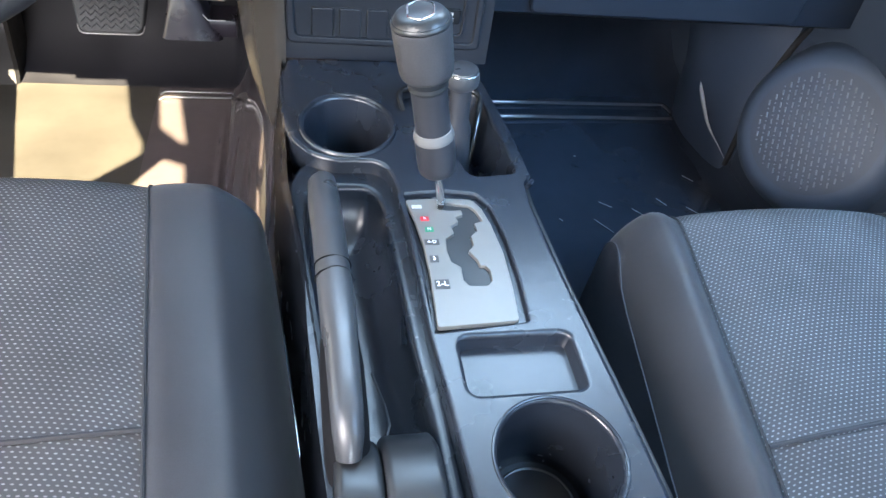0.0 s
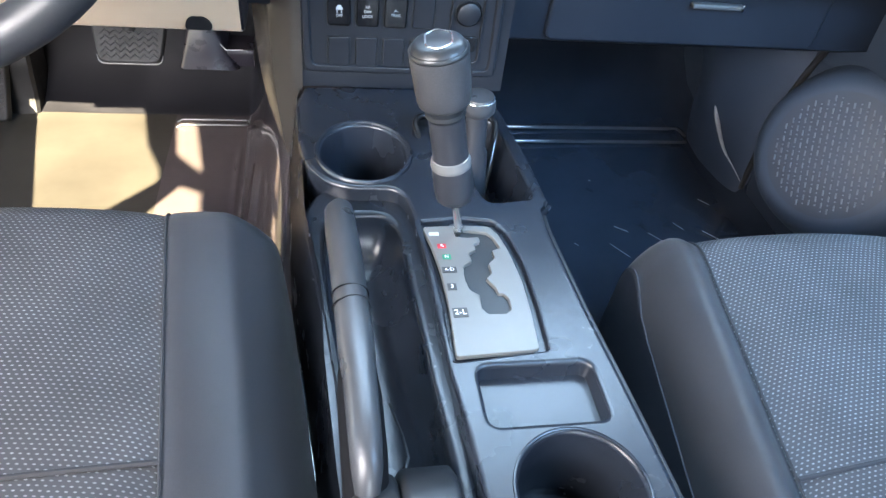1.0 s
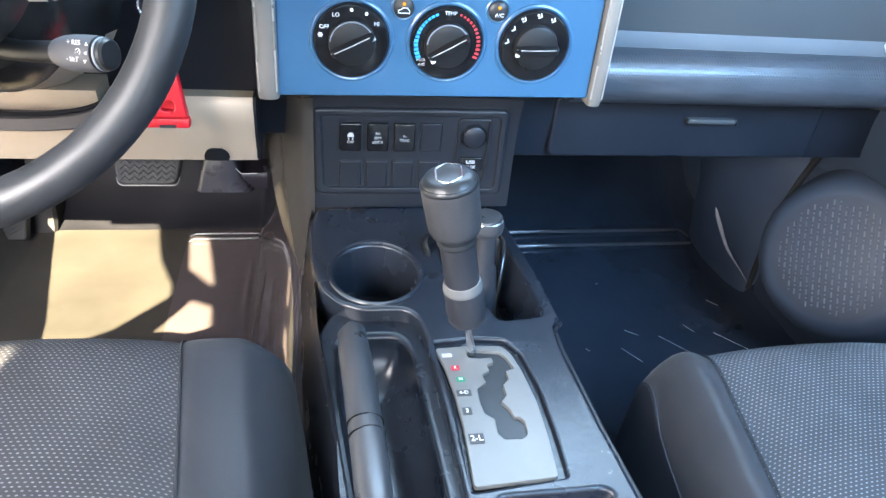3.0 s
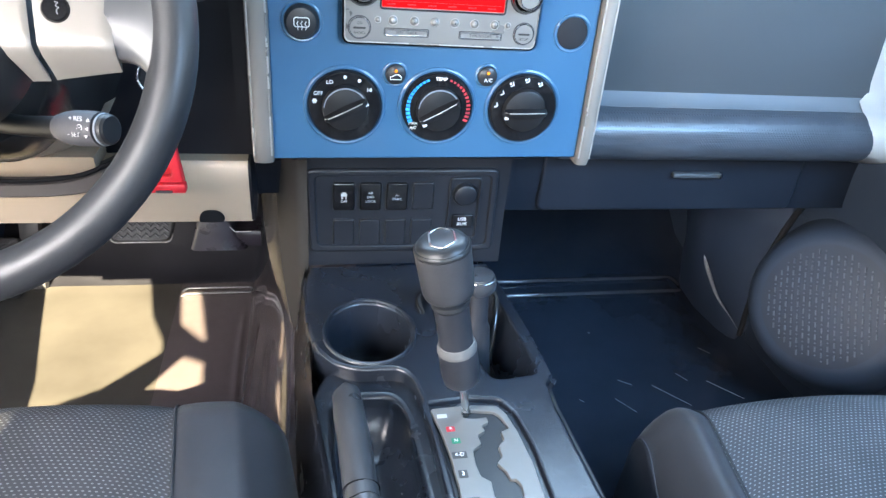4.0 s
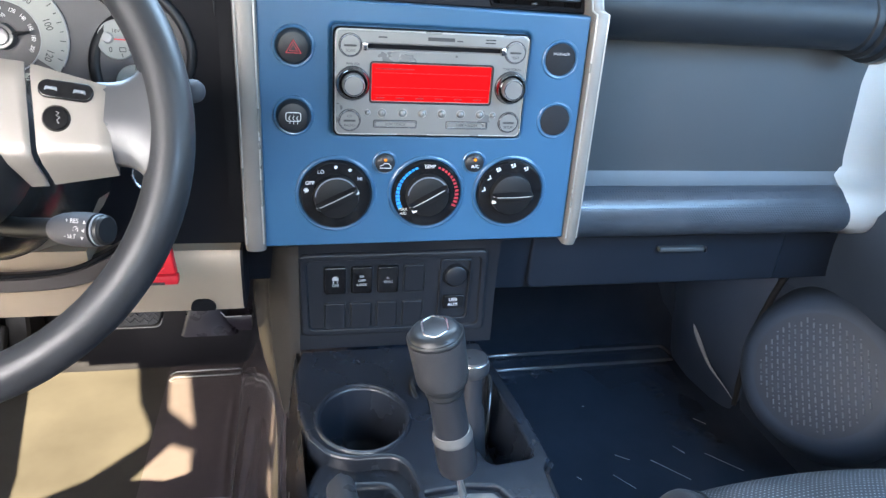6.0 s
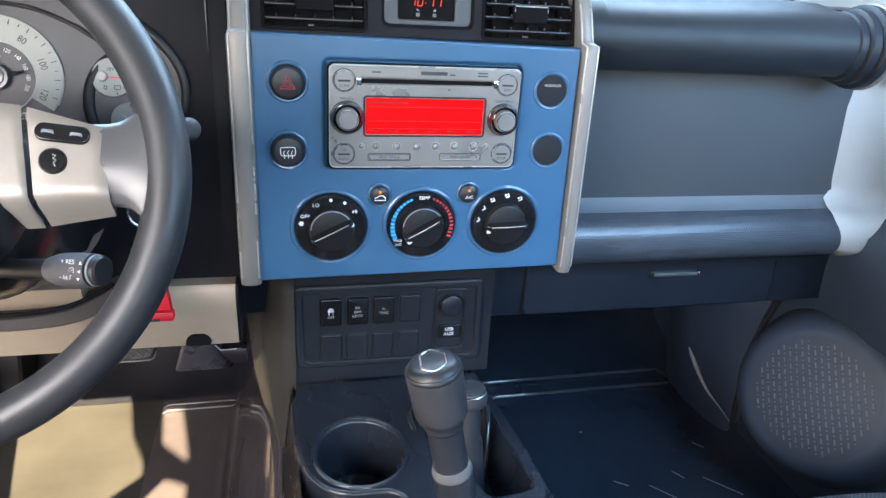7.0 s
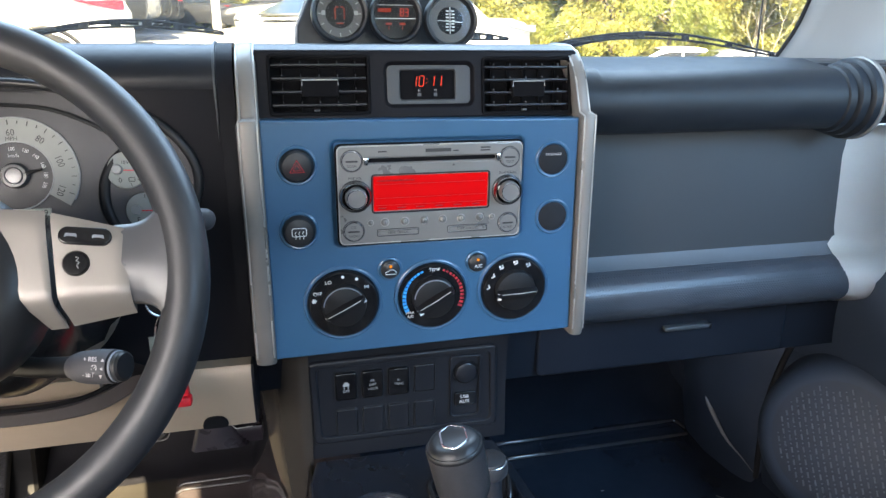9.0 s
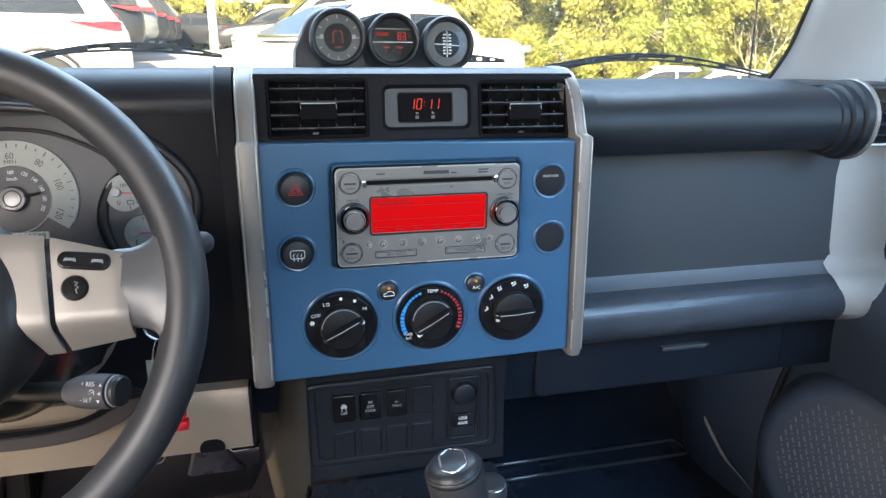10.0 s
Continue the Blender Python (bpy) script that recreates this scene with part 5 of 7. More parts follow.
plate(bm, rrect(0.003, -0.0005, 0.0625, 0.0325, 0.003), (), at(m, 0, 0, -0.0075), r=0.0004, thick=0.002)
screen = part("screen", bm, MATTBLACK, clock)
slant = Matrix(((1, 0.14, 0, 0), (0, 1, 0, 0), (0, 0, 1, 0), (0, 0, 0, 1)))
digits("10:11", 0.0108, at(m, 0.0025, 0.0035, -0.0070) @ slant, REDDIGIT, screen, 1.12)
for x, c in ((-0.0060, "H"), (0.0120, "M")):
    text(c, 0.0036, at(m, x, -0.0065, -0.0070), GREYPRINT, screen)
    bm = B()
    box(bm, (x, -0.0108, -0.0070), (0.0040, 0.0036, 0.0004), m)
    part("set_button", bm, RINGGREY, screen)


# ---- blue centre panel ----
def centre_panel():
    m = facing(0, 0.705, 0)
    pan = thing("climate_panel", (0, 0.705, 0.614), "glossy blue painted centre panel with climate dials", "dashboard panel")
    bm = B()
    outer = [(-0.1775, 0.8850), (0.172, 0.8810), (0.1740, 0.80), (0.1765, 0.70), (0.1785, 0.6205), (-0.1795, 0.6155), (-0.1785, 0.70)]
    plate(bm, outer, [(rrect(0.0, 0.8045, 0.212, 0.115, 0.006), 0.006, True, 0.002)], m, r=0.003, thick=0.02, steps=3)
    part("painted_face", bm, BLUE, pan, smooth=45)

    def rim(x, z, r):
        b2 = B()
        tube(b2, [m @ Vector((x + r * math.cos(2 * math.pi * i / 48), z + r * math.sin(2 * math.pi * i / 48), 0.0)) for i in range(48)], 0.0021, 8, closed=True)
        return part("button_rim", b2, BLUE, pan)

    for x, z in ((-0.1425, 0.8380), (-0.1440, 0.7672), (0.1430, 0.8350), (0.1465, 0.7675)):
        rim(x, z, 0.0195)
    # push buttons
    for x, z, kind in ((-0.1425, 0.8380, "hazard_button"), (-0.1440, 0.7672, "demister_button")):
        bm = B()
        lathe(bm, [(0.0, 0.010), (0.009, 0.0098), (0.0145, 0.0085), (0.0172, 0.005), (0.0178, 0.0), (0.0178, -0.005)], at(m, x, z), 40)
        btn = part(kind, bm, BLACK, pan)
        if kind[0] == "h":
            bm = B()
            for r, w in ((0.0085, 0.0007), (0.0045, 0.0005)):
                tube(bm, [at(m, x, z) @ Vector((r * math.cos(radians(a)), r * math.sin(radians(a)) - 0.001, 0.0100)) for a in (90, 210, 330)], w, 6, closed=True)
            part("triangle_mark", bm, REDPRINT, btn)
        else:
            bm = B()
            tube(bm, [at(m, x, z) @ Vector((px, pz, 0.0100)) for px, pz in rrect(0, 0.001, 0.015, 0.009, 0.002, 2)], 0.0005, 6, closed=True)
            for i in (-1, 0, 1):
                tube(bm, [at(m, x, z) @ Vector(p) for p in ((i * 0.004 + 0.0008, 0.002, 0.0100), (i * 0.004 - 0.0008, -0.0005, 0.0100), (i * 0.004 + 0.0008, -0.003, 0.0100), (i * 0.004, -0.0065, 0.0100))], 0.0004, 6)
            part("demister_mark", bm, WHITEPRINT, btn)
    for x, z, words in ((0.1430, 0.8350, "PASSENGER"), (0.1465, 0.7675, "")):
        bm = B()
        lathe(bm, [(0.0, 0.0016), (0.0155, 0.0016), (0.0172, 0.0006), (0.0175, -0.003)], at(m, x, z), 40)
        cap = part("blank_cap", bm, CAPBLACK, pan)
        if words:
            text(words, 0.0038, at(m, x, z + 0.006, 0.0019), GREYPRINT, cap, stretch=0.95)
    # climate dials
    for x, z, turn in ((-0.0995, 0.6795, 27), (0.0030, 0.6805, 30), (0.1020, 0.6815, 2)):
        r = 0.0405 if x else 0.04
        bm = B()
        tube(bm, [m @ Vector((x + (r + 0.002) * math.cos(2 * math.pi * i / 56), z + (r + 0.002) * math.sin(2 * math.pi * i / 56), 0.0)) for i in range(56)], 0.0026, 8, closed=True)
        part("dial_rim", bm, BLUE, pan)
        dial = part("climate_dial", lathe(B(), [(0.0, 0.0075), (0.026, 0.0075), (0.0375, 0.0066), (r - 0.0008, 0.0045), (r, 0.001), (r, -0.004)], at(m, x, z), 56), GLOSSBLACK, pan)
        bm = B()
        lathe(bm, [(0.0, 0.0150), (0.0215, 0.0148), (0.0238, 0.0138), (0.0250, 0.008), (0.0255, 0.007)], at(m, x, z), 48)
        part("dial_knob", bm, DIALBLACK, dial)
        bm = B()
        secs = []
        for px, hh, ww in ((-0.0245, 0.0195, 0.003), (-0.021, 0.0245, 0.0042), (0.0, 0.0265, 0.005), (0.021, 0.0245, 0.0042), (0.0245, 0.0195, 0.003)):
            mm = at(m, x, z, 0, turn)
            secs.append([mm @ Vector(p) for p in ((px, -ww * 1.5, 0.0135), (px, -ww * 0.9, hh - 0.003), (px, 0, hh - 0.001), (px, ww * 0.5, hh - 0.0015), (px, ww, 0.0135))])
        loft(bm, secs)
        bar = part("dial_grip", bm, DIALBLACK, dial, smooth=40)
        bm = B()
        mm = at(m, x, z, 0, turn)
        tube(bm, [mm @ Vector(p) for p in ((-0.0240, 0.0012, 0.0185), (-0.02, 0.0015, 0.0232), (0, 0.0018, 0.0250), (0.02, 0.0015, 0.0232))], 0.0006, 6)
        part("grip_edge", bm, SILVERDULL, bar)
        bm = B()
        dx = 0.0225 if x < -0.05 else -0.0215
        box(bm, (dx, -0.004 if x < -0.05 else -0.0065, 0.0152), (0.0050, 0.0042, 0.0008), mm, bevel=0.0003, seg=1)
        part("pointer_mark", bm, WHITEPRINT, dial)
        if turn > 5:
            bm = B()
            tube(bm, [at(m, x, z) @ Vector((0.0232 * math.cos(radians(a)), 0.0232 * math.sin(radians(a)), 0.0142)) for a in range(35, 176, 10)], 0.0009, 6)
            part("knob_edge", bm, DASHSTRIP, dial)
        # marks round each dial

        def spot(a, rr=0.0335):
            return x + rr * math.cos(radians(a)), z + rr * math.sin(radians(a))

        if x < -0.05:
            for words, a in (("OFF", 152), ("LO", 121), ("HI", 38)):
                px, pz = spot(a, 0.0325)
                text(words, 0.0058, at(m, px, pz, 0.0073), WHITEPRINT, dial)
            for a in (91, 64):
                px, pz = spot(a)
                part("dial_mark", lathe(B(), [(0.0, 0.0075), (0.0018, 0.0075), (0.0018, 0.006)], at(m, px, pz), 12), WHITEPRINT, dial)
            px, pz = spot(168)
            bm = B()
            for a in (0, 60, 120):
                box(bm, (0, 0, 0.0071), (0.0055, 0.0013, 0.0006), at(m, px, pz, 0, a))
            part("dial_mark", bm, WHITEPRINT, dial)
        elif x < 0.05:
            text("TEMP", 0.0055, at(m, x + 0.001, z + 0.0335, 0.0072), WHITEPRINT, dial)
            text("MAX", 0.0047, at(m, x - 0.0275, z - 0.0175, 0.0072), WHITEPRINT, dial)
            text("A/C", 0.0047, at(m, x - 0.0270, z - 0.0225, 0.0072), WHITEPRINT, dial)
            for i in range(13):
                for ink, a in ((BLUEPRINT, 205 - i * 7.6), (DEEPRED, -22 + i * 7.6)):
                    px, pz = spot(a, 0.0342)
                    bm = B()
                    w = 0.0052 - 0.0030 * i / 12
                    box(bm, (0, 0, 0.0070), (w, 0.0034 if ink is BLUEPRINT else 0.0026, 0.0008), at(m, px, pz, 0, a))
                    part("temperature_mark", bm, ink, dial, smooth=0)
        else:
            for a in (172, 146, 121, 90, 62):
                px, pz = spot(a)
                bm = B()
                box(bm, (0, -0.001, 0.0071), (0.0048, 0.0011, 0.0006), at(m, px, pz, 0, 25))
                box(bm, (0.0015, 0.001, 0.0071), (0.0011, 0.0042, 0.0006), at(m, px, pz, 0, 15))
                if a < 130:
                    box(bm, (-0.002, 0.0012, 0.0071), (0.0022, 0.0022, 0.0006), at(m, px, pz))
                part("airflow_mark", bm, WHITEPRINT, dial, smooth=0)
    # small lit buttons
    for x, z, words in ((-0.0460, 0.7165, ""), (0.0560, 0.7175, "A/C")):
        rim(x, z, 0.0120)
        bm = B()
        lathe(bm, [(0.0, 0.0065), (0.0085, 0.006), (0.0108, 0.004), (0.0115, -0.003)], at(m, x, z), 32)
        btn = part("climate_button", bm, BLACK, pan)
        bm = B()
        lathe(bm, [(0.0, 0.0078), (0.0016, 0.0074), (0.0019, 0.006)], at(m, x, z + 0.0045), 16)
        part("amber_lamp", bm, AMBER, btn, "lit amber lamp")
        if words:
            text(words, 0.0058, at(m, x + 0.0005, z - 0.0035, 0.0067), WHITEPRINT, btn)
        else:
            bm = B()
            tube(bm, [at(m, x, z) @ Vector(p) for p in ((-0.006, -0.0045, 0.0068), (-0.006, -0.002, 0.0068), (-0.003, -0.001, 0.0068), (-0.001, 0.0008, 0.0068), (0.003, 0.0008, 0.0068), (0.006, -0.002, 0.0068), (0.006, -0.0045, 0.0068))], 0.0005, 6, closed=True)
            part("car_mark", bm, WHITEPRINT, btn)
    return pan


centre_panel()


def car_radio():
    m = facing(0, 0.6935, 0)
    radio = thing("car_radio", (0, 0.70, 0.752), "silver car radio with a lit red display", "car radio")
    bm = B()
    disp = rrect(-0.0005, 0.8065, 0.1285, 0.0395, 0.002)
    slot = rrect(0.001, 0.8425, 0.141, 0.0045, 0.001, 2)
    plate(bm, rrect(0.0, 0.8050, 0.2035, 0.1075, 0.006), [(disp, 0.002, True, 0.0), (slot, 0.006, True, 0.0)], m, r=0.0022, thick=0.010)
    part("faceplate", bm, RADIOSILVER, radio, smooth=45)
    # black plate that paints the shadow in the gap round the radio
    bm = B()
    plate(bm, rrect(0.0, 0.8045, 0.2072, 0.1115, 0.007), (), at(m, 0, 0, -0.0030), r=0.0004, thick=0.004, steps=1)
    part("gap_shade", bm, MATTBLACK, radio, "black plate for the shaded gap round the faceplate")
    # bright outline of the faceplate, its highlight added as a paler bead
    bm = B()
    tube(bm, [m @ Vector((x, z, -0.0004)) for x, z in rrect(0.0, 0.8050, 0.2025, 0.1065, 0.006)], 0.0008, 8, closed=True)
    part("faceplate_edge", bm, BRIGHTEDGE, radio, "brighter bead for the highlight on the edge", smooth=80)
    bm = B()
    plate(bm, rrect(-0.0005, 0.8065, 0.127, 0.038, 0.0015), (), at(m, 0, 0, -0.0008), r=0.0003, thick=0.001)
    show = part("display", bm, REDSCREEN, radio, "lit red display", smooth=0)
    bm = B()
    for zz in (0.8165, 0.8015, 0.7935):
        box(bm, (-0.0005, zz, -0.0006), (0.122, 0.0004, 0.0004), m)
    part("display_line", bm, DISPLAYINK, show, smooth=0)
    for x, z, w in [(-0.040, 0.8205, 0.040)] + [(-0.055 + i * 0.021, 0.7905, 0.009) for i in range(6)]:
        bm = B()
        box(bm, (x, z, -0.0006), (w, 0.0012, 0.0004), m)
        part("display_text", bm, DISPLAYINK, show, smooth=0)
    bm = B()
    tube(bm, [m @ Vector((x, z, 0.0002)) for x, z in rrect(-0.0005, 0.8065, 0.1305, 0.0415, 0.003)], 0.0009, 6, closed=True)
    part("display_frame", bm, BLACK, radio)
    bm = B()
    plate(bm, rrect(0.001, 0.8425, 0.142, 0.0042, 0.001, 2), (), at(m, 0, 0, -0.0035), r=0.0003, thick=0.001)
    part("disc_slot", bm, GLOSSBLACK, radio, smooth=0)
    for x in (-0.0715, 0.0735):
        bm = B()
        box(bm, (x, 0.8425, 0.0015), (0.0045, 0.008, 0.004), m, bevel=0.0008)
        part("slot_cheek", bm, CHROME, radio)
    for x, z, above, below in ((-0.0865, 0.8430, "", "SCAN"), (0.0870, 0.8420, "", "TEXT"), (-0.0865, 0.7665, "CD", "RADIO"), (0.0875, 0.7670, "", "SETUP")):
        bm = B()
        lathe(bm, [(0.0, 0.0016), (0.0098, 0.0016), (0.0108, 0.0008), (0.0110, -0.001)], at(m, x, z), 36)
        btn = part("round_button", bm, RADIOSILVER, radio)
        bm = B()
        box(bm, (x, z - 0.0002, 0.0018), (0.0125, 0.0020, 0.0010), m, bevel=0.0004, seg=1)
        part("button_bar", bm, DARKPRINT, btn)
        bm = B()
        tube(bm, [at(m, x, z) @ Vector((0.0114 * math.cos(a), 0.0114 * math.sin(a), 0.0)) for a in [2 * math.pi * i / 36 for i in range(36)]], 0.0006, 6, closed=True)
        part("button_groove", bm, DIALGREY, btn)
        bm = B()
        tube(bm, [at(m, x, z) @ Vector((0.0102 * math.cos(a), 0.0102 * math.sin(a), 0.0014)) for a in [2 * math.pi * i / 36 for i in range(36)]], 0.0006, 6, closed=True)
        part("button_edge", bm, CHROME, btn)
        text(below, 0.0038, at(m, x, z - 0.0052, 0.0018), DARKPRINT, btn)
        if above:
            text(above, 0.0038, at(m, x, z + 0.0045, 0.0018), DARKPRINT, btn)
    for x, z, words in ((-0.0835, 0.8050, "PWR VOL"), (0.0855, 0.8050, "TUNE SCROLL")):
        bm = B()
        lathe(bm, [(0.0165, -0.001), (0.0170, 0.002), (0.0164, 0.0055), (0.0150, 0.0075), (0.0143, 0.0070)], at(m, x, z), 44)
        kn = part("radio_knob", bm, KNOBCHROME, radio, "chrome ringed knob")
        bm = B()
        lathe(bm, [(0.0144, 0.0040), (0.0115, 0.0055), (0.0108, 0.0060)], at(m, x, z), 44)
        part("knob_groove", bm, GLOSSBLACK, kn)
        bm = B()
        lathe(bm, [(0.0116, 0.005), (0.0114, 0.0115), (0.0104, 0.0130), (0.0, 0.0132)], at(m, x, z), 44)
        part("knob_face", bm, KNOBFACE, kn)
        bm = B()
        tube(bm, [at(m, x, z) @ Vector((0.0098 * math.cos(a), 0.0098 * math.sin(a), 0.0131)) for a in [2 * math.pi * i / 36 for i in range(36)]], 0.0006, 6, closed=True)
        part("knob_edge", bm, CHROME, kn)
        bm = B()
        lathe(bm, [(0.0175, -0.001), (0.0178, 0.0006), (0.0160, 0.0012)], at(m, x, z), 44)
        part("knob_shadow_ring", bm, BLACK, kn)
        text(words, 0.0036, at(m, x, z + 0.0195, 0.0003), DARKPRINT, radio, stretch=0.9)
    for i, (x, r) in enumerate(((-0.068, 0.0028), (-0.0525, 0.0042), (-0.0305, 0.0042), (-0.009, 0.0042), (0.012, 0.0042), (0.033, 0.0042), (0.0545, 0.0042), (0.069, 0.0028))):
        bm = B()
        lathe(bm, [(0.0, 0.0030), (r * 0.5, 0.0027), (r * 0.85, 0.0017), (r, 0.0004), (r, -0.001)], at(m, x, 0.7748), 24)
        btn = part("preset_button", bm, RADIOSILVER, radio)
        bm = B()
        tube(bm, [at(m, x, 0.7748) @ Vector(((r + 0.0004) * math.cos(a), (r + 0.0004) * math.sin(a), 0.0)) for a in [2 * math.pi * k / 24 for k in range(24)]], 0.0004, 5, closed=True)
        part("button_groove", bm, BRIGHTEDGE, btn)
        if 0 < i < 7:
            text(str(i), 0.0044, at(m, x, 0.7748, 0.0031), DARKPRINT, btn)
    for x, words in ((-0.038, "SEEK TRACK"), (0.0405, "TYPE FOLDER")):
        bm = B()
        plate(bm, rrect(x, 0.7630, 0.0445, 0.0065, 0.001, 2), (), at(m, 0, 0, 0.0012), r=0.0006, thick=0.002)
        btn = part("rocker_button", bm, RADIOSILVER, radio)
        bm = B()
        tube(bm, [m @ Vector((px, pz, 0.0001)) for px, pz in rrect(x, 0.7630, 0.0458, 0.0078, 0.0012, 2)], 0.0005, 5, closed=True)
        part("button_groove", bm, DIALGREY, btn)
        bm = B()
        tube(bm, [m @ Vector((px, pz, 0.0012)) for px, pz in rrect(x, 0.7630, 0.0435, 0.0056, 0.001, 2)], 0.0004, 5, closed=True)
        part("button_edge", bm, CHROME, btn)
        text(words, 0.0040, at(m, x, 0.7630, 0.0014), DARKPRINT, btn)
    bm = B()
    box(bm, (0.0065, 0.8520, 0.0002), (0.028, 0.0036, 0.0006), m)
    part("maker_mark", bm, DARKPRINT, radio, smooth=0)
    bm = B()
    for x, z, w in ((0.059, 0.8535, 0.011), (0.059, 0.8505, 0.011), (-0.054, 0.852, 0.009), (0.026, 0.851, 0.006)):
        box(bm, (x, z, 0.0002), (w, 0.0014, 0.0006), m)
    part("printed_mark", bm, DARKPRINT, radio, smooth=0)
    return radio


car_radio()


def switch_panel():
    m = facing(0, 0.7665, 0, 0)
    pan = thing("switch_panel", (0, 0.766, 0.46), "dark switch panel with black push switches and a socket", "switch panel")
    bm = B()
    plate(bm, rounded([(-0.143, 0.577), (0.104, 0.579), (0.108, 0.455), (-0.140, 0.457)], 0.010), [(rounded([(-0.133, 0.567), (0.095, 0.569), (0.098, 0.465), (-0.130, 0.467)], 0.008), 0.0035, True, 0.001)], at(m, 0, 0, 0.006), r=0.004, thick=0.012, steps=4)
    part("panel_plate", bm, STACK, pan, smooth=45)
    for j, z in enumerate((0.5390, 0.4855)):
        for i, x in enumerate((-0.0965, -0.0625, -0.0285, 0.0060)):
            bm = B()
            real = j == 0 and i < 3
            plate(bm, rrect(x, z, 0.0265, 0.0385, 0.003), (), at(m, 0, 0, 0.0065 if real else 0.0042), r=0.0015, thick=0.006)
            sw = part("push_switch" if real else "blank_switch", bm, GLOSSBLACK if real else STACK, pan)
            bm = B()
            tube(bm, [m @ Vector((px, pz, 0.0027)) for px, pz in rrect(x, z, 0.0285, 0.0405, 0.0035)], 0.0007, 6, closed=True)
            part("switch_gap", bm, BLACK, sw)
            if real:
                lines = (("OFF",), ("RR", "DIFF", "LOCK"), ("A-", "TRAC"))[i]
                for k, words in enumerate(lines):
                    text(words, 0.0050, at(m, x, z - (0.006 if i == 0 else 0.0) + (len(lines) - 1) * 0.0029 - k * 0.0058, 0.0068), GREYPRINT, sw)
                if i == 0:
                    bm = B()
                    box(bm, (x, z + 0.003, 0.0068), (0.008, 0.0035, 0.0006), m, bevel=0.0002, seg=1)
                    box(bm, (x, z + 0.0058, 0.0068), (0.005, 0.0022, 0.0006), m)
                    for s in (-1, 1):
                        box(bm, (x + s * 0.0025, z - 0.0010, 0.0068), (0.0012, 0.0035, 0.0006), at(m, 0, 0))
                    part("skid_mark", bm, GREYPRINT, sw, smooth=0)
    # raised bay with the capped socket
    bm = B()
    plate(bm, rrect(0.0615, 0.5205, 0.043, 0.092, 0.006), [(rrect(0.0615, 0.5205, 0.037, 0.086, 0.005), 0.004, True, 0.0)], at(m, 0, 0, 0.0062), r=0.0015, thick=0.006)
    bay = part("socket_bay", bm, STACK, pan)
    bm = B()
    lathe(bm, [(0.0, 0.0095), (0.0125, 0.0092), (0.0142, 0.008), (0.0150, 0.003)], at(m, 0.0620, 0.5415), 36)
    part("socket_cap", bm, STACK, bay)
    bm = B()
    lathe(bm, [(0.0158, 0.003), (0.0166, 0.0048), (0.0172, 0.003)], at(m, 0.0620, 0.5415), 36)
    part("socket_ring", bm, BLACK, bay)
    bm = B()
    plate(bm, rrect(0.0615, 0.5020, 0.0285, 0.0195, 0.002), (), at(m, 0, 0, 0.0065), r=0.001, thick=0.005)
    usb = part("usb_cover", bm, GLOSSBLACK, bay)
    text("USB", 0.0068, at(m, 0.0605, 0.5058, 0.0068), WHITEPRINT, usb)
    text("AUX", 0.0068, at(m, 0.0605, 0.4985, 0.0068), WHITEPRINT, usb)
    return pan


switch_panel()


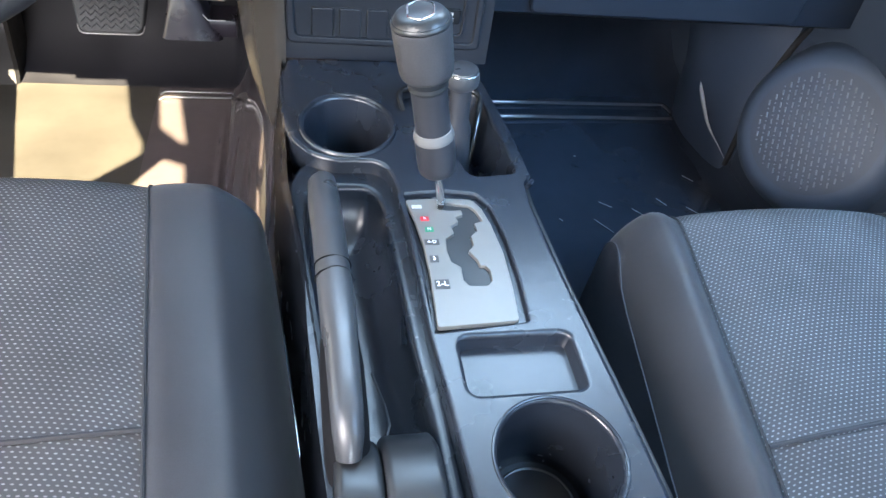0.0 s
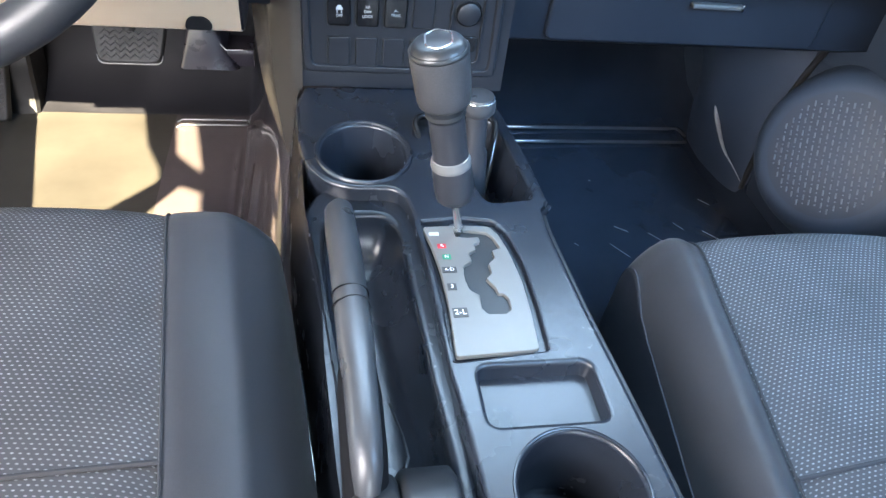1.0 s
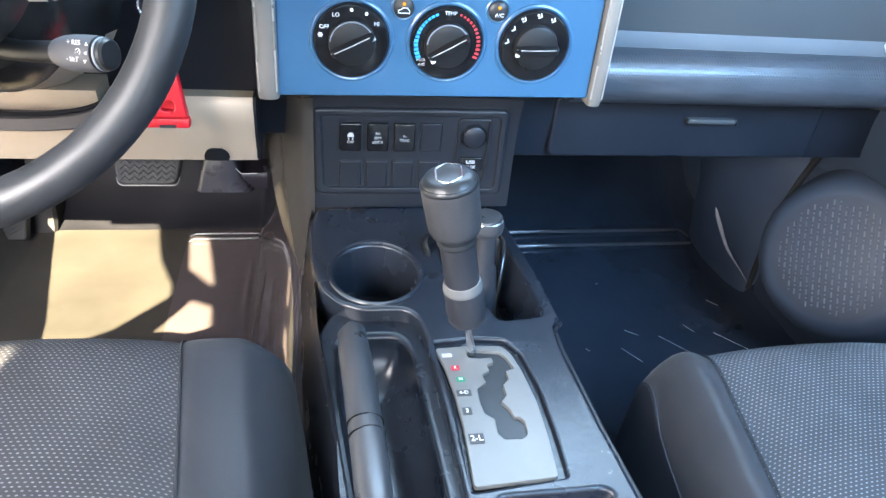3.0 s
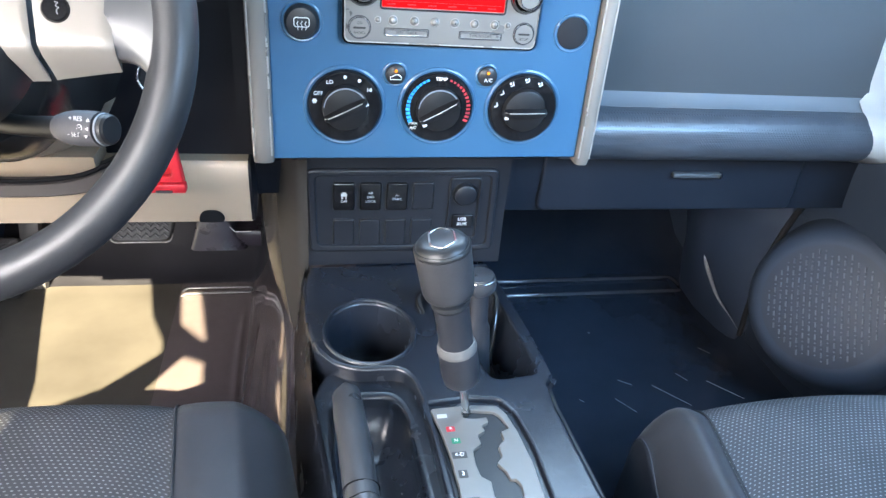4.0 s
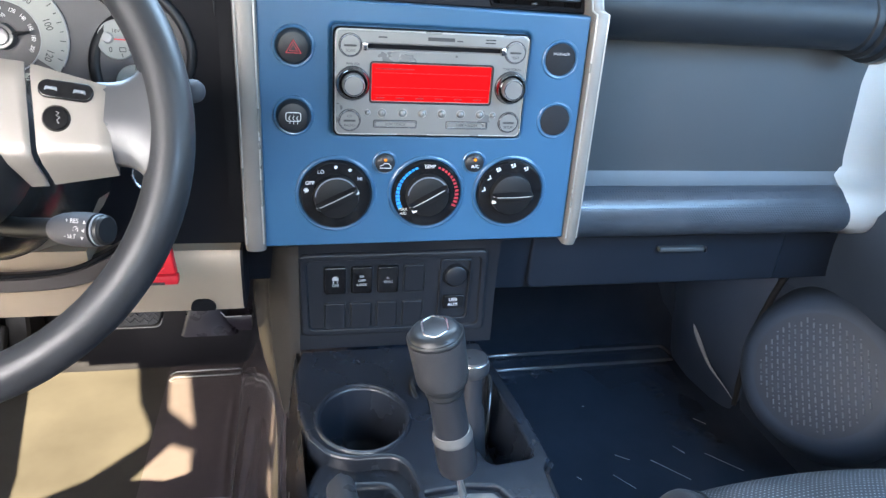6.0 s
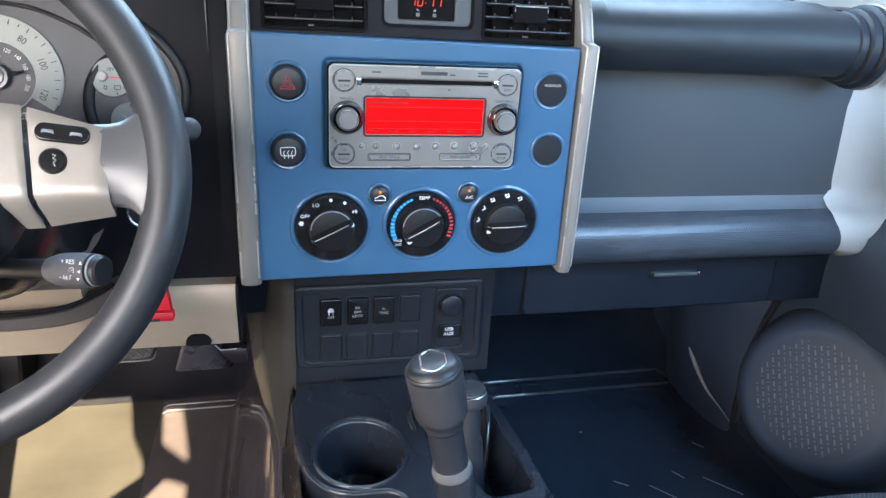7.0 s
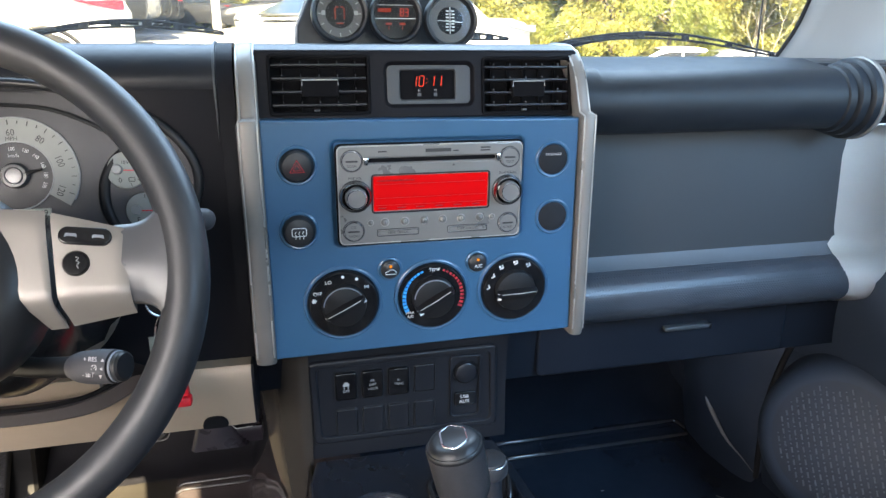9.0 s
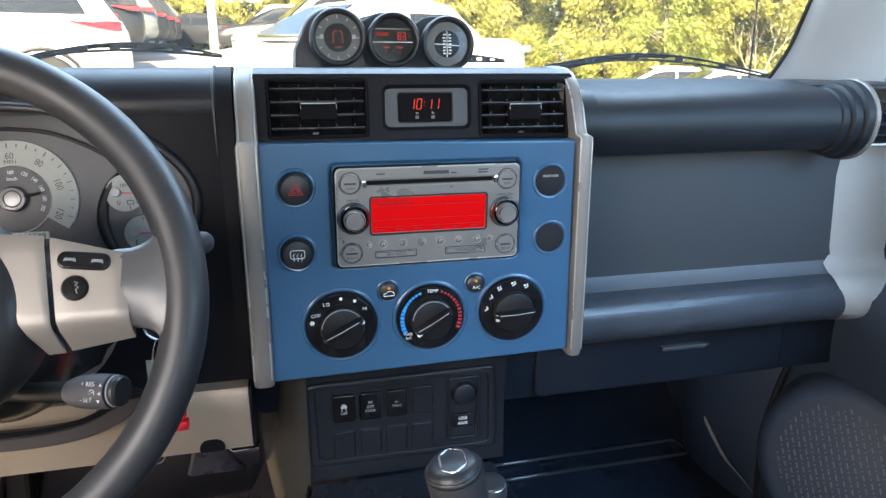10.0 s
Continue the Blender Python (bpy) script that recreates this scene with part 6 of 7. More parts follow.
# ---- gauge pod on the dash top ----
def gauge_pod():
    pod = thing("gauge_pod", (-0.016, 0.90, 0.945), "black pod of three round gauges on the dash top", "gauge pod")
    cups = ((-0.0785, 0.9900, 0.0355), (-0.0105, 0.9875, 0.0342), (0.0585, 0.9835, 0.0350))
    top = []
    for i in range(57):
        x = -0.1190 + i * (0.0960 + 0.1190) / 56
        z = 1.0150 - 0.06 * (x + 0.02)
        if x < -0.0785:
            z -= 0.6 * (x + 0.0785) ** 2 / 0.04
        if x > 0.0585:
            z -= 0.55 * (x - 0.0585) ** 2 / 0.035
        for cx, cz, r in cups:
            d = r + 0.0045
            if abs(x - cx) < d:
                z = max(z, cz + math.sqrt(d * d - (x - cx) ** 2))
        top.append((x, z))
    outline = [(-0.1290, 0.944), (-0.1275, 0.978)] + top + [(0.0985, 0.978), (0.0995, 0.940)]
    bm = B()
    plate(bm, outline, (), facing(0, 0.862, 0, 4), r=0.003, thick=0.075, lean=-0.004)
    part("housing", bm, BLACK, pod, smooth=50)
    # pale shell over the black housing's left side, which catches the light
    bm = B()
    plate(bm, [(x - 0.0025, z + 0.0015) for x, z in outline[:18]] + [(-0.075, 0.95)], (), facing(0, 0.866, 0, 4), r=0.002, thick=0.07)
    part("housing_lit_side", bm, SILVERDULL, pod, smooth=50)
    for i, (cx, cz, r) in enumerate(cups):
        m = facing(cx, 0.862, cz, 6)
        bm = B()
        lathe(bm, [(r - 0.001, -0.002), (r - 0.001, 0.009), (r - 0.003, 0.0115), (r - 0.006, 0.0105), (r - 0.008, 0.004), (r - 0.0085, 0.001)], m, 56)
        bez = part("gauge_bezel", bm, BLACK, pod, smooth=50)
        face = part("gauge_face", lathe(B(), [(r - 0.008, 0.0015), (0.0, 0.0015)], m, 48), GLOSSBLACK if i == 1 else DIALGREY, bez, smooth=0)
        if i == 0:
            bm = B()
            lathe(bm, [(0.0290, 0.0018), (0.0290, 0.0024), (0.0172, 0.0024), (0.0172, 0.0018)], m, 48)
            part("dial_ring", bm, RINGGREY, face)
            bm = B()
            for k in range(12):
                mm = at(m, 0, 0, 0, k * 30)
                box(bm, (0.0240, 0, 0.0027), (0.0040, 0.0010, 0.0005), mm)
            part("dial_mark", bm, GREYPRINT, face, smooth=0)
            part("dial_centre", lathe(B(), [(0.0168, 0.0022), (0.0, 0.0022)], m, 40), GLOSSBLACK, face, smooth=0)
            bm = B()
            for s in (-1, 1):
                box(bm, (s * 0.0055, 0.0, 0.0026), (0.0016, 0.013, 0.0005), m)
                box(bm, (s * 0.003, 0.0075, 0.0026), (0.0035, 0.0016, 0.0005), m)
            box(bm, (0, -0.011, 0.0026), (0.008, 0.0014, 0.0005), m)
            part("lit_mark", bm, DIMDIGIT, face, smooth=0)
            for s in (-1, 1):
                bm = B()
                box(bm, (s * 0.0195, 0.001, 0.0028), (0.0045, 0.005, 0.0005), m, bevel=0.0002, seg=1)
                part("side_light", bm, GREYPRINT, face)
        elif i == 1:
            digits("83", 0.0085, at(m, 0.0110, 0.0050, 0.0019), REDDIGIT, face)
            bm = B()
            box(bm, (-0.0135, 0.0075, 0.0018), (0.0165, 0.0045, 0.0005), m)
            part("lit_caption", bm, DIMDIGIT, face, smooth=0)
            bm = B()
            box(bm, (0, -0.0022, 0.0018), (0.050, 0.0007, 0.0005), m)
            box(bm, (0, 0.0135, 0.0018), (0.048, 0.0005, 0.0005), m)
            part("dial_line", bm, WHITEPRINT, face, smooth=0)
            bm = B()
            for s in (-1, 1):
                box(bm, (s * 0.0085, -0.0085, 0.0018), (0.0075, 0.0026, 0.0005), m)
                box(bm, (s * 0.0085, -0.0135, 0.0018), (0.0008, 0.004, 0.0005), m)
            part("button_caption", bm, DIMDIGIT, face, smooth=0)
        else:
            bm = B()
            lathe(bm, [(0.0290, 0.0018), (0.0290, 0.0026), (0.0165, 0.0024), (0.0165, 0.0018)], m, 48)
            part("dial_ring", bm, RINGGREY, face)
            part("dial_centre", lathe(B(), [(0.0165, 0.0022), (0.0, 0.0022)], m, 40), GLOSSBLACK, face, smooth=0)
            bm = B()
            box(bm, (0, 0, 0.0028), (0.0008, 0.032, 0.0005), m)
            box(bm, (0, -0.001, 0.0028), (0.032, 0.0008, 0.0005), at(m, 0, 0, 0, -4))
            for k in range(7):
                for s in (-1, 1):
                    box(bm, (s * (0.0035 + 0.0004 * (k % 2)), -0.0115 + k * 0.0038, 0.0028), (0.0036, 0.0016, 0.0005), m)
            part("tilt_mark", bm, WHITEPRINT, face, smooth=0)
        lens = part("gauge_lens", lathe(B(), [(r - 0.008, 0.0045), (0.0, 0.0052)], m, 40), CLEAR, bez, smooth=60)
        lens.visible_shadow = False
    return pod


gauge_pod()


# ---- instruments ----
def instrument_cluster():
    m = facing(-0.415, 0.772, 0.835, 14) @ Matrix.Translation((0.415, -0.835, 0))
    clu = thing("instrument_cluster", (-0.415, 0.78, 0.74), "grey instrument cluster with pale round dials", "instrument cluster")
    bm = B()
    plate(bm, oval(-0.415, 0.822, 0.190, 0.112, 64), (), m, r=0.002, thick=0.01)
    part("cluster_face", bm, CLUSTER, clu, smooth=40)
    bm = B()
    pts = flow([(-0.58, 0.845), (-0.52, 0.882), (-0.46, 0.896), (-0.416, 0.896), (-0.386, 0.891), (-0.357, 0.879), (-0.338, 0.868), (-0.322, 0.857), (-0.300, 0.838)], 4)
    tube(bm, [m @ Vector((x, z, 0.003)) for x, z in pts], 0.0022, 8)
    part("cluster_brow", bm, BLACK, clu)
    cx, cz = -0.4270, 0.8245
    bm = B()
    sector(bm, 0.0352, 0.0595, -34, 214, at(m, cx, cz), 0.001, 0.0035)
    speedo = part("speedometer", bm, DIALWHITE, clu, "pale speed dial")
    part("dial_centre", lathe(B(), [(0.0350, 0.0022), (0.0, 0.0022)], at(m, cx, cz), 56), DIALGREY, speedo, smooth=0)
    bm = B()
    tube(bm, [at(m, cx, cz) @ Vector((0.0600 * math.cos(a), 0.0600 * math.sin(a), 0.002)) for a in [radians(-27 + 234 * i / 63) for i in range(64)]], 0.0012, 6)
    tube(bm, [at(m, cx, cz) @ Vector((0.0354 * math.cos(a), 0.0354 * math.sin(a), 0.003)) for a in [2 * math.pi * i / 64 for i in range(64)]], 0.0008, 6, closed=True)
    part("dial_rim", bm, GREYPRINT, speedo)
    for words, a in (("0", 225), ("20", 180), ("40", 135), ("60", 92), ("80", 55), ("100", 18), ("120", -22)):
        px, pz = 0.0445 * math.cos(radians(a)), 0.0445 * math.sin(radians(a))
        text(words, 0.0098, at(m, cx + px, cz + pz, 0.0038, (a - 90) if a < 90 else 0), DARKPRINT, speedo, stretch=0.85)
    for words, a in (("60", 137), ("100", 95), ("120", 68), ("140", 45), ("160", 22), ("180", 0), ("200", -22)):
        px, pz = 0.0278 * math.cos(radians(a)), 0.0278 * math.sin(radians(a))
        text(words, 0.0056, at(m, cx + px, cz + pz, 0.0025, (a - 90)), WHITEPRINT, speedo, stretch=0.8)
    text("MPH", 0.0058, at(m, cx - 0.001, cz + 0.0382, 0.0038), DARKPRINT, speedo)
    text("km/h", 0.0052, at(m, cx - 0.001, cz + 0.0210, 0.0025), WHITEPRINT, speedo)
    bm = B()
    for k in range(27):
        a = 228 - k * 9.6
        mm = at(m, cx, cz, 0, a)
        box(bm, (0.0555, 0, 0.0038), (0.0050 if k % 2 == 0 else 0.003, 0.0008, 0.0006), mm)
        box(bm, (0.0330, 0, 0.0026), (0.003, 0.0006, 0.0005), mm)
    part("dial_tick", bm, DARKPRINT, speedo, smooth=0)
    bm = B()
    lathe(bm, [(0.0130, 0.003), (0.0130, 0.008), (0.0118, 0.0100), (0.0060, 0.0108), (0.0, 0.0108)], at(m, cx, cz), 36)
    part("dial_hub", bm, HUB, speedo, "bright metal hub")
    bm = B()
    tube(bm, [at(m, cx, cz) @ Vector((0.0082 * math.cos(a), 0.0082 * math.sin(a), 0.0106)) for a in [2 * math.pi * i / 40 for i in range(40)]], 0.0008, 6, closed=True)
    part("hub_groove", bm, DIALGREY, speedo)
    bm = B()
    loft(bm, [[at(m, cx, cz, 0, 12) @ Vector(p) for p in ((q, -w, 0.0085), (q, w, 0.0085), (q, 0, 0.0105))] for q, w in ((0.008, 0.0022), (0.027, 0.0012))])
    part("needle", bm, DARKPRINT, speedo)
    bm = B()
    plate(bm, rrect(cx - 0.010, cz - 0.040, 0.080, 0.0105, 0.001, 2), (), at(m, 0, 0, 0.0045), r=0.0005, thick=0.003)
    odo = part("odometer", bm, LCD, clu, "pale green odometer window")
    text("161649", 0.0090, at(m, cx + 0.014, cz - 0.040, 0.0047), DARKPRINT, odo)
    # right hand pair of small dials
    bm = B()
    tube(bm, [at(m, -0.2930, 0.800) @ Vector((0.052 * math.cos(a), 0.058 * math.sin(a), -0.0022)) for a in [radians(75 + 215 * i / 40) for i in range(41)]], [0.001 + 0.0055 * math.sin(math.pi * i / 40) for i in range(41)], 10)
    part("dial_surround", bm, DIALBLACK, clu)
    for x, z, r, words in ((-0.3205, 0.8265, 0.0195, "0"), (-0.3055, 0.7825, 0.0185, "E")):
        bm = B()
        lathe(bm, [(0.0, 0.003), (r, 0.003), (r + 0.0008, 0.001)], at(m, x, z), 48)
        g = part("small_gauge", bm, DIALWHITE, clu, "small pale dial")
        bm = B()
        for k in range(6):
            box(bm, (r * 0.85, 0, 0.0033), (r * 0.2, 0.0007, 0.0005), at(m, x, z, 0, -75 + k * 32))
        part("dial_tick", bm, DARKPRINT, g, smooth=0)
        text(words, 0.0075, at(m, x - r * 0.35, z - r * 0.55, 0.0033), DARKPRINT, g)
        if words == "0":
            text("18V", 0.0052, at(m, x - r * 0.05, z + r * 0.42, 0.0033), DARKPRINT, g)
            bm = B()
            tube(bm, [m @ Vector((px, pz, 0.0034)) for px, pz in rrect(x + r * 0.25, z - r * 0.52, 0.0060, 0.0040, 0.0005, 2)], 0.0004, 5, closed=True)
            part("battery_mark", bm, DARKPRINT, g)
        bm = B()
        box(bm, (r * 0.45, 0, 0.0050), (r * 0.75, 0.0013, 0.0008), at(m, x - r * 0.2, z, 0, -2))
        part("needle", bm, REDPRINT, g, smooth=0)
        bm = B()
        lathe(bm, [(0.0, 0.0085), (0.0045, 0.008), (0.0055, 0.003)], at(m, x - r * 0.45, z + 0.001), 24)
        part("dial_hub", bm, SILVERDULL, g)
    bm = B()
    tube(bm, [m @ Vector((x, z, 0.002)) for x, z in rrect(-0.2760, 0.8180, 0.010, 0.030, 0.002, 2)], 0.0005, 5, closed=True)
    for k in range(3):
        box(bm, (-0.2760, 0.8080 + k * 0.010, 0.002), (0.0035, 0.0035, 0.0006), m)
    part("gear_window", bm, GREYPRINT, clu, smooth=0)
    return clu


instrument_cluster()


# ---- steering wheel ----
def steering_wheel():
    c = Vector((-0.4160, 0.502, 0.805))
    m = frame_on(c, (0, -math.cos(radians(25)), math.sin(radians(25))))
    wh = thing("steering_wheel", c, "black leather steering wheel with silver spokes", "steering wheel")
    n, k = 96, 20
    bm = B()
    rings = []
    for i in range(n):
        a = 2 * math.pi * i / n
        rings.append(ring(bm, [m @ Vector(((0.1855 + 0.0165 * math.cos(b)) * math.cos(a), (0.1855 + 0.0165 * math.cos(b)) * math.sin(a), 0.0185 * math.sin(b))) for b in [2 * math.pi * j / k for j in range(k)]]))
    for i in range(n):
        skin(bm, rings[i], rings[(i + 1) % n])
    part("rim", bm, LEATHER, wh, smooth=80)
    bm = B()
    secs = []
    for r, h in ((0.088, -0.035), (0.090, -0.010), (0.084, 0.008), (0.070, 0.018), (0.035, 0.024)):
        secs.append([m @ Vector((r * math.cos(a) * 0.98, r * math.sin(a) * 0.92 - 0.004, h)) for a in [2 * math.pi * i / 48 for i in range(48)]])
    loft(bm, secs)
    part("airbag_cover", bm, BLACK, wh, "black airbag cover", smooth=60)
    for s in (1, -1):
        def pt(u, v, w=0.0):
            return m @ Vector((s * u, v, w))

        def shell(left, right, tops, bottoms, bend):
            """A cover whose flat face rolls over into a short underface; left and right: u at the top, the bend and the bottom."""
            rows, k, n = [], 12, 10
            for i in range(k + 1):
                q = i / k
                row = []
                for j in range(n + 1):
                    p = j / n
                    e = max(0.0, 1 - min(p, 1 - p) * n) ** 2
                    vt, vb = tops[0] + (tops[1] - tops[0]) * p, bottoms[0] + (bottoms[1] - bottoms[0]) * p
                    v = vt + (vb - vt) * q
                    f = (vt - v) / (vt - bend) if v > bend else 1 + (bend - v) / (bend - vb)
                    lu = left[0] + (left[1] - left[0]) * f if f < 1 else left[1] + (left[2] - left[1]) * (f - 1)
                    ru = right[0] + (right[1] - right[0]) * f if f < 1 else right[1] + (right[2] - right[1]) * (f - 1)
                    d = max(0.0, bend + 0.004 - v)
                    w = 0.0125 - 0.0012 * e - (0.0018 if i == 0 else 0.0) - min(1.05 * d, 60 * d * d)
                    row.append(pt(lu + (ru - lu) * p, v, w))
                rows.append(row)
            b2 = loft(B(), rows, closed=False, caps=False)
            bmesh.ops.recalc_face_normals(b2, faces=b2.faces)
            bmesh.ops.solidify(b2, geom=b2.faces[:], thickness=0.007)
            return b2

        spoke = part("spoke_cover", shell((0.0965, 0.1000, 0.1035), (0.1445, 0.1480, 0.1485), (0.0445, 0.0305), (-0.0370, -0.0310), -0.0180), SILVER, wh, "satin silver spoke cover", smooth=50)
        part("hub_cover", shell((0.0500, 0.0770, 0.0880), (0.0930, 0.0965, 0.1000), (0.0500, 0.0455), (-0.0385, -0.0380), -0.0195), SILVER, wh, "satin silver hub cover", smooth=50)
        # leather web that joins the spoke to the rim; its sheen is in the paler colour
        bm = B()
        secs = []
        for q in [i / 10 for i in range(11)]:
            flare = 0.046 * q ** 3.2
            vt, vb = 0.0355 + flare * 0.75, -0.0245 - flare * 1.15
            th = 0.0112 + 0.001 * q

            def ux(v):
                edge = 0.1505 - (max(-0.0245, min(0.0365, v)) + 0.024) * 0.157
                return (edge - 0.004) * (1 - q) + (0.1745 + 0.008 * (1 - (v / 0.07) ** 2)) * q

            secs.append([pt(ux(v), v, w) for v, w in ((vt, -0.004), (vt - 0.002, th - 0.005), (vt - 0.008, th), ((vt + vb) / 2, th + 0.001), (vb + 0.010, th - 0.001), (vb + 0.002, th - 0.006), (vb, -0.006), (vb + 0.008, -0.016), (vt - 0.006, -0.014))])
        loft(bm, secs)
        part("spoke_web", bm, WEB, wh, smooth=70)
        bm = B()
        plate(bm, [(s * u, v) for u, v in rrect(0, 0, 0.0355, 0.0130, 0.0062)], (), at(m, s * 0.1195, 0.0255, 0.0142, -7 * s), r=0.0015, thick=0.004)
        pill = part("audio_button", bm, GLOSSBLACK, spoke)
        for d in (-0.009, 0.009):
            bm = B()
            plate(bm, [(s * u, v) for u, v in rounded([(d - 0.0042, -0.0016), (d - 0.0036, 0.0016), (d + 0.0036, 0.0016), (d + 0.0042, -0.0016), (d + 0.0024, -0.0006), (d - 0.0024, -0.0006)], 0.0008, 3)], (), at(m, s * 0.1195, 0.0255, 0.0150, -7 * s), r=0.0005, thick=0.002)
            part("button_key", bm, DASHSTRIP, pill)
        bm = B()
        lathe(bm, [(0.0, 0.0150), (0.0078, 0.0148), (0.0092, 0.0130), (0.0095, 0.010)], at(m, s * 0.1130, 0.0065), 32)
        rnd = part("voice_button", bm, GLOSSBLACK, spoke)
        bm = B()
        tube(bm, [at(m, s * 0.1130, 0.0065) @ Vector(p) for p in ((0.0005, 0.0042, 0.0152), (0.0026, 0.0036, 0.0152), (0.0008, 0.0014, 0.0152), (0.0030, 0.0004, 0.0152), (0.0012, -0.0016, 0.0152), (0.0022, -0.0040, 0.0152))], 0.0003, 5)
        part("voice_mark", bm, GREYPRINT, rnd)
    bm = B()
    secs = []
    for q in [i / 6 for i in range(7)]:
        v = -0.075 - 0.10 * q
        w = 0.05 - 0.01 * math.sin(math.pi * q)
        secs.append([m @ Vector(p) for p in ((-w, v, 0.006), (0, v, 0.011), (w, v, 0.006), (w * 0.8, v, -0.012), (-w * 0.8, v, -0.012))])
    loft(bm, secs)
    part("lower_spoke", bm, SILVERDULL, wh, smooth=60)
    return wh


steering_wheel()


def steering_column():
    col = thing("steering_column", (-0.416, 0.62, 0.72), "black steering column shroud with control stalks", "steering column")
    bm = B()
    secs = []
    for y, w, up, dn, z in ((0.552, 0.062, 0.045, 0.065, 0.768), (0.565, 0.072, 0.052, 0.085, 0.764), (0.62, 0.080, 0.056, 0.105, 0.752), (0.70, 0.085, 0.058, 0.115, 0.735), (0.76, 0.088, 0.06, 0.115, 0.725)):
        secs.append([(-0.416 + w * math.cos(a), y, z + (up if math.sin(a) > 0 else dn) * math.sin(a)) for a in [2 * math.pi * i / 36 for i in range(36)]])
    loft(bm, secs)
    shroud = part("shroud", bm, SHROUD, col, smooth=50)
    # lower faces take the champagne colour for the glow of bounced sun
    shroud.data.materials.append(KNEE)
    for f in shroud.data.polygons:
        if f.center.y > 0.60 and f.center.z < 0.672:
            f.material_index = 1
    m = along((-0.357, 0.535, 0.717), (-0.280, 0.499, 0.729))
    bm = B()
    lathe(bm, [(0.0, 0.030), (0.0065, 0.031), (0.0100, 0.036), (0.0122, 0.043), (0.0134, 0.052), (0.0136, 0.062), (0.0130, 0.074), (0.0, 0.075)], m, 28)
    stalk = part("cruise_stalk", bm, STALKGREY, col, "grey cruise control stalk")
    bm = B()
    tube(bm, [(-0.395, 0.560, 0.712), (-0.357, 0.535, 0.717), m @ Vector((0, 0, 0.038))], [0.009, 0.008, 0.0085], 16)
    part("stalk_arm", bm, DIALBLACK, stalk)
    bm = B()
    lathe(bm, [(0.0118, 0.075), (0.0120, 0.077), (0.0112, 0.0775), (0.0112, 0.0785), (0.0118, 0.079), (0.0116, 0.0810), (0.0098, 0.0825), (0.0, 0.0828)], m, 28)
    part("stalk_tip", bm, BLACK, stalk)
    bm = B()
    lathe(bm, [(0.0118, 0.0755), (0.0124, 0.0760), (0.0124, 0.0770), (0.0118, 0.0775)], m, 28)
    part("stalk_band", bm, DASHSTRIP, stalk, "pale band")
    mm = frame_on((-0.3072, 0.4990, 0.7308), (-0.44, -0.82, 0.37))
    text("+ RES", 0.0050, at(mm, -0.001, 0.0060, 0.0004, 6), GREYPRINT, stalk)
    text("- SET", 0.0050, at(mm, -0.001, -0.0058, 0.0002, 6), GREYPRINT, stalk)
    for px, py, turn in ((0.0105, 0.0066, 0), (0.0105, 0.0004, 90), (0.0105, -0.0052, 180)):
        bm = B()
        tri = at(mm, px, py, 0.0006, turn + 6)
        loft(bm, [[tri @ Vector((0.0016 * math.cos(a), 0.0016 * math.sin(a), w)) for a in (radians(90), radians(210), radians(330))] for w in (0.0, 0.0004)])
        part("arrow_mark", bm, GREYPRINT, stalk, smooth=0)
    bm = B()
    dial = at(mm, 0.0035, 0.0002, 0.0006)
    tube(bm, [dial @ Vector((0.0022 * math.cos(a), 0.0022 * math.sin(a), 0)) for a in [radians(-40 + 26 * i) for i in range(11)]], 0.0003, 5)
    tube(bm, [dial @ Vector((-0.0004, -0.0004, 0)), dial @ Vector((0.0018, 0.0016, 0))], 0.0003, 5)
    part("speed_mark", bm, GREYPRINT, stalk)
    bm = B()
    tube(bm, [(-0.336, 0.60, 0.79), (-0.28, 0.61, 0.805), (-0.235, 0.605, 0.818)], [0.005, 0.005, 0.006], 12)
    wip = part("wiper_stalk", bm, BLACK, col)
    bm = B()
    lathe(bm, [(0.0, -0.006), (0.0075, -0.006), (0.0098, -0.003), (0.0102, 0.002), (0.0090, 0.006), (0.0055, 0.0085), (0.0, 0.009)], along((-0.229, 0.612, 0.811), (-0.200, 0.585, 0.812)), 28)
    part("stalk_tip", bm, STALKGREY, wip)
    bm = B()
    m = frame_on((-0.2760, 0.635, 0.727), (0.25, -0.95, 0.1))
    lathe(bm, [(0.012, -0.02), (0.0155, -0.004), (0.0158, 0.0), (0.0120, 0.001), (0.0, -0.002)], m, 32)
    lock = part("ignition_lock", bm, DIALBLACK, col, "black ignition lock")
    bm = B()
    tube(bm, [m @ Vector((0.0155 * math.cos(a), 0.0155 * math.sin(a), 0.001)) for a in [2 * math.pi * i / 32 for i in range(32)]], 0.0012, 8, closed=True)
    part("lock_ring", bm, STEEL, lock, "bright metal ring")
    return col


steering_column()

tag = thing("key_tag", (-0.272, 0.655, 0.60), "red plastic tag hanging on the ignition key", "key tag")
bm = B()
m = facing(-0.274, 0.657, 0.640, 6)
plate(bm, rounded([(-0.030, -0.034), (0.008, -0.034), (-0.001, 0.034), (-0.014, 0.034)], 0.006), [(rrect(-0.011, -0.018, 0.013, 0.010, 0.003), 0.008, True, 0.0)], m, r=0.002, thick=0.010)
body = part("tag_body", bm, RED, tag)
bm = B()
box(bm, (-0.011, -0.034, 0.0005), (0.042, 0.010, 0.013), m, bevel=0.002)
part("tag_flange", bm, RED, body)
bm = B()
box(bm, (-0.011, -0.037, 0.0072), (0.016, 0.003, 0.0012), m, bevel=0.0004, seg=1)
part("tag_socket", bm, DARKPRINT, body)
bm = B()
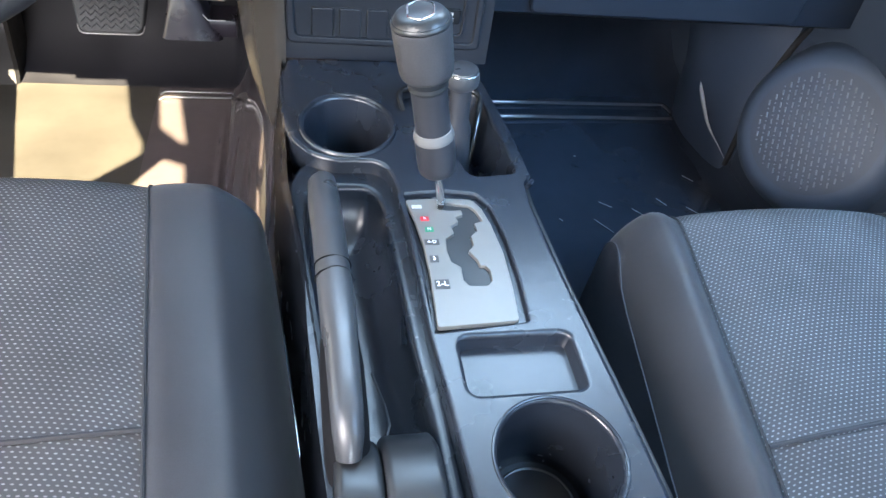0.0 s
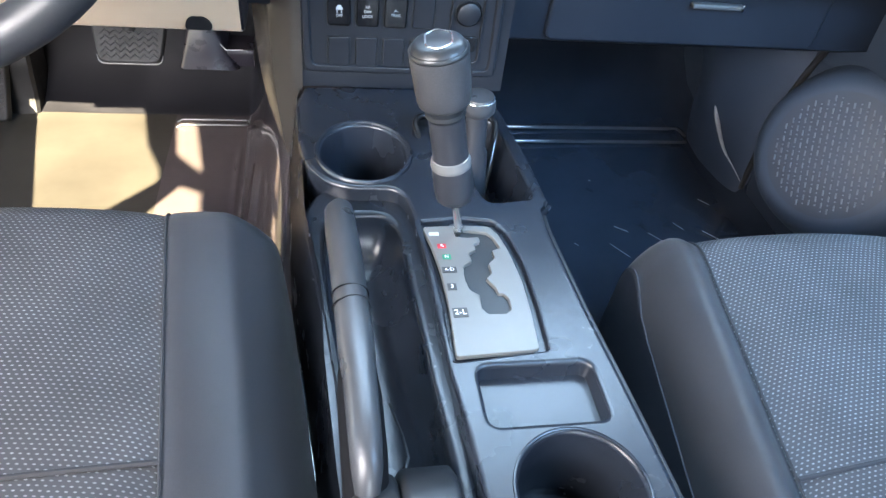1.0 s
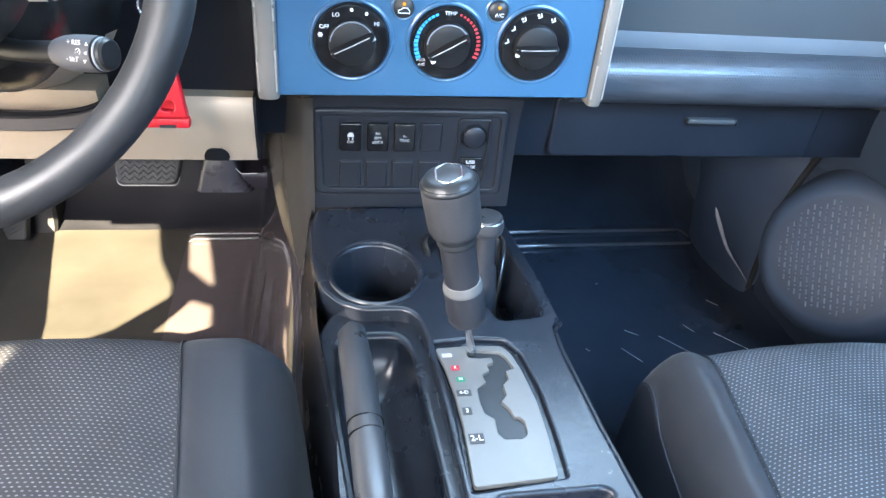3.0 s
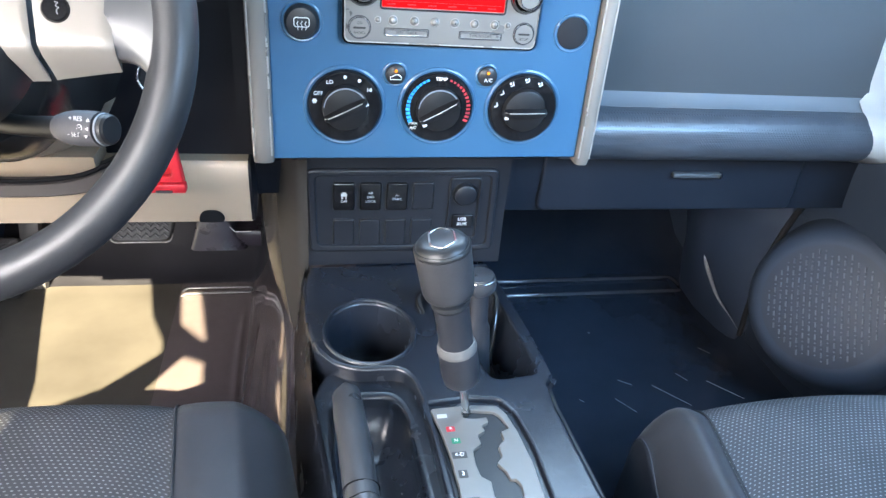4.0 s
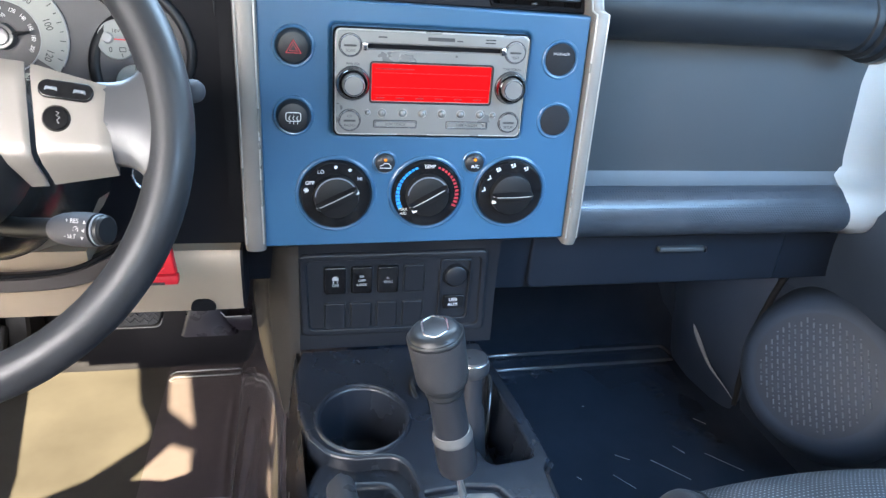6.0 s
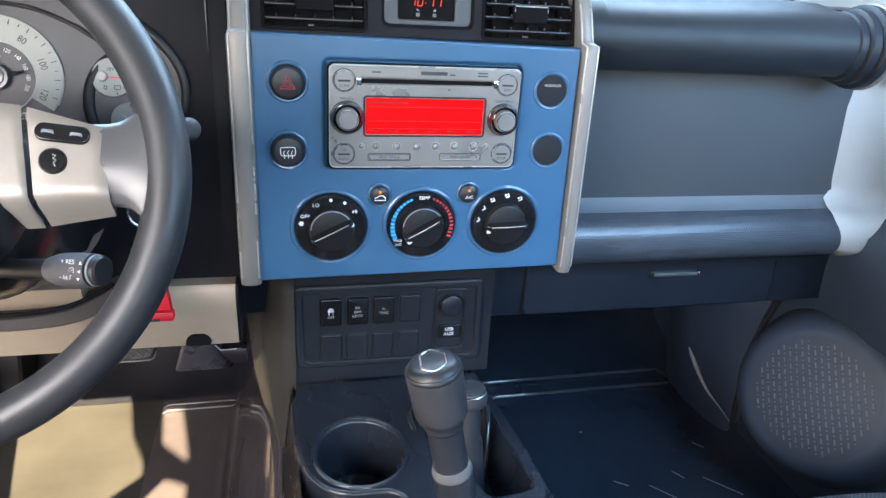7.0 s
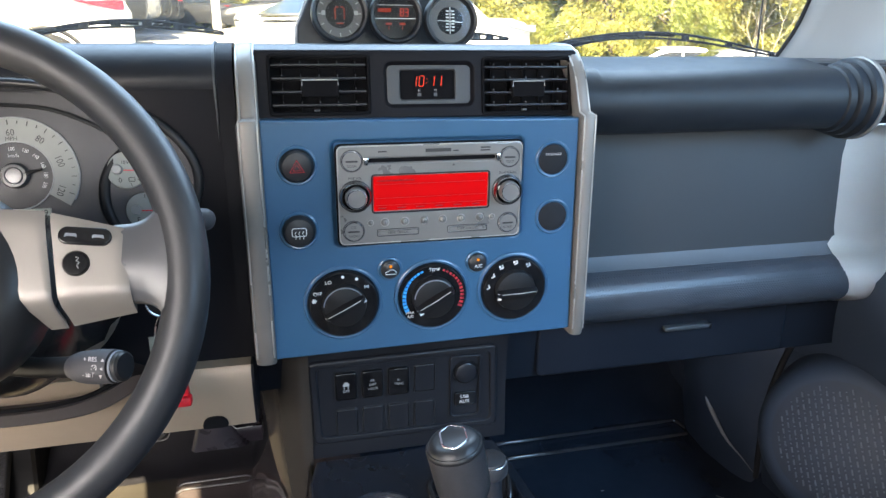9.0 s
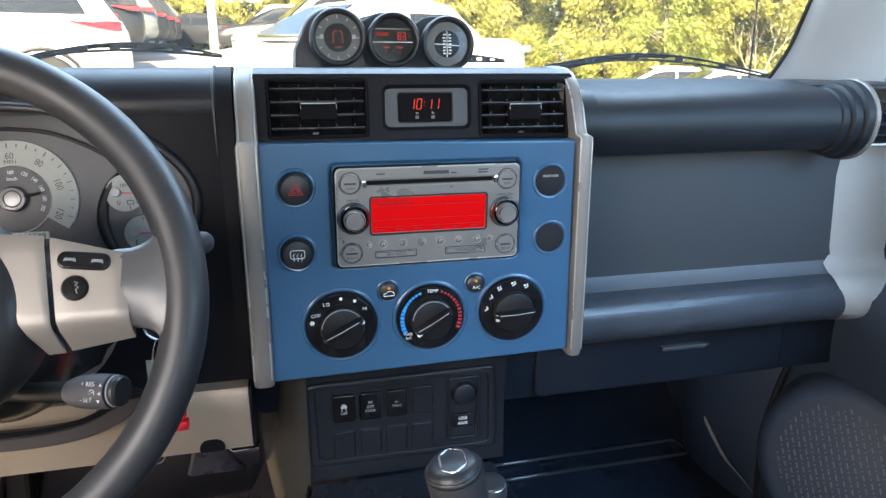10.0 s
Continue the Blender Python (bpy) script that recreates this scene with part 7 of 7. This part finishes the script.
tube(bm, [(-0.274, 0.652, 0.66), (-0.274, 0.645, 0.69), (-0.275, 0.632, 0.722)], 0.0015, 6)
part("tag_ring", bm, STEEL, tag)

card = thing("key_card", (-0.290, 0.641, 0.676), "small pale green paper tag on the key ring", "key tag")
bm = B()
box(bm, (-0.2895, 0.641, 0.676), (0.011, 0.0012, 0.022), bevel=0.0005, seg=1)
part("card_body", bm, LCD, card)
bm = B()
tube(bm, [(-0.289, 0.641, 0.686), (-0.286, 0.638, 0.700), (-0.280, 0.634, 0.716)], 0.0008, 6)
part("card_ring", bm, STEEL, card)

# ---- driver footwell ----
ped = thing("brake_pedal", (-0.437, 1.12, 0.27), "wide brake pedal with zigzag rubber tread and bright edge", "pedal")
m = facing(-0.437, 1.115, 0.306, 35)
bm = B()
plate(bm, rounded([(-0.062, 0.040), (0.062, 0.040), (0.050, -0.032), (-0.050, -0.032)], 0.018), (), m, r=0.004, thick=0.014)
pad = part("pedal_pad", bm, RUBBER, ped)
bm = B()
for j in range(6):
    v = 0.030 - j * 0.0102
    pts = [(-0.0462 + 0.0077 * i, v + (0.0034 if i % 2 else -0.0034)) for i in range(13)]
    tube(bm, [m @ Vector((x, y, 0.0008)) for x, y in pts], 0.0017, 6)
part("pedal_tread", bm, STALKGREY, pad)
bm = B()
tube(bm, [m @ Vector((x, y, -0.004)) for x, y in rounded([(-0.0545, -0.012), (-0.0500, -0.033), (0.0500, -0.033), (0.0545, -0.012)], 0.016)[4:-4]], 0.0013, 8)
part("pedal_trim", bm, KNOBFACE, pad)
bm = B()
tube(bm, [(-0.437, 1.13, 0.32), (-0.430, 1.20, 0.42), (-0.42, 1.25, 0.60)], 0.012, 10)
part("pedal_arm", bm, BLACK, ped)

rest = thing("foot_rest", (-0.73, 1.29, 0.05), "ribbed black footrest on a moulded block in the footwell", "foot rest")
bm = B()
m = facing(-0.766, 1.275, 0.118, 38)
plate(bm, rrect(0, 0, 0.072, 0.125, 0.008), (), m, r=0.004, thick=0.02)
pad = part("rest_pad", bm, RUBBER, rest)
bm = B()
for i in range(12):
    v = -0.052 + i * 0.0090
    for sx in (-1, 1):
        tube(bm, [m @ Vector((sx * 0.003, v, 0.0008)), m @ Vector((sx * 0.031, min(v + 0.018, 0.058), 0.0008))], 0.0014, 6)
part("rest_rib", bm, STALKGREY, pad)
bm = B()
secs = []
for z, x0, x1, y in ((0.040, -0.795, -0.690, 1.285), (0.070, -0.790, -0.691, 1.305), (0.13, -0.734, -0.691, 1.318), (0.218, -0.730, -0.688, 1.335), (0.224, -0.726, -0.692, 1.340)):
    secs.append([(x0, y, z), (x1 - 0.006, y, z), (x1, y + 0.006, z), (x1, y + 0.09, z), (x0, y + 0.09, z)])
loft(bm, secs)
part("rest_block", bm, DIALBLACK, rest, smooth=35)

duct = thing("foot_duct", (-0.265, 0.90, 0.39), "dark grey plastic foot air duct under the dashboard", "air duct")
bm = B()
secs = []
for z, x0, x1, y in ((0.50, -0.292, -0.262, 0.90), (0.462, -0.292, -0.260, 0.896), (0.445, -0.298, -0.256, 0.892), (0.415, -0.306, -0.246, 0.888), (0.390, -0.313, -0.232, 0.886)):
    secs.append([(x0, y, z), (x0 + 0.006, y - 0.006, z), (x1 - 0.006, y - 0.006, z), (x1, y, z), (x1, y + 0.05, z), (x0, y + 0.05, z)])
loft(bm, secs)
part("outlet", bm, DUCT, duct, smooth=50)
bm = B()
run(bm, [(0.888, 0.418), (0.885, 0.412), (0.888, 0.393), (0.93, 0.392), (0.93, 0.42)], (-0.25, -0.212))
part("side_arm", bm, DUCT, duct)
bm = B()
tube(bm, [(-0.255, 0.884, 0.428), (-0.248, 0.883, 0.420), (-0.225, 0.883, 0.421)], 0.0008, 6)
part("duct_edge", bm, SILVERDULL, duct)

# scratches and grit on the passenger side vinyl, their sun glints painted pale
bm = B()
for x, y, ln, a in ((0.684, 0.984, 0.027, -48), (0.592, 0.908, 0.027, -57), (0.546, 0.859, 0.081, -48), (0.665, 0.865, 0.076, -47), (0.466, 0.902, 0.029, -35), (0.442, 0.841, 0.047, -54), (0.36, 0.86, 0.010, -50), (0.30, 0.93, 0.004, 0), (0.26, 0.80, 0.004, 0), (0.45, 1.06, 0.005, 0)):
    box(bm, (0, 0, 0), (ln, 0.0010, 0.0008), Matrix.Translation((x, y, FLOOR_Z + 0.0045)) @ Matrix.Rotation(radians(a), 4, "Z"))
part("floor_streak", bm, GREYPRINT, smooth=0, label="short pale streaks on the vinyl floor, scratches with sun glints painted in", category="scuff", kind="stuff")

# ---- outside ----
def ground_z(x, y):
    far = math.hypot(x, y)
    side = -0.14 * min(16.0, x) if x > 0 else 0.02 * min(14.0, -x)
    return -0.55 + (side + 0.08 * max(0.0, min(15.0, y))) * min(1.0, max(0.0, (far - 1.5) / 3.0))


def lot():
    bm = B()
    ticks = [-900, -300, -120, -60, -40, -30, -24, -20, -16, -14, -12, -10, -8, -6, -4, -3, -2, -1, 0, 1, 2, 3, 4, 6, 8, 10, 12, 14, 16, 20, 24, 30, 40, 60, 120, 300, 900]
    grid = [[bm.verts.new((x, y, ground_z(x, y))) for x in ticks] for y in ticks]
    for a, b in zip(grid, grid[1:]):
        skin(bm, a, b, closed=False)
    part("ground", bm, TARMAC, label="pale sunlit parking lot surface", category="ground", kind="structure", smooth=80)


lot()


def wiper(x0, x1, zs, label):
    w = thing("windscreen_wiper", ((x0 + x1) / 2, 1.17, 0.93), label, "wiper", "windscreen wipers")
    n = 12
    pts = [(x0 + (x1 - x0) * i / n, 1.165 - 0.05 * ((x0 + (x1 - x0) * i / n) / 0.72) ** 2, zs(i / n)) for i in range(n + 1)]
    bm = B()
    tube(bm, pts, 0.0020, 8)
    part("wiper_blade", bm, RUBBER, w)
    bm = B()
    tube(bm, [Vector(p) + Vector((0, 0, 0.003 + 0.0065 * math.sin(math.pi * i / n))) for i, p in enumerate(pts)], [0.0012 + 0.0012 * math.sin(math.pi * i / n) for i in range(n + 1)], 8)
    part("blade_frame", bm, BLACK, w)
    for i in (1, 3, 5, 7, 9, 11):
        bm = B()
        tall = 0.003 + 0.0065 * math.sin(math.pi * i / n)
        box(bm, Vector(pts[i]) + Vector((0, 0, tall / 2)), (0.014, 0.005, tall), bevel=0.001, seg=1)
        part("blade_clip", bm, BLACK, w)
    return w, pts


w, pts = wiper(-0.50, -0.235, lambda q: 0.961 + 0.010 * math.sin(math.pi * q), "black windscreen wiper resting low on the glass")
bm = B()
tube(bm, [(-0.62, 1.19, 0.93), (-0.50, 1.18, 0.962), (-0.42, 1.176, 0.977), (-0.36, 1.17, 0.976)], [0.006, 0.005, 0.0035, 0.003], 8)
part("wiper_arm", bm, BLACK, w)
w, pts = wiper(0.27, 0.775, lambda q: 0.936 + 0.026 * math.sin(math.pi * min(1, q * 1.1)) - 0.006 * q, "black windscreen wiper with a long curved arm")
bm = B()
tube(bm, [(0.22, 1.19, 0.915), (0.30, 1.18, 0.935), (0.40, 1.175, 0.955), (0.50, 1.17, 0.967), (0.56, 1.165, 0.964)], [0.009, 0.008, 0.006, 0.0045, 0.003], 8)
part("wiper_arm", bm, BLACK, w)
w, pts = wiper(0.10, 0.238, lambda q: 0.955, "black tip of the middle wiper")
mast = thing("radio_antenna", (0.79, 1.22, 0.80), "thin black radio antenna mast on the wing", "antenna")
bm = B()
tube(bm, [(0.795, 1.23, 0.70), (0.79, 1.23, 0.95), (0.775, 1.235, 1.5)], [0.004, 0.0022, 0.0014], 8)
part("antenna_rod", bm, BLACK, mast)


def parked_car(x, y, heading, paint, label, tall=1.0, long=4.5, boxy=False, lit=True):
    """A parked car whose nose points to local +y."""
    car = thing("parked_car", (x, y, ground_z(x, y)), label, "car", "parked cars")
    g = Matrix.Translation((x, y, ground_z(x, y))) @ Matrix.Rotation(radians(heading), 4, "Z")
    h = long / 2

    def sec(yy, w, z0, z1, k=0.08):
        return [g @ Vector(p) for p in ((-w + k, yy, z0), (-w, yy, z0 + k * 1.5), (-w - 0.01, yy, (z0 + z1) / 2), (-w + 0.02, yy, z1 - k), (-w + 0.02 + k, yy, z1), (w - 0.02 - k, yy, z1), (w - 0.02, yy, z1 - k), (w + 0.01, yy, (z0 + z1) / 2), (w, yy, z0 + k * 1.5), (w - k, yy, z0))]

    belt = 1.02 * tall
    bm = B()
    loft(bm, [sec(-h, 0.70, 0.45, 0.85 * tall), sec(-h + 0.07, 0.82, 0.32, belt - 0.06), sec(-h + 0.4, 0.90, 0.24, belt), sec(-0.5, 0.92, 0.22, belt), sec(0.75, 0.92, 0.22, belt - 0.03), sec(1.1, 0.91, 0.22, belt - 0.08), sec(h - 0.45, 0.88, 0.24, belt - 0.20), sec(h - 0.10, 0.80, 0.32, belt - 0.32), sec(h, 0.66, 0.42, belt - 0.42)])
    part("body", bm, paint, car, smooth=50)
    top = (1.68 if boxy else 1.46) * tall
    rear = -h + (0.10 if boxy else 0.75)

    def cab(yy, w, z):
        return [g @ Vector(p) for p in ((-w, yy, z - 0.06), (-w + 0.07, yy, z), (w - 0.07, yy, z), (w, yy, z - 0.06))]

    def low(yy, w):
        return [g @ Vector(p) for p in ((-w, yy, belt - 0.06), (-w + 0.02, yy, belt - 0.05), (w - 0.02, yy, belt - 0.05), (w, yy, belt - 0.06))]

    bm = B()
    loft(bm, [low(rear, 0.84), cab(rear + 0.42, 0.66, top - 0.05), cab(rear + 0.8, 0.68, top), cab(0.15, 0.68, top - 0.01), cab(0.35, 0.66, top - 0.06), low(1.12, 0.84)], closed=False, caps=False)
    for k in range(2):
        sx = -1 if k else 1
        bm.faces.new([bm.verts.new(g @ Vector((sx * w, yy, z))) for yy, w, z in ((rear, 0.84, belt - 0.06), (rear + 0.42, 0.66, top - 0.11), (rear + 0.8, 0.68, top - 0.06), (0.15, 0.68, top - 0.07), (0.35, 0.66, top - 0.12), (1.12, 0.84, belt - 0.06))])
    part("cabin", bm, paint, car, smooth=40)

    def glass(corners, push):
        lo_ring = [g @ Vector(p) for p in corners]
        hi_ring = [g @ (Vector(p) + Vector(push)) for p in corners]
        part("window_glass", loft(B(), [lo_ring, hi_ring]), CARGLASS, car, smooth=30)

    glass([(-0.76, 1.08, belt), (0.76, 1.08, belt), (0.60, 0.40, top - 0.10), (-0.60, 0.40, top - 0.10)], (0, 0.02, 0.022))
    glass([(-0.72, rear + 0.04, belt), (0.72, rear + 0.04, belt), (0.58, rear + 0.40, top - 0.11), (-0.58, rear + 0.40, top - 0.11)], (0, -0.025, 0.012))
    for sx in (-1, 1):
        def wall(yy, z):
            return (sx * (0.84 - 0.17 * (z - belt + 0.06) / (top - belt - 0.05)), yy, z)

        mid = (rear + 0.9) / 2
        glass([wall(rear + 0.30, belt), wall(mid - 0.04, belt), wall(mid - 0.04, top - 0.16), wall(rear + 0.52, top - 0.16)], (sx * 0.014, 0, 0))
        glass([wall(mid + 0.04, belt), wall(0.85, belt), wall(0.30, top - 0.17), wall(mid + 0.04, top - 0.16)], (sx * 0.014, 0, 0))
    for s in (-1, 1):
        for yy in (-h + 0.85, h - 0.90):
            mw = g @ Matrix.Translation((s * 0.86, yy, 0.33)) @ Matrix.Rotation(radians(90 * s), 4, "Y")
            tyre = part("wheel", lathe(B(), [(0.0, -0.10), (0.30, -0.10), (0.33, -0.06), (0.33, 0.05), (0.30, 0.085), (0.22, 0.08)], mw, 28), RUBBER, car)
            part("rim", lathe(B(), [(0.22, 0.07), (0.20, 0.05), (0.07, 0.06), (0.0, 0.065)], mw, 20), SILVERDULL, tyre)
            bm = B()
            tube(bm, [g @ Vector((s * 0.915, yy + 0.38 * math.cos(a), 0.33 + 0.38 * math.sin(a))) for a in [math.pi * i / 14 for i in range(15)]], 0.022, 6)
            part("wheel_arch", bm, RUBBER if boxy else paint, car)
        bm = B()
        loft(bm, [[g @ Vector(p) for p in ((s * 0.90, yy, zc - hh), (s * 0.935, yy, zc - hh), (s * 0.935, yy, zc + hh), (s * 0.90, yy, zc + hh))] for yy, zc, hh in ((-h + 0.58, belt - 0.07, 0.004), (-h + 0.38, belt - 0.10, 0.022), (-h + 0.16, belt - 0.12, 0.045), (-h + 0.08, belt - 0.12, 0.045))])
        part("tail_light", bm, LENSRED if lit else GREYPAINT, car, smooth=40)
        bm = B()
        box(bm, (s * 0.66, h - 0.12, belt - 0.42), (0.26, 0.14, 0.13), g, bevel=0.03)
        part("headlight", bm, CHROME, car)
    return car


parked_car(-4.10, 8.3, 104, WHITEPAINT, "white sport utility car parked with its tail to the lane", 1.03, 4.7, True)
for i in range(9):
    paint, what = ((DARKPAINT, "dark"), (DARKPAINT, "dark"), (GREYPAINT, "grey"), (DARKPAINT, "dark"))[i % 4]
    parked_car(-4.62 - 0.17 * i, 11.1 + 2.8 * i, 104, paint, what + " car parked in the row across the lane", 0.98, 4.6, True)
parked_car(0.92, 8.9, 112, WHITEPAINT, "white sedan parked beside the lane", 1.0, 4.3, False, False)
parked_car(0.2, 24.0, 97, DARKPAINT, "dark sedan parked at the far row", 1.0, 4.5)
parked_car(0.0, 27.5, 97, WHITEPAINT, "white hatchback parked at the far row", 1.0, 4.5, True)
parked_car(1.2, 17.0, 97, WHITEPAINT, "white car parked far along the row", 1.0, 4.5, True)
parked_car(12.6, 21.0, 72, WHITEPAINT, "white car parked low beyond the bank", 1.0, 4.4)
parked_car(12.3, 17.4, 70, GREYPAINT, "grey car parked low beyond the bank", 1.0, 4.4)

parked_car(-2.75, 27.0, 62, DARKPAINT, "dark car parked at the end of the lane", 0.85, 4.2)
parked_car(-2.1, 30.0, 75, WHITEPAINT, "white van parked at the end of the lane", 1.15, 4.6, True)

post = thing("lamp_post", (-1.35, 15.5, ground_z(-1.35, 15.5)), "pale slim lamp post in the lot", "lamp post")
bm = B()
tube(bm, [(-1.35, 15.5, ground_z(-1.35, 15.5)), (-1.35, 15.5, 7.0)], [0.09, 0.06], 12)
part("pole", bm, POLE, post)
bm = B()
box(bm, (-1.35, 15.1, 7.0), (0.3, 0.9, 0.12), bevel=0.04)
part("lamp_head", bm, POLE, post)


def tree_kind(name, height, wide, seed, leaf, count):
    """One tree: trunk, limbs and a ragged crown of leaf blades in clumps; stands at the origin."""
    rng = random.Random(seed)
    tr = thing(name, (0, 0, 0), "leafy sunlit roadside tree with a ragged crown", "tree", "trees beyond the lot")
    bm = B()
    tube(bm, [(0, 0, -0.5), (0.1, 0.05, height * 0.3), (-0.1, 0.1, height * 0.6), (0.05, 0, height * 0.9)], [0.16, 0.12, 0.08, 0.02], 8)
    tips = []
    for i in range(16):
        z = height * rng.uniform(0.12, 0.85)
        a = rng.uniform(0, 2 * math.pi)
        reach = wide * rng.uniform(0.55, 1.0) * (1.1 - 0.5 * z / height)
        tip = Vector((reach * math.cos(a), reach * math.sin(a), z + rng.uniform(0.1, 0.9)))
        tube(bm, [(0, 0, z - 0.3), tip * 0.5 + Vector((0, 0, z * 0.45)), tip], [0.06, 0.035, 0.012], 6)
        tips.append(tip)
    part("trunk", bm, BARK, tr)
    verts, faces = [], []
    clumps = []
    for i in range(90):
        z = height * rng.uniform(0.02, 1.0)
        a, q = rng.uniform(0, 2 * math.pi), math.sqrt(rng.random())
        reach = wide * (1.15 - 0.62 * (z / height) ** 1.4) * q
        clumps.append((Vector((reach * math.cos(a), reach * math.sin(a), z)), rng.uniform(0.25, 0.65) * wide * 0.45))
    clumps += [(t, wide * 0.25) for t in tips]
    for i in range(count):
        c, r = rng.choice(clumps)
        d = Vector((rng.gauss(0, 1), rng.gauss(0, 1), rng.gauss(0, 0.8)))
        p = c + d.normalized() * r * rng.uniform(0.2, 1.0)
        n = Vector((rng.gauss(0, 1), rng.gauss(0, 1), rng.gauss(0.5, 1))).normalized()
        u = n.orthogonal().normalized()
        v = n.cross(u)
        s = rng.uniform(0.04, 0.12)
        k = len(verts)
        verts += [p - u * s, p + v * s * 0.5, p + u * s, p - v * s * 0.5]
        faces.append((k, k + 1, k + 2, k + 3))
    me = bpy.data.meshes.new("crown")
    me.from_pydata([tuple(v) for v in verts], [], faces)
    me.materials.append(leaf)
    crown = new("crown", me)
    crown.parent = tr
    return tr


kinds = [tree_kind("tree", 6.5, 2.3, 21, LEAVES, 20000), tree_kind("tree", 5.0, 2.6, 22, YELLOWLEAVES, 20000), tree_kind("tree", 8.0, 2.6, 23, YELLOWLEAVES, 22000)]
rng = random.Random(5)
spots = []
for i in range(30):
    a = radians(-28 + i * 3.4)
    for row in range(2):
        d = 31 + row * 6 + rng.uniform(-2, 2)
        spots.append((d * math.sin(a) + rng.uniform(-0.8, 0.8), d * math.cos(a), row))
for i, (x, y, row) in enumerate(spots):
    src = kinds[rng.randrange(3)]
    m = Matrix.Translation((x, y, ground_z(x, y) - 0.2)) @ Matrix.Rotation(rng.uniform(0, 6.28), 4, "Z")
    if i < 3:
        kinds[i].matrix_basis = m
    else:
        copy_thing(src, m)


def bare_tree(x, y, height, seed):
    """A dead pale tree: a trunk that forks again and again."""
    rng = random.Random(seed)
    tr = thing("bare_tree", (x, y, ground_z(x, y)), "dead bare tree with pale dry branches", "tree", "trees beyond the lot")
    limbs = [(Vector((x, y, ground_z(x, y) - 0.2)), Vector((0.05, 0, 1)), height * 0.30, 0.045, 0)]
    bm = B()
    while limbs:
        p, way, ln, r, depth = limbs.pop()
        mid = p + way * ln * 0.5 + Vector((rng.uniform(-1, 1), rng.uniform(-1, 1), 0)) * ln * 0.06
        end = p + way * ln
        tube(bm, [p, mid, end], [r, r * 0.8, r * 0.6], 6)
        if depth < 4:
            for k in range(2 if depth else 3):
                turn = Vector((rng.uniform(-1, 1), rng.uniform(-1, 1), rng.uniform(0.1, 0.8)))
                limbs.append((end, (way * 0.9 + turn * 0.55).normalized(), ln * rng.uniform(0.6, 0.85), r * 0.58, depth + 1))
    part("trunk", bm, DRYBARK, tr)


bare_tree(16.6, 21.5, 4.6, 3)
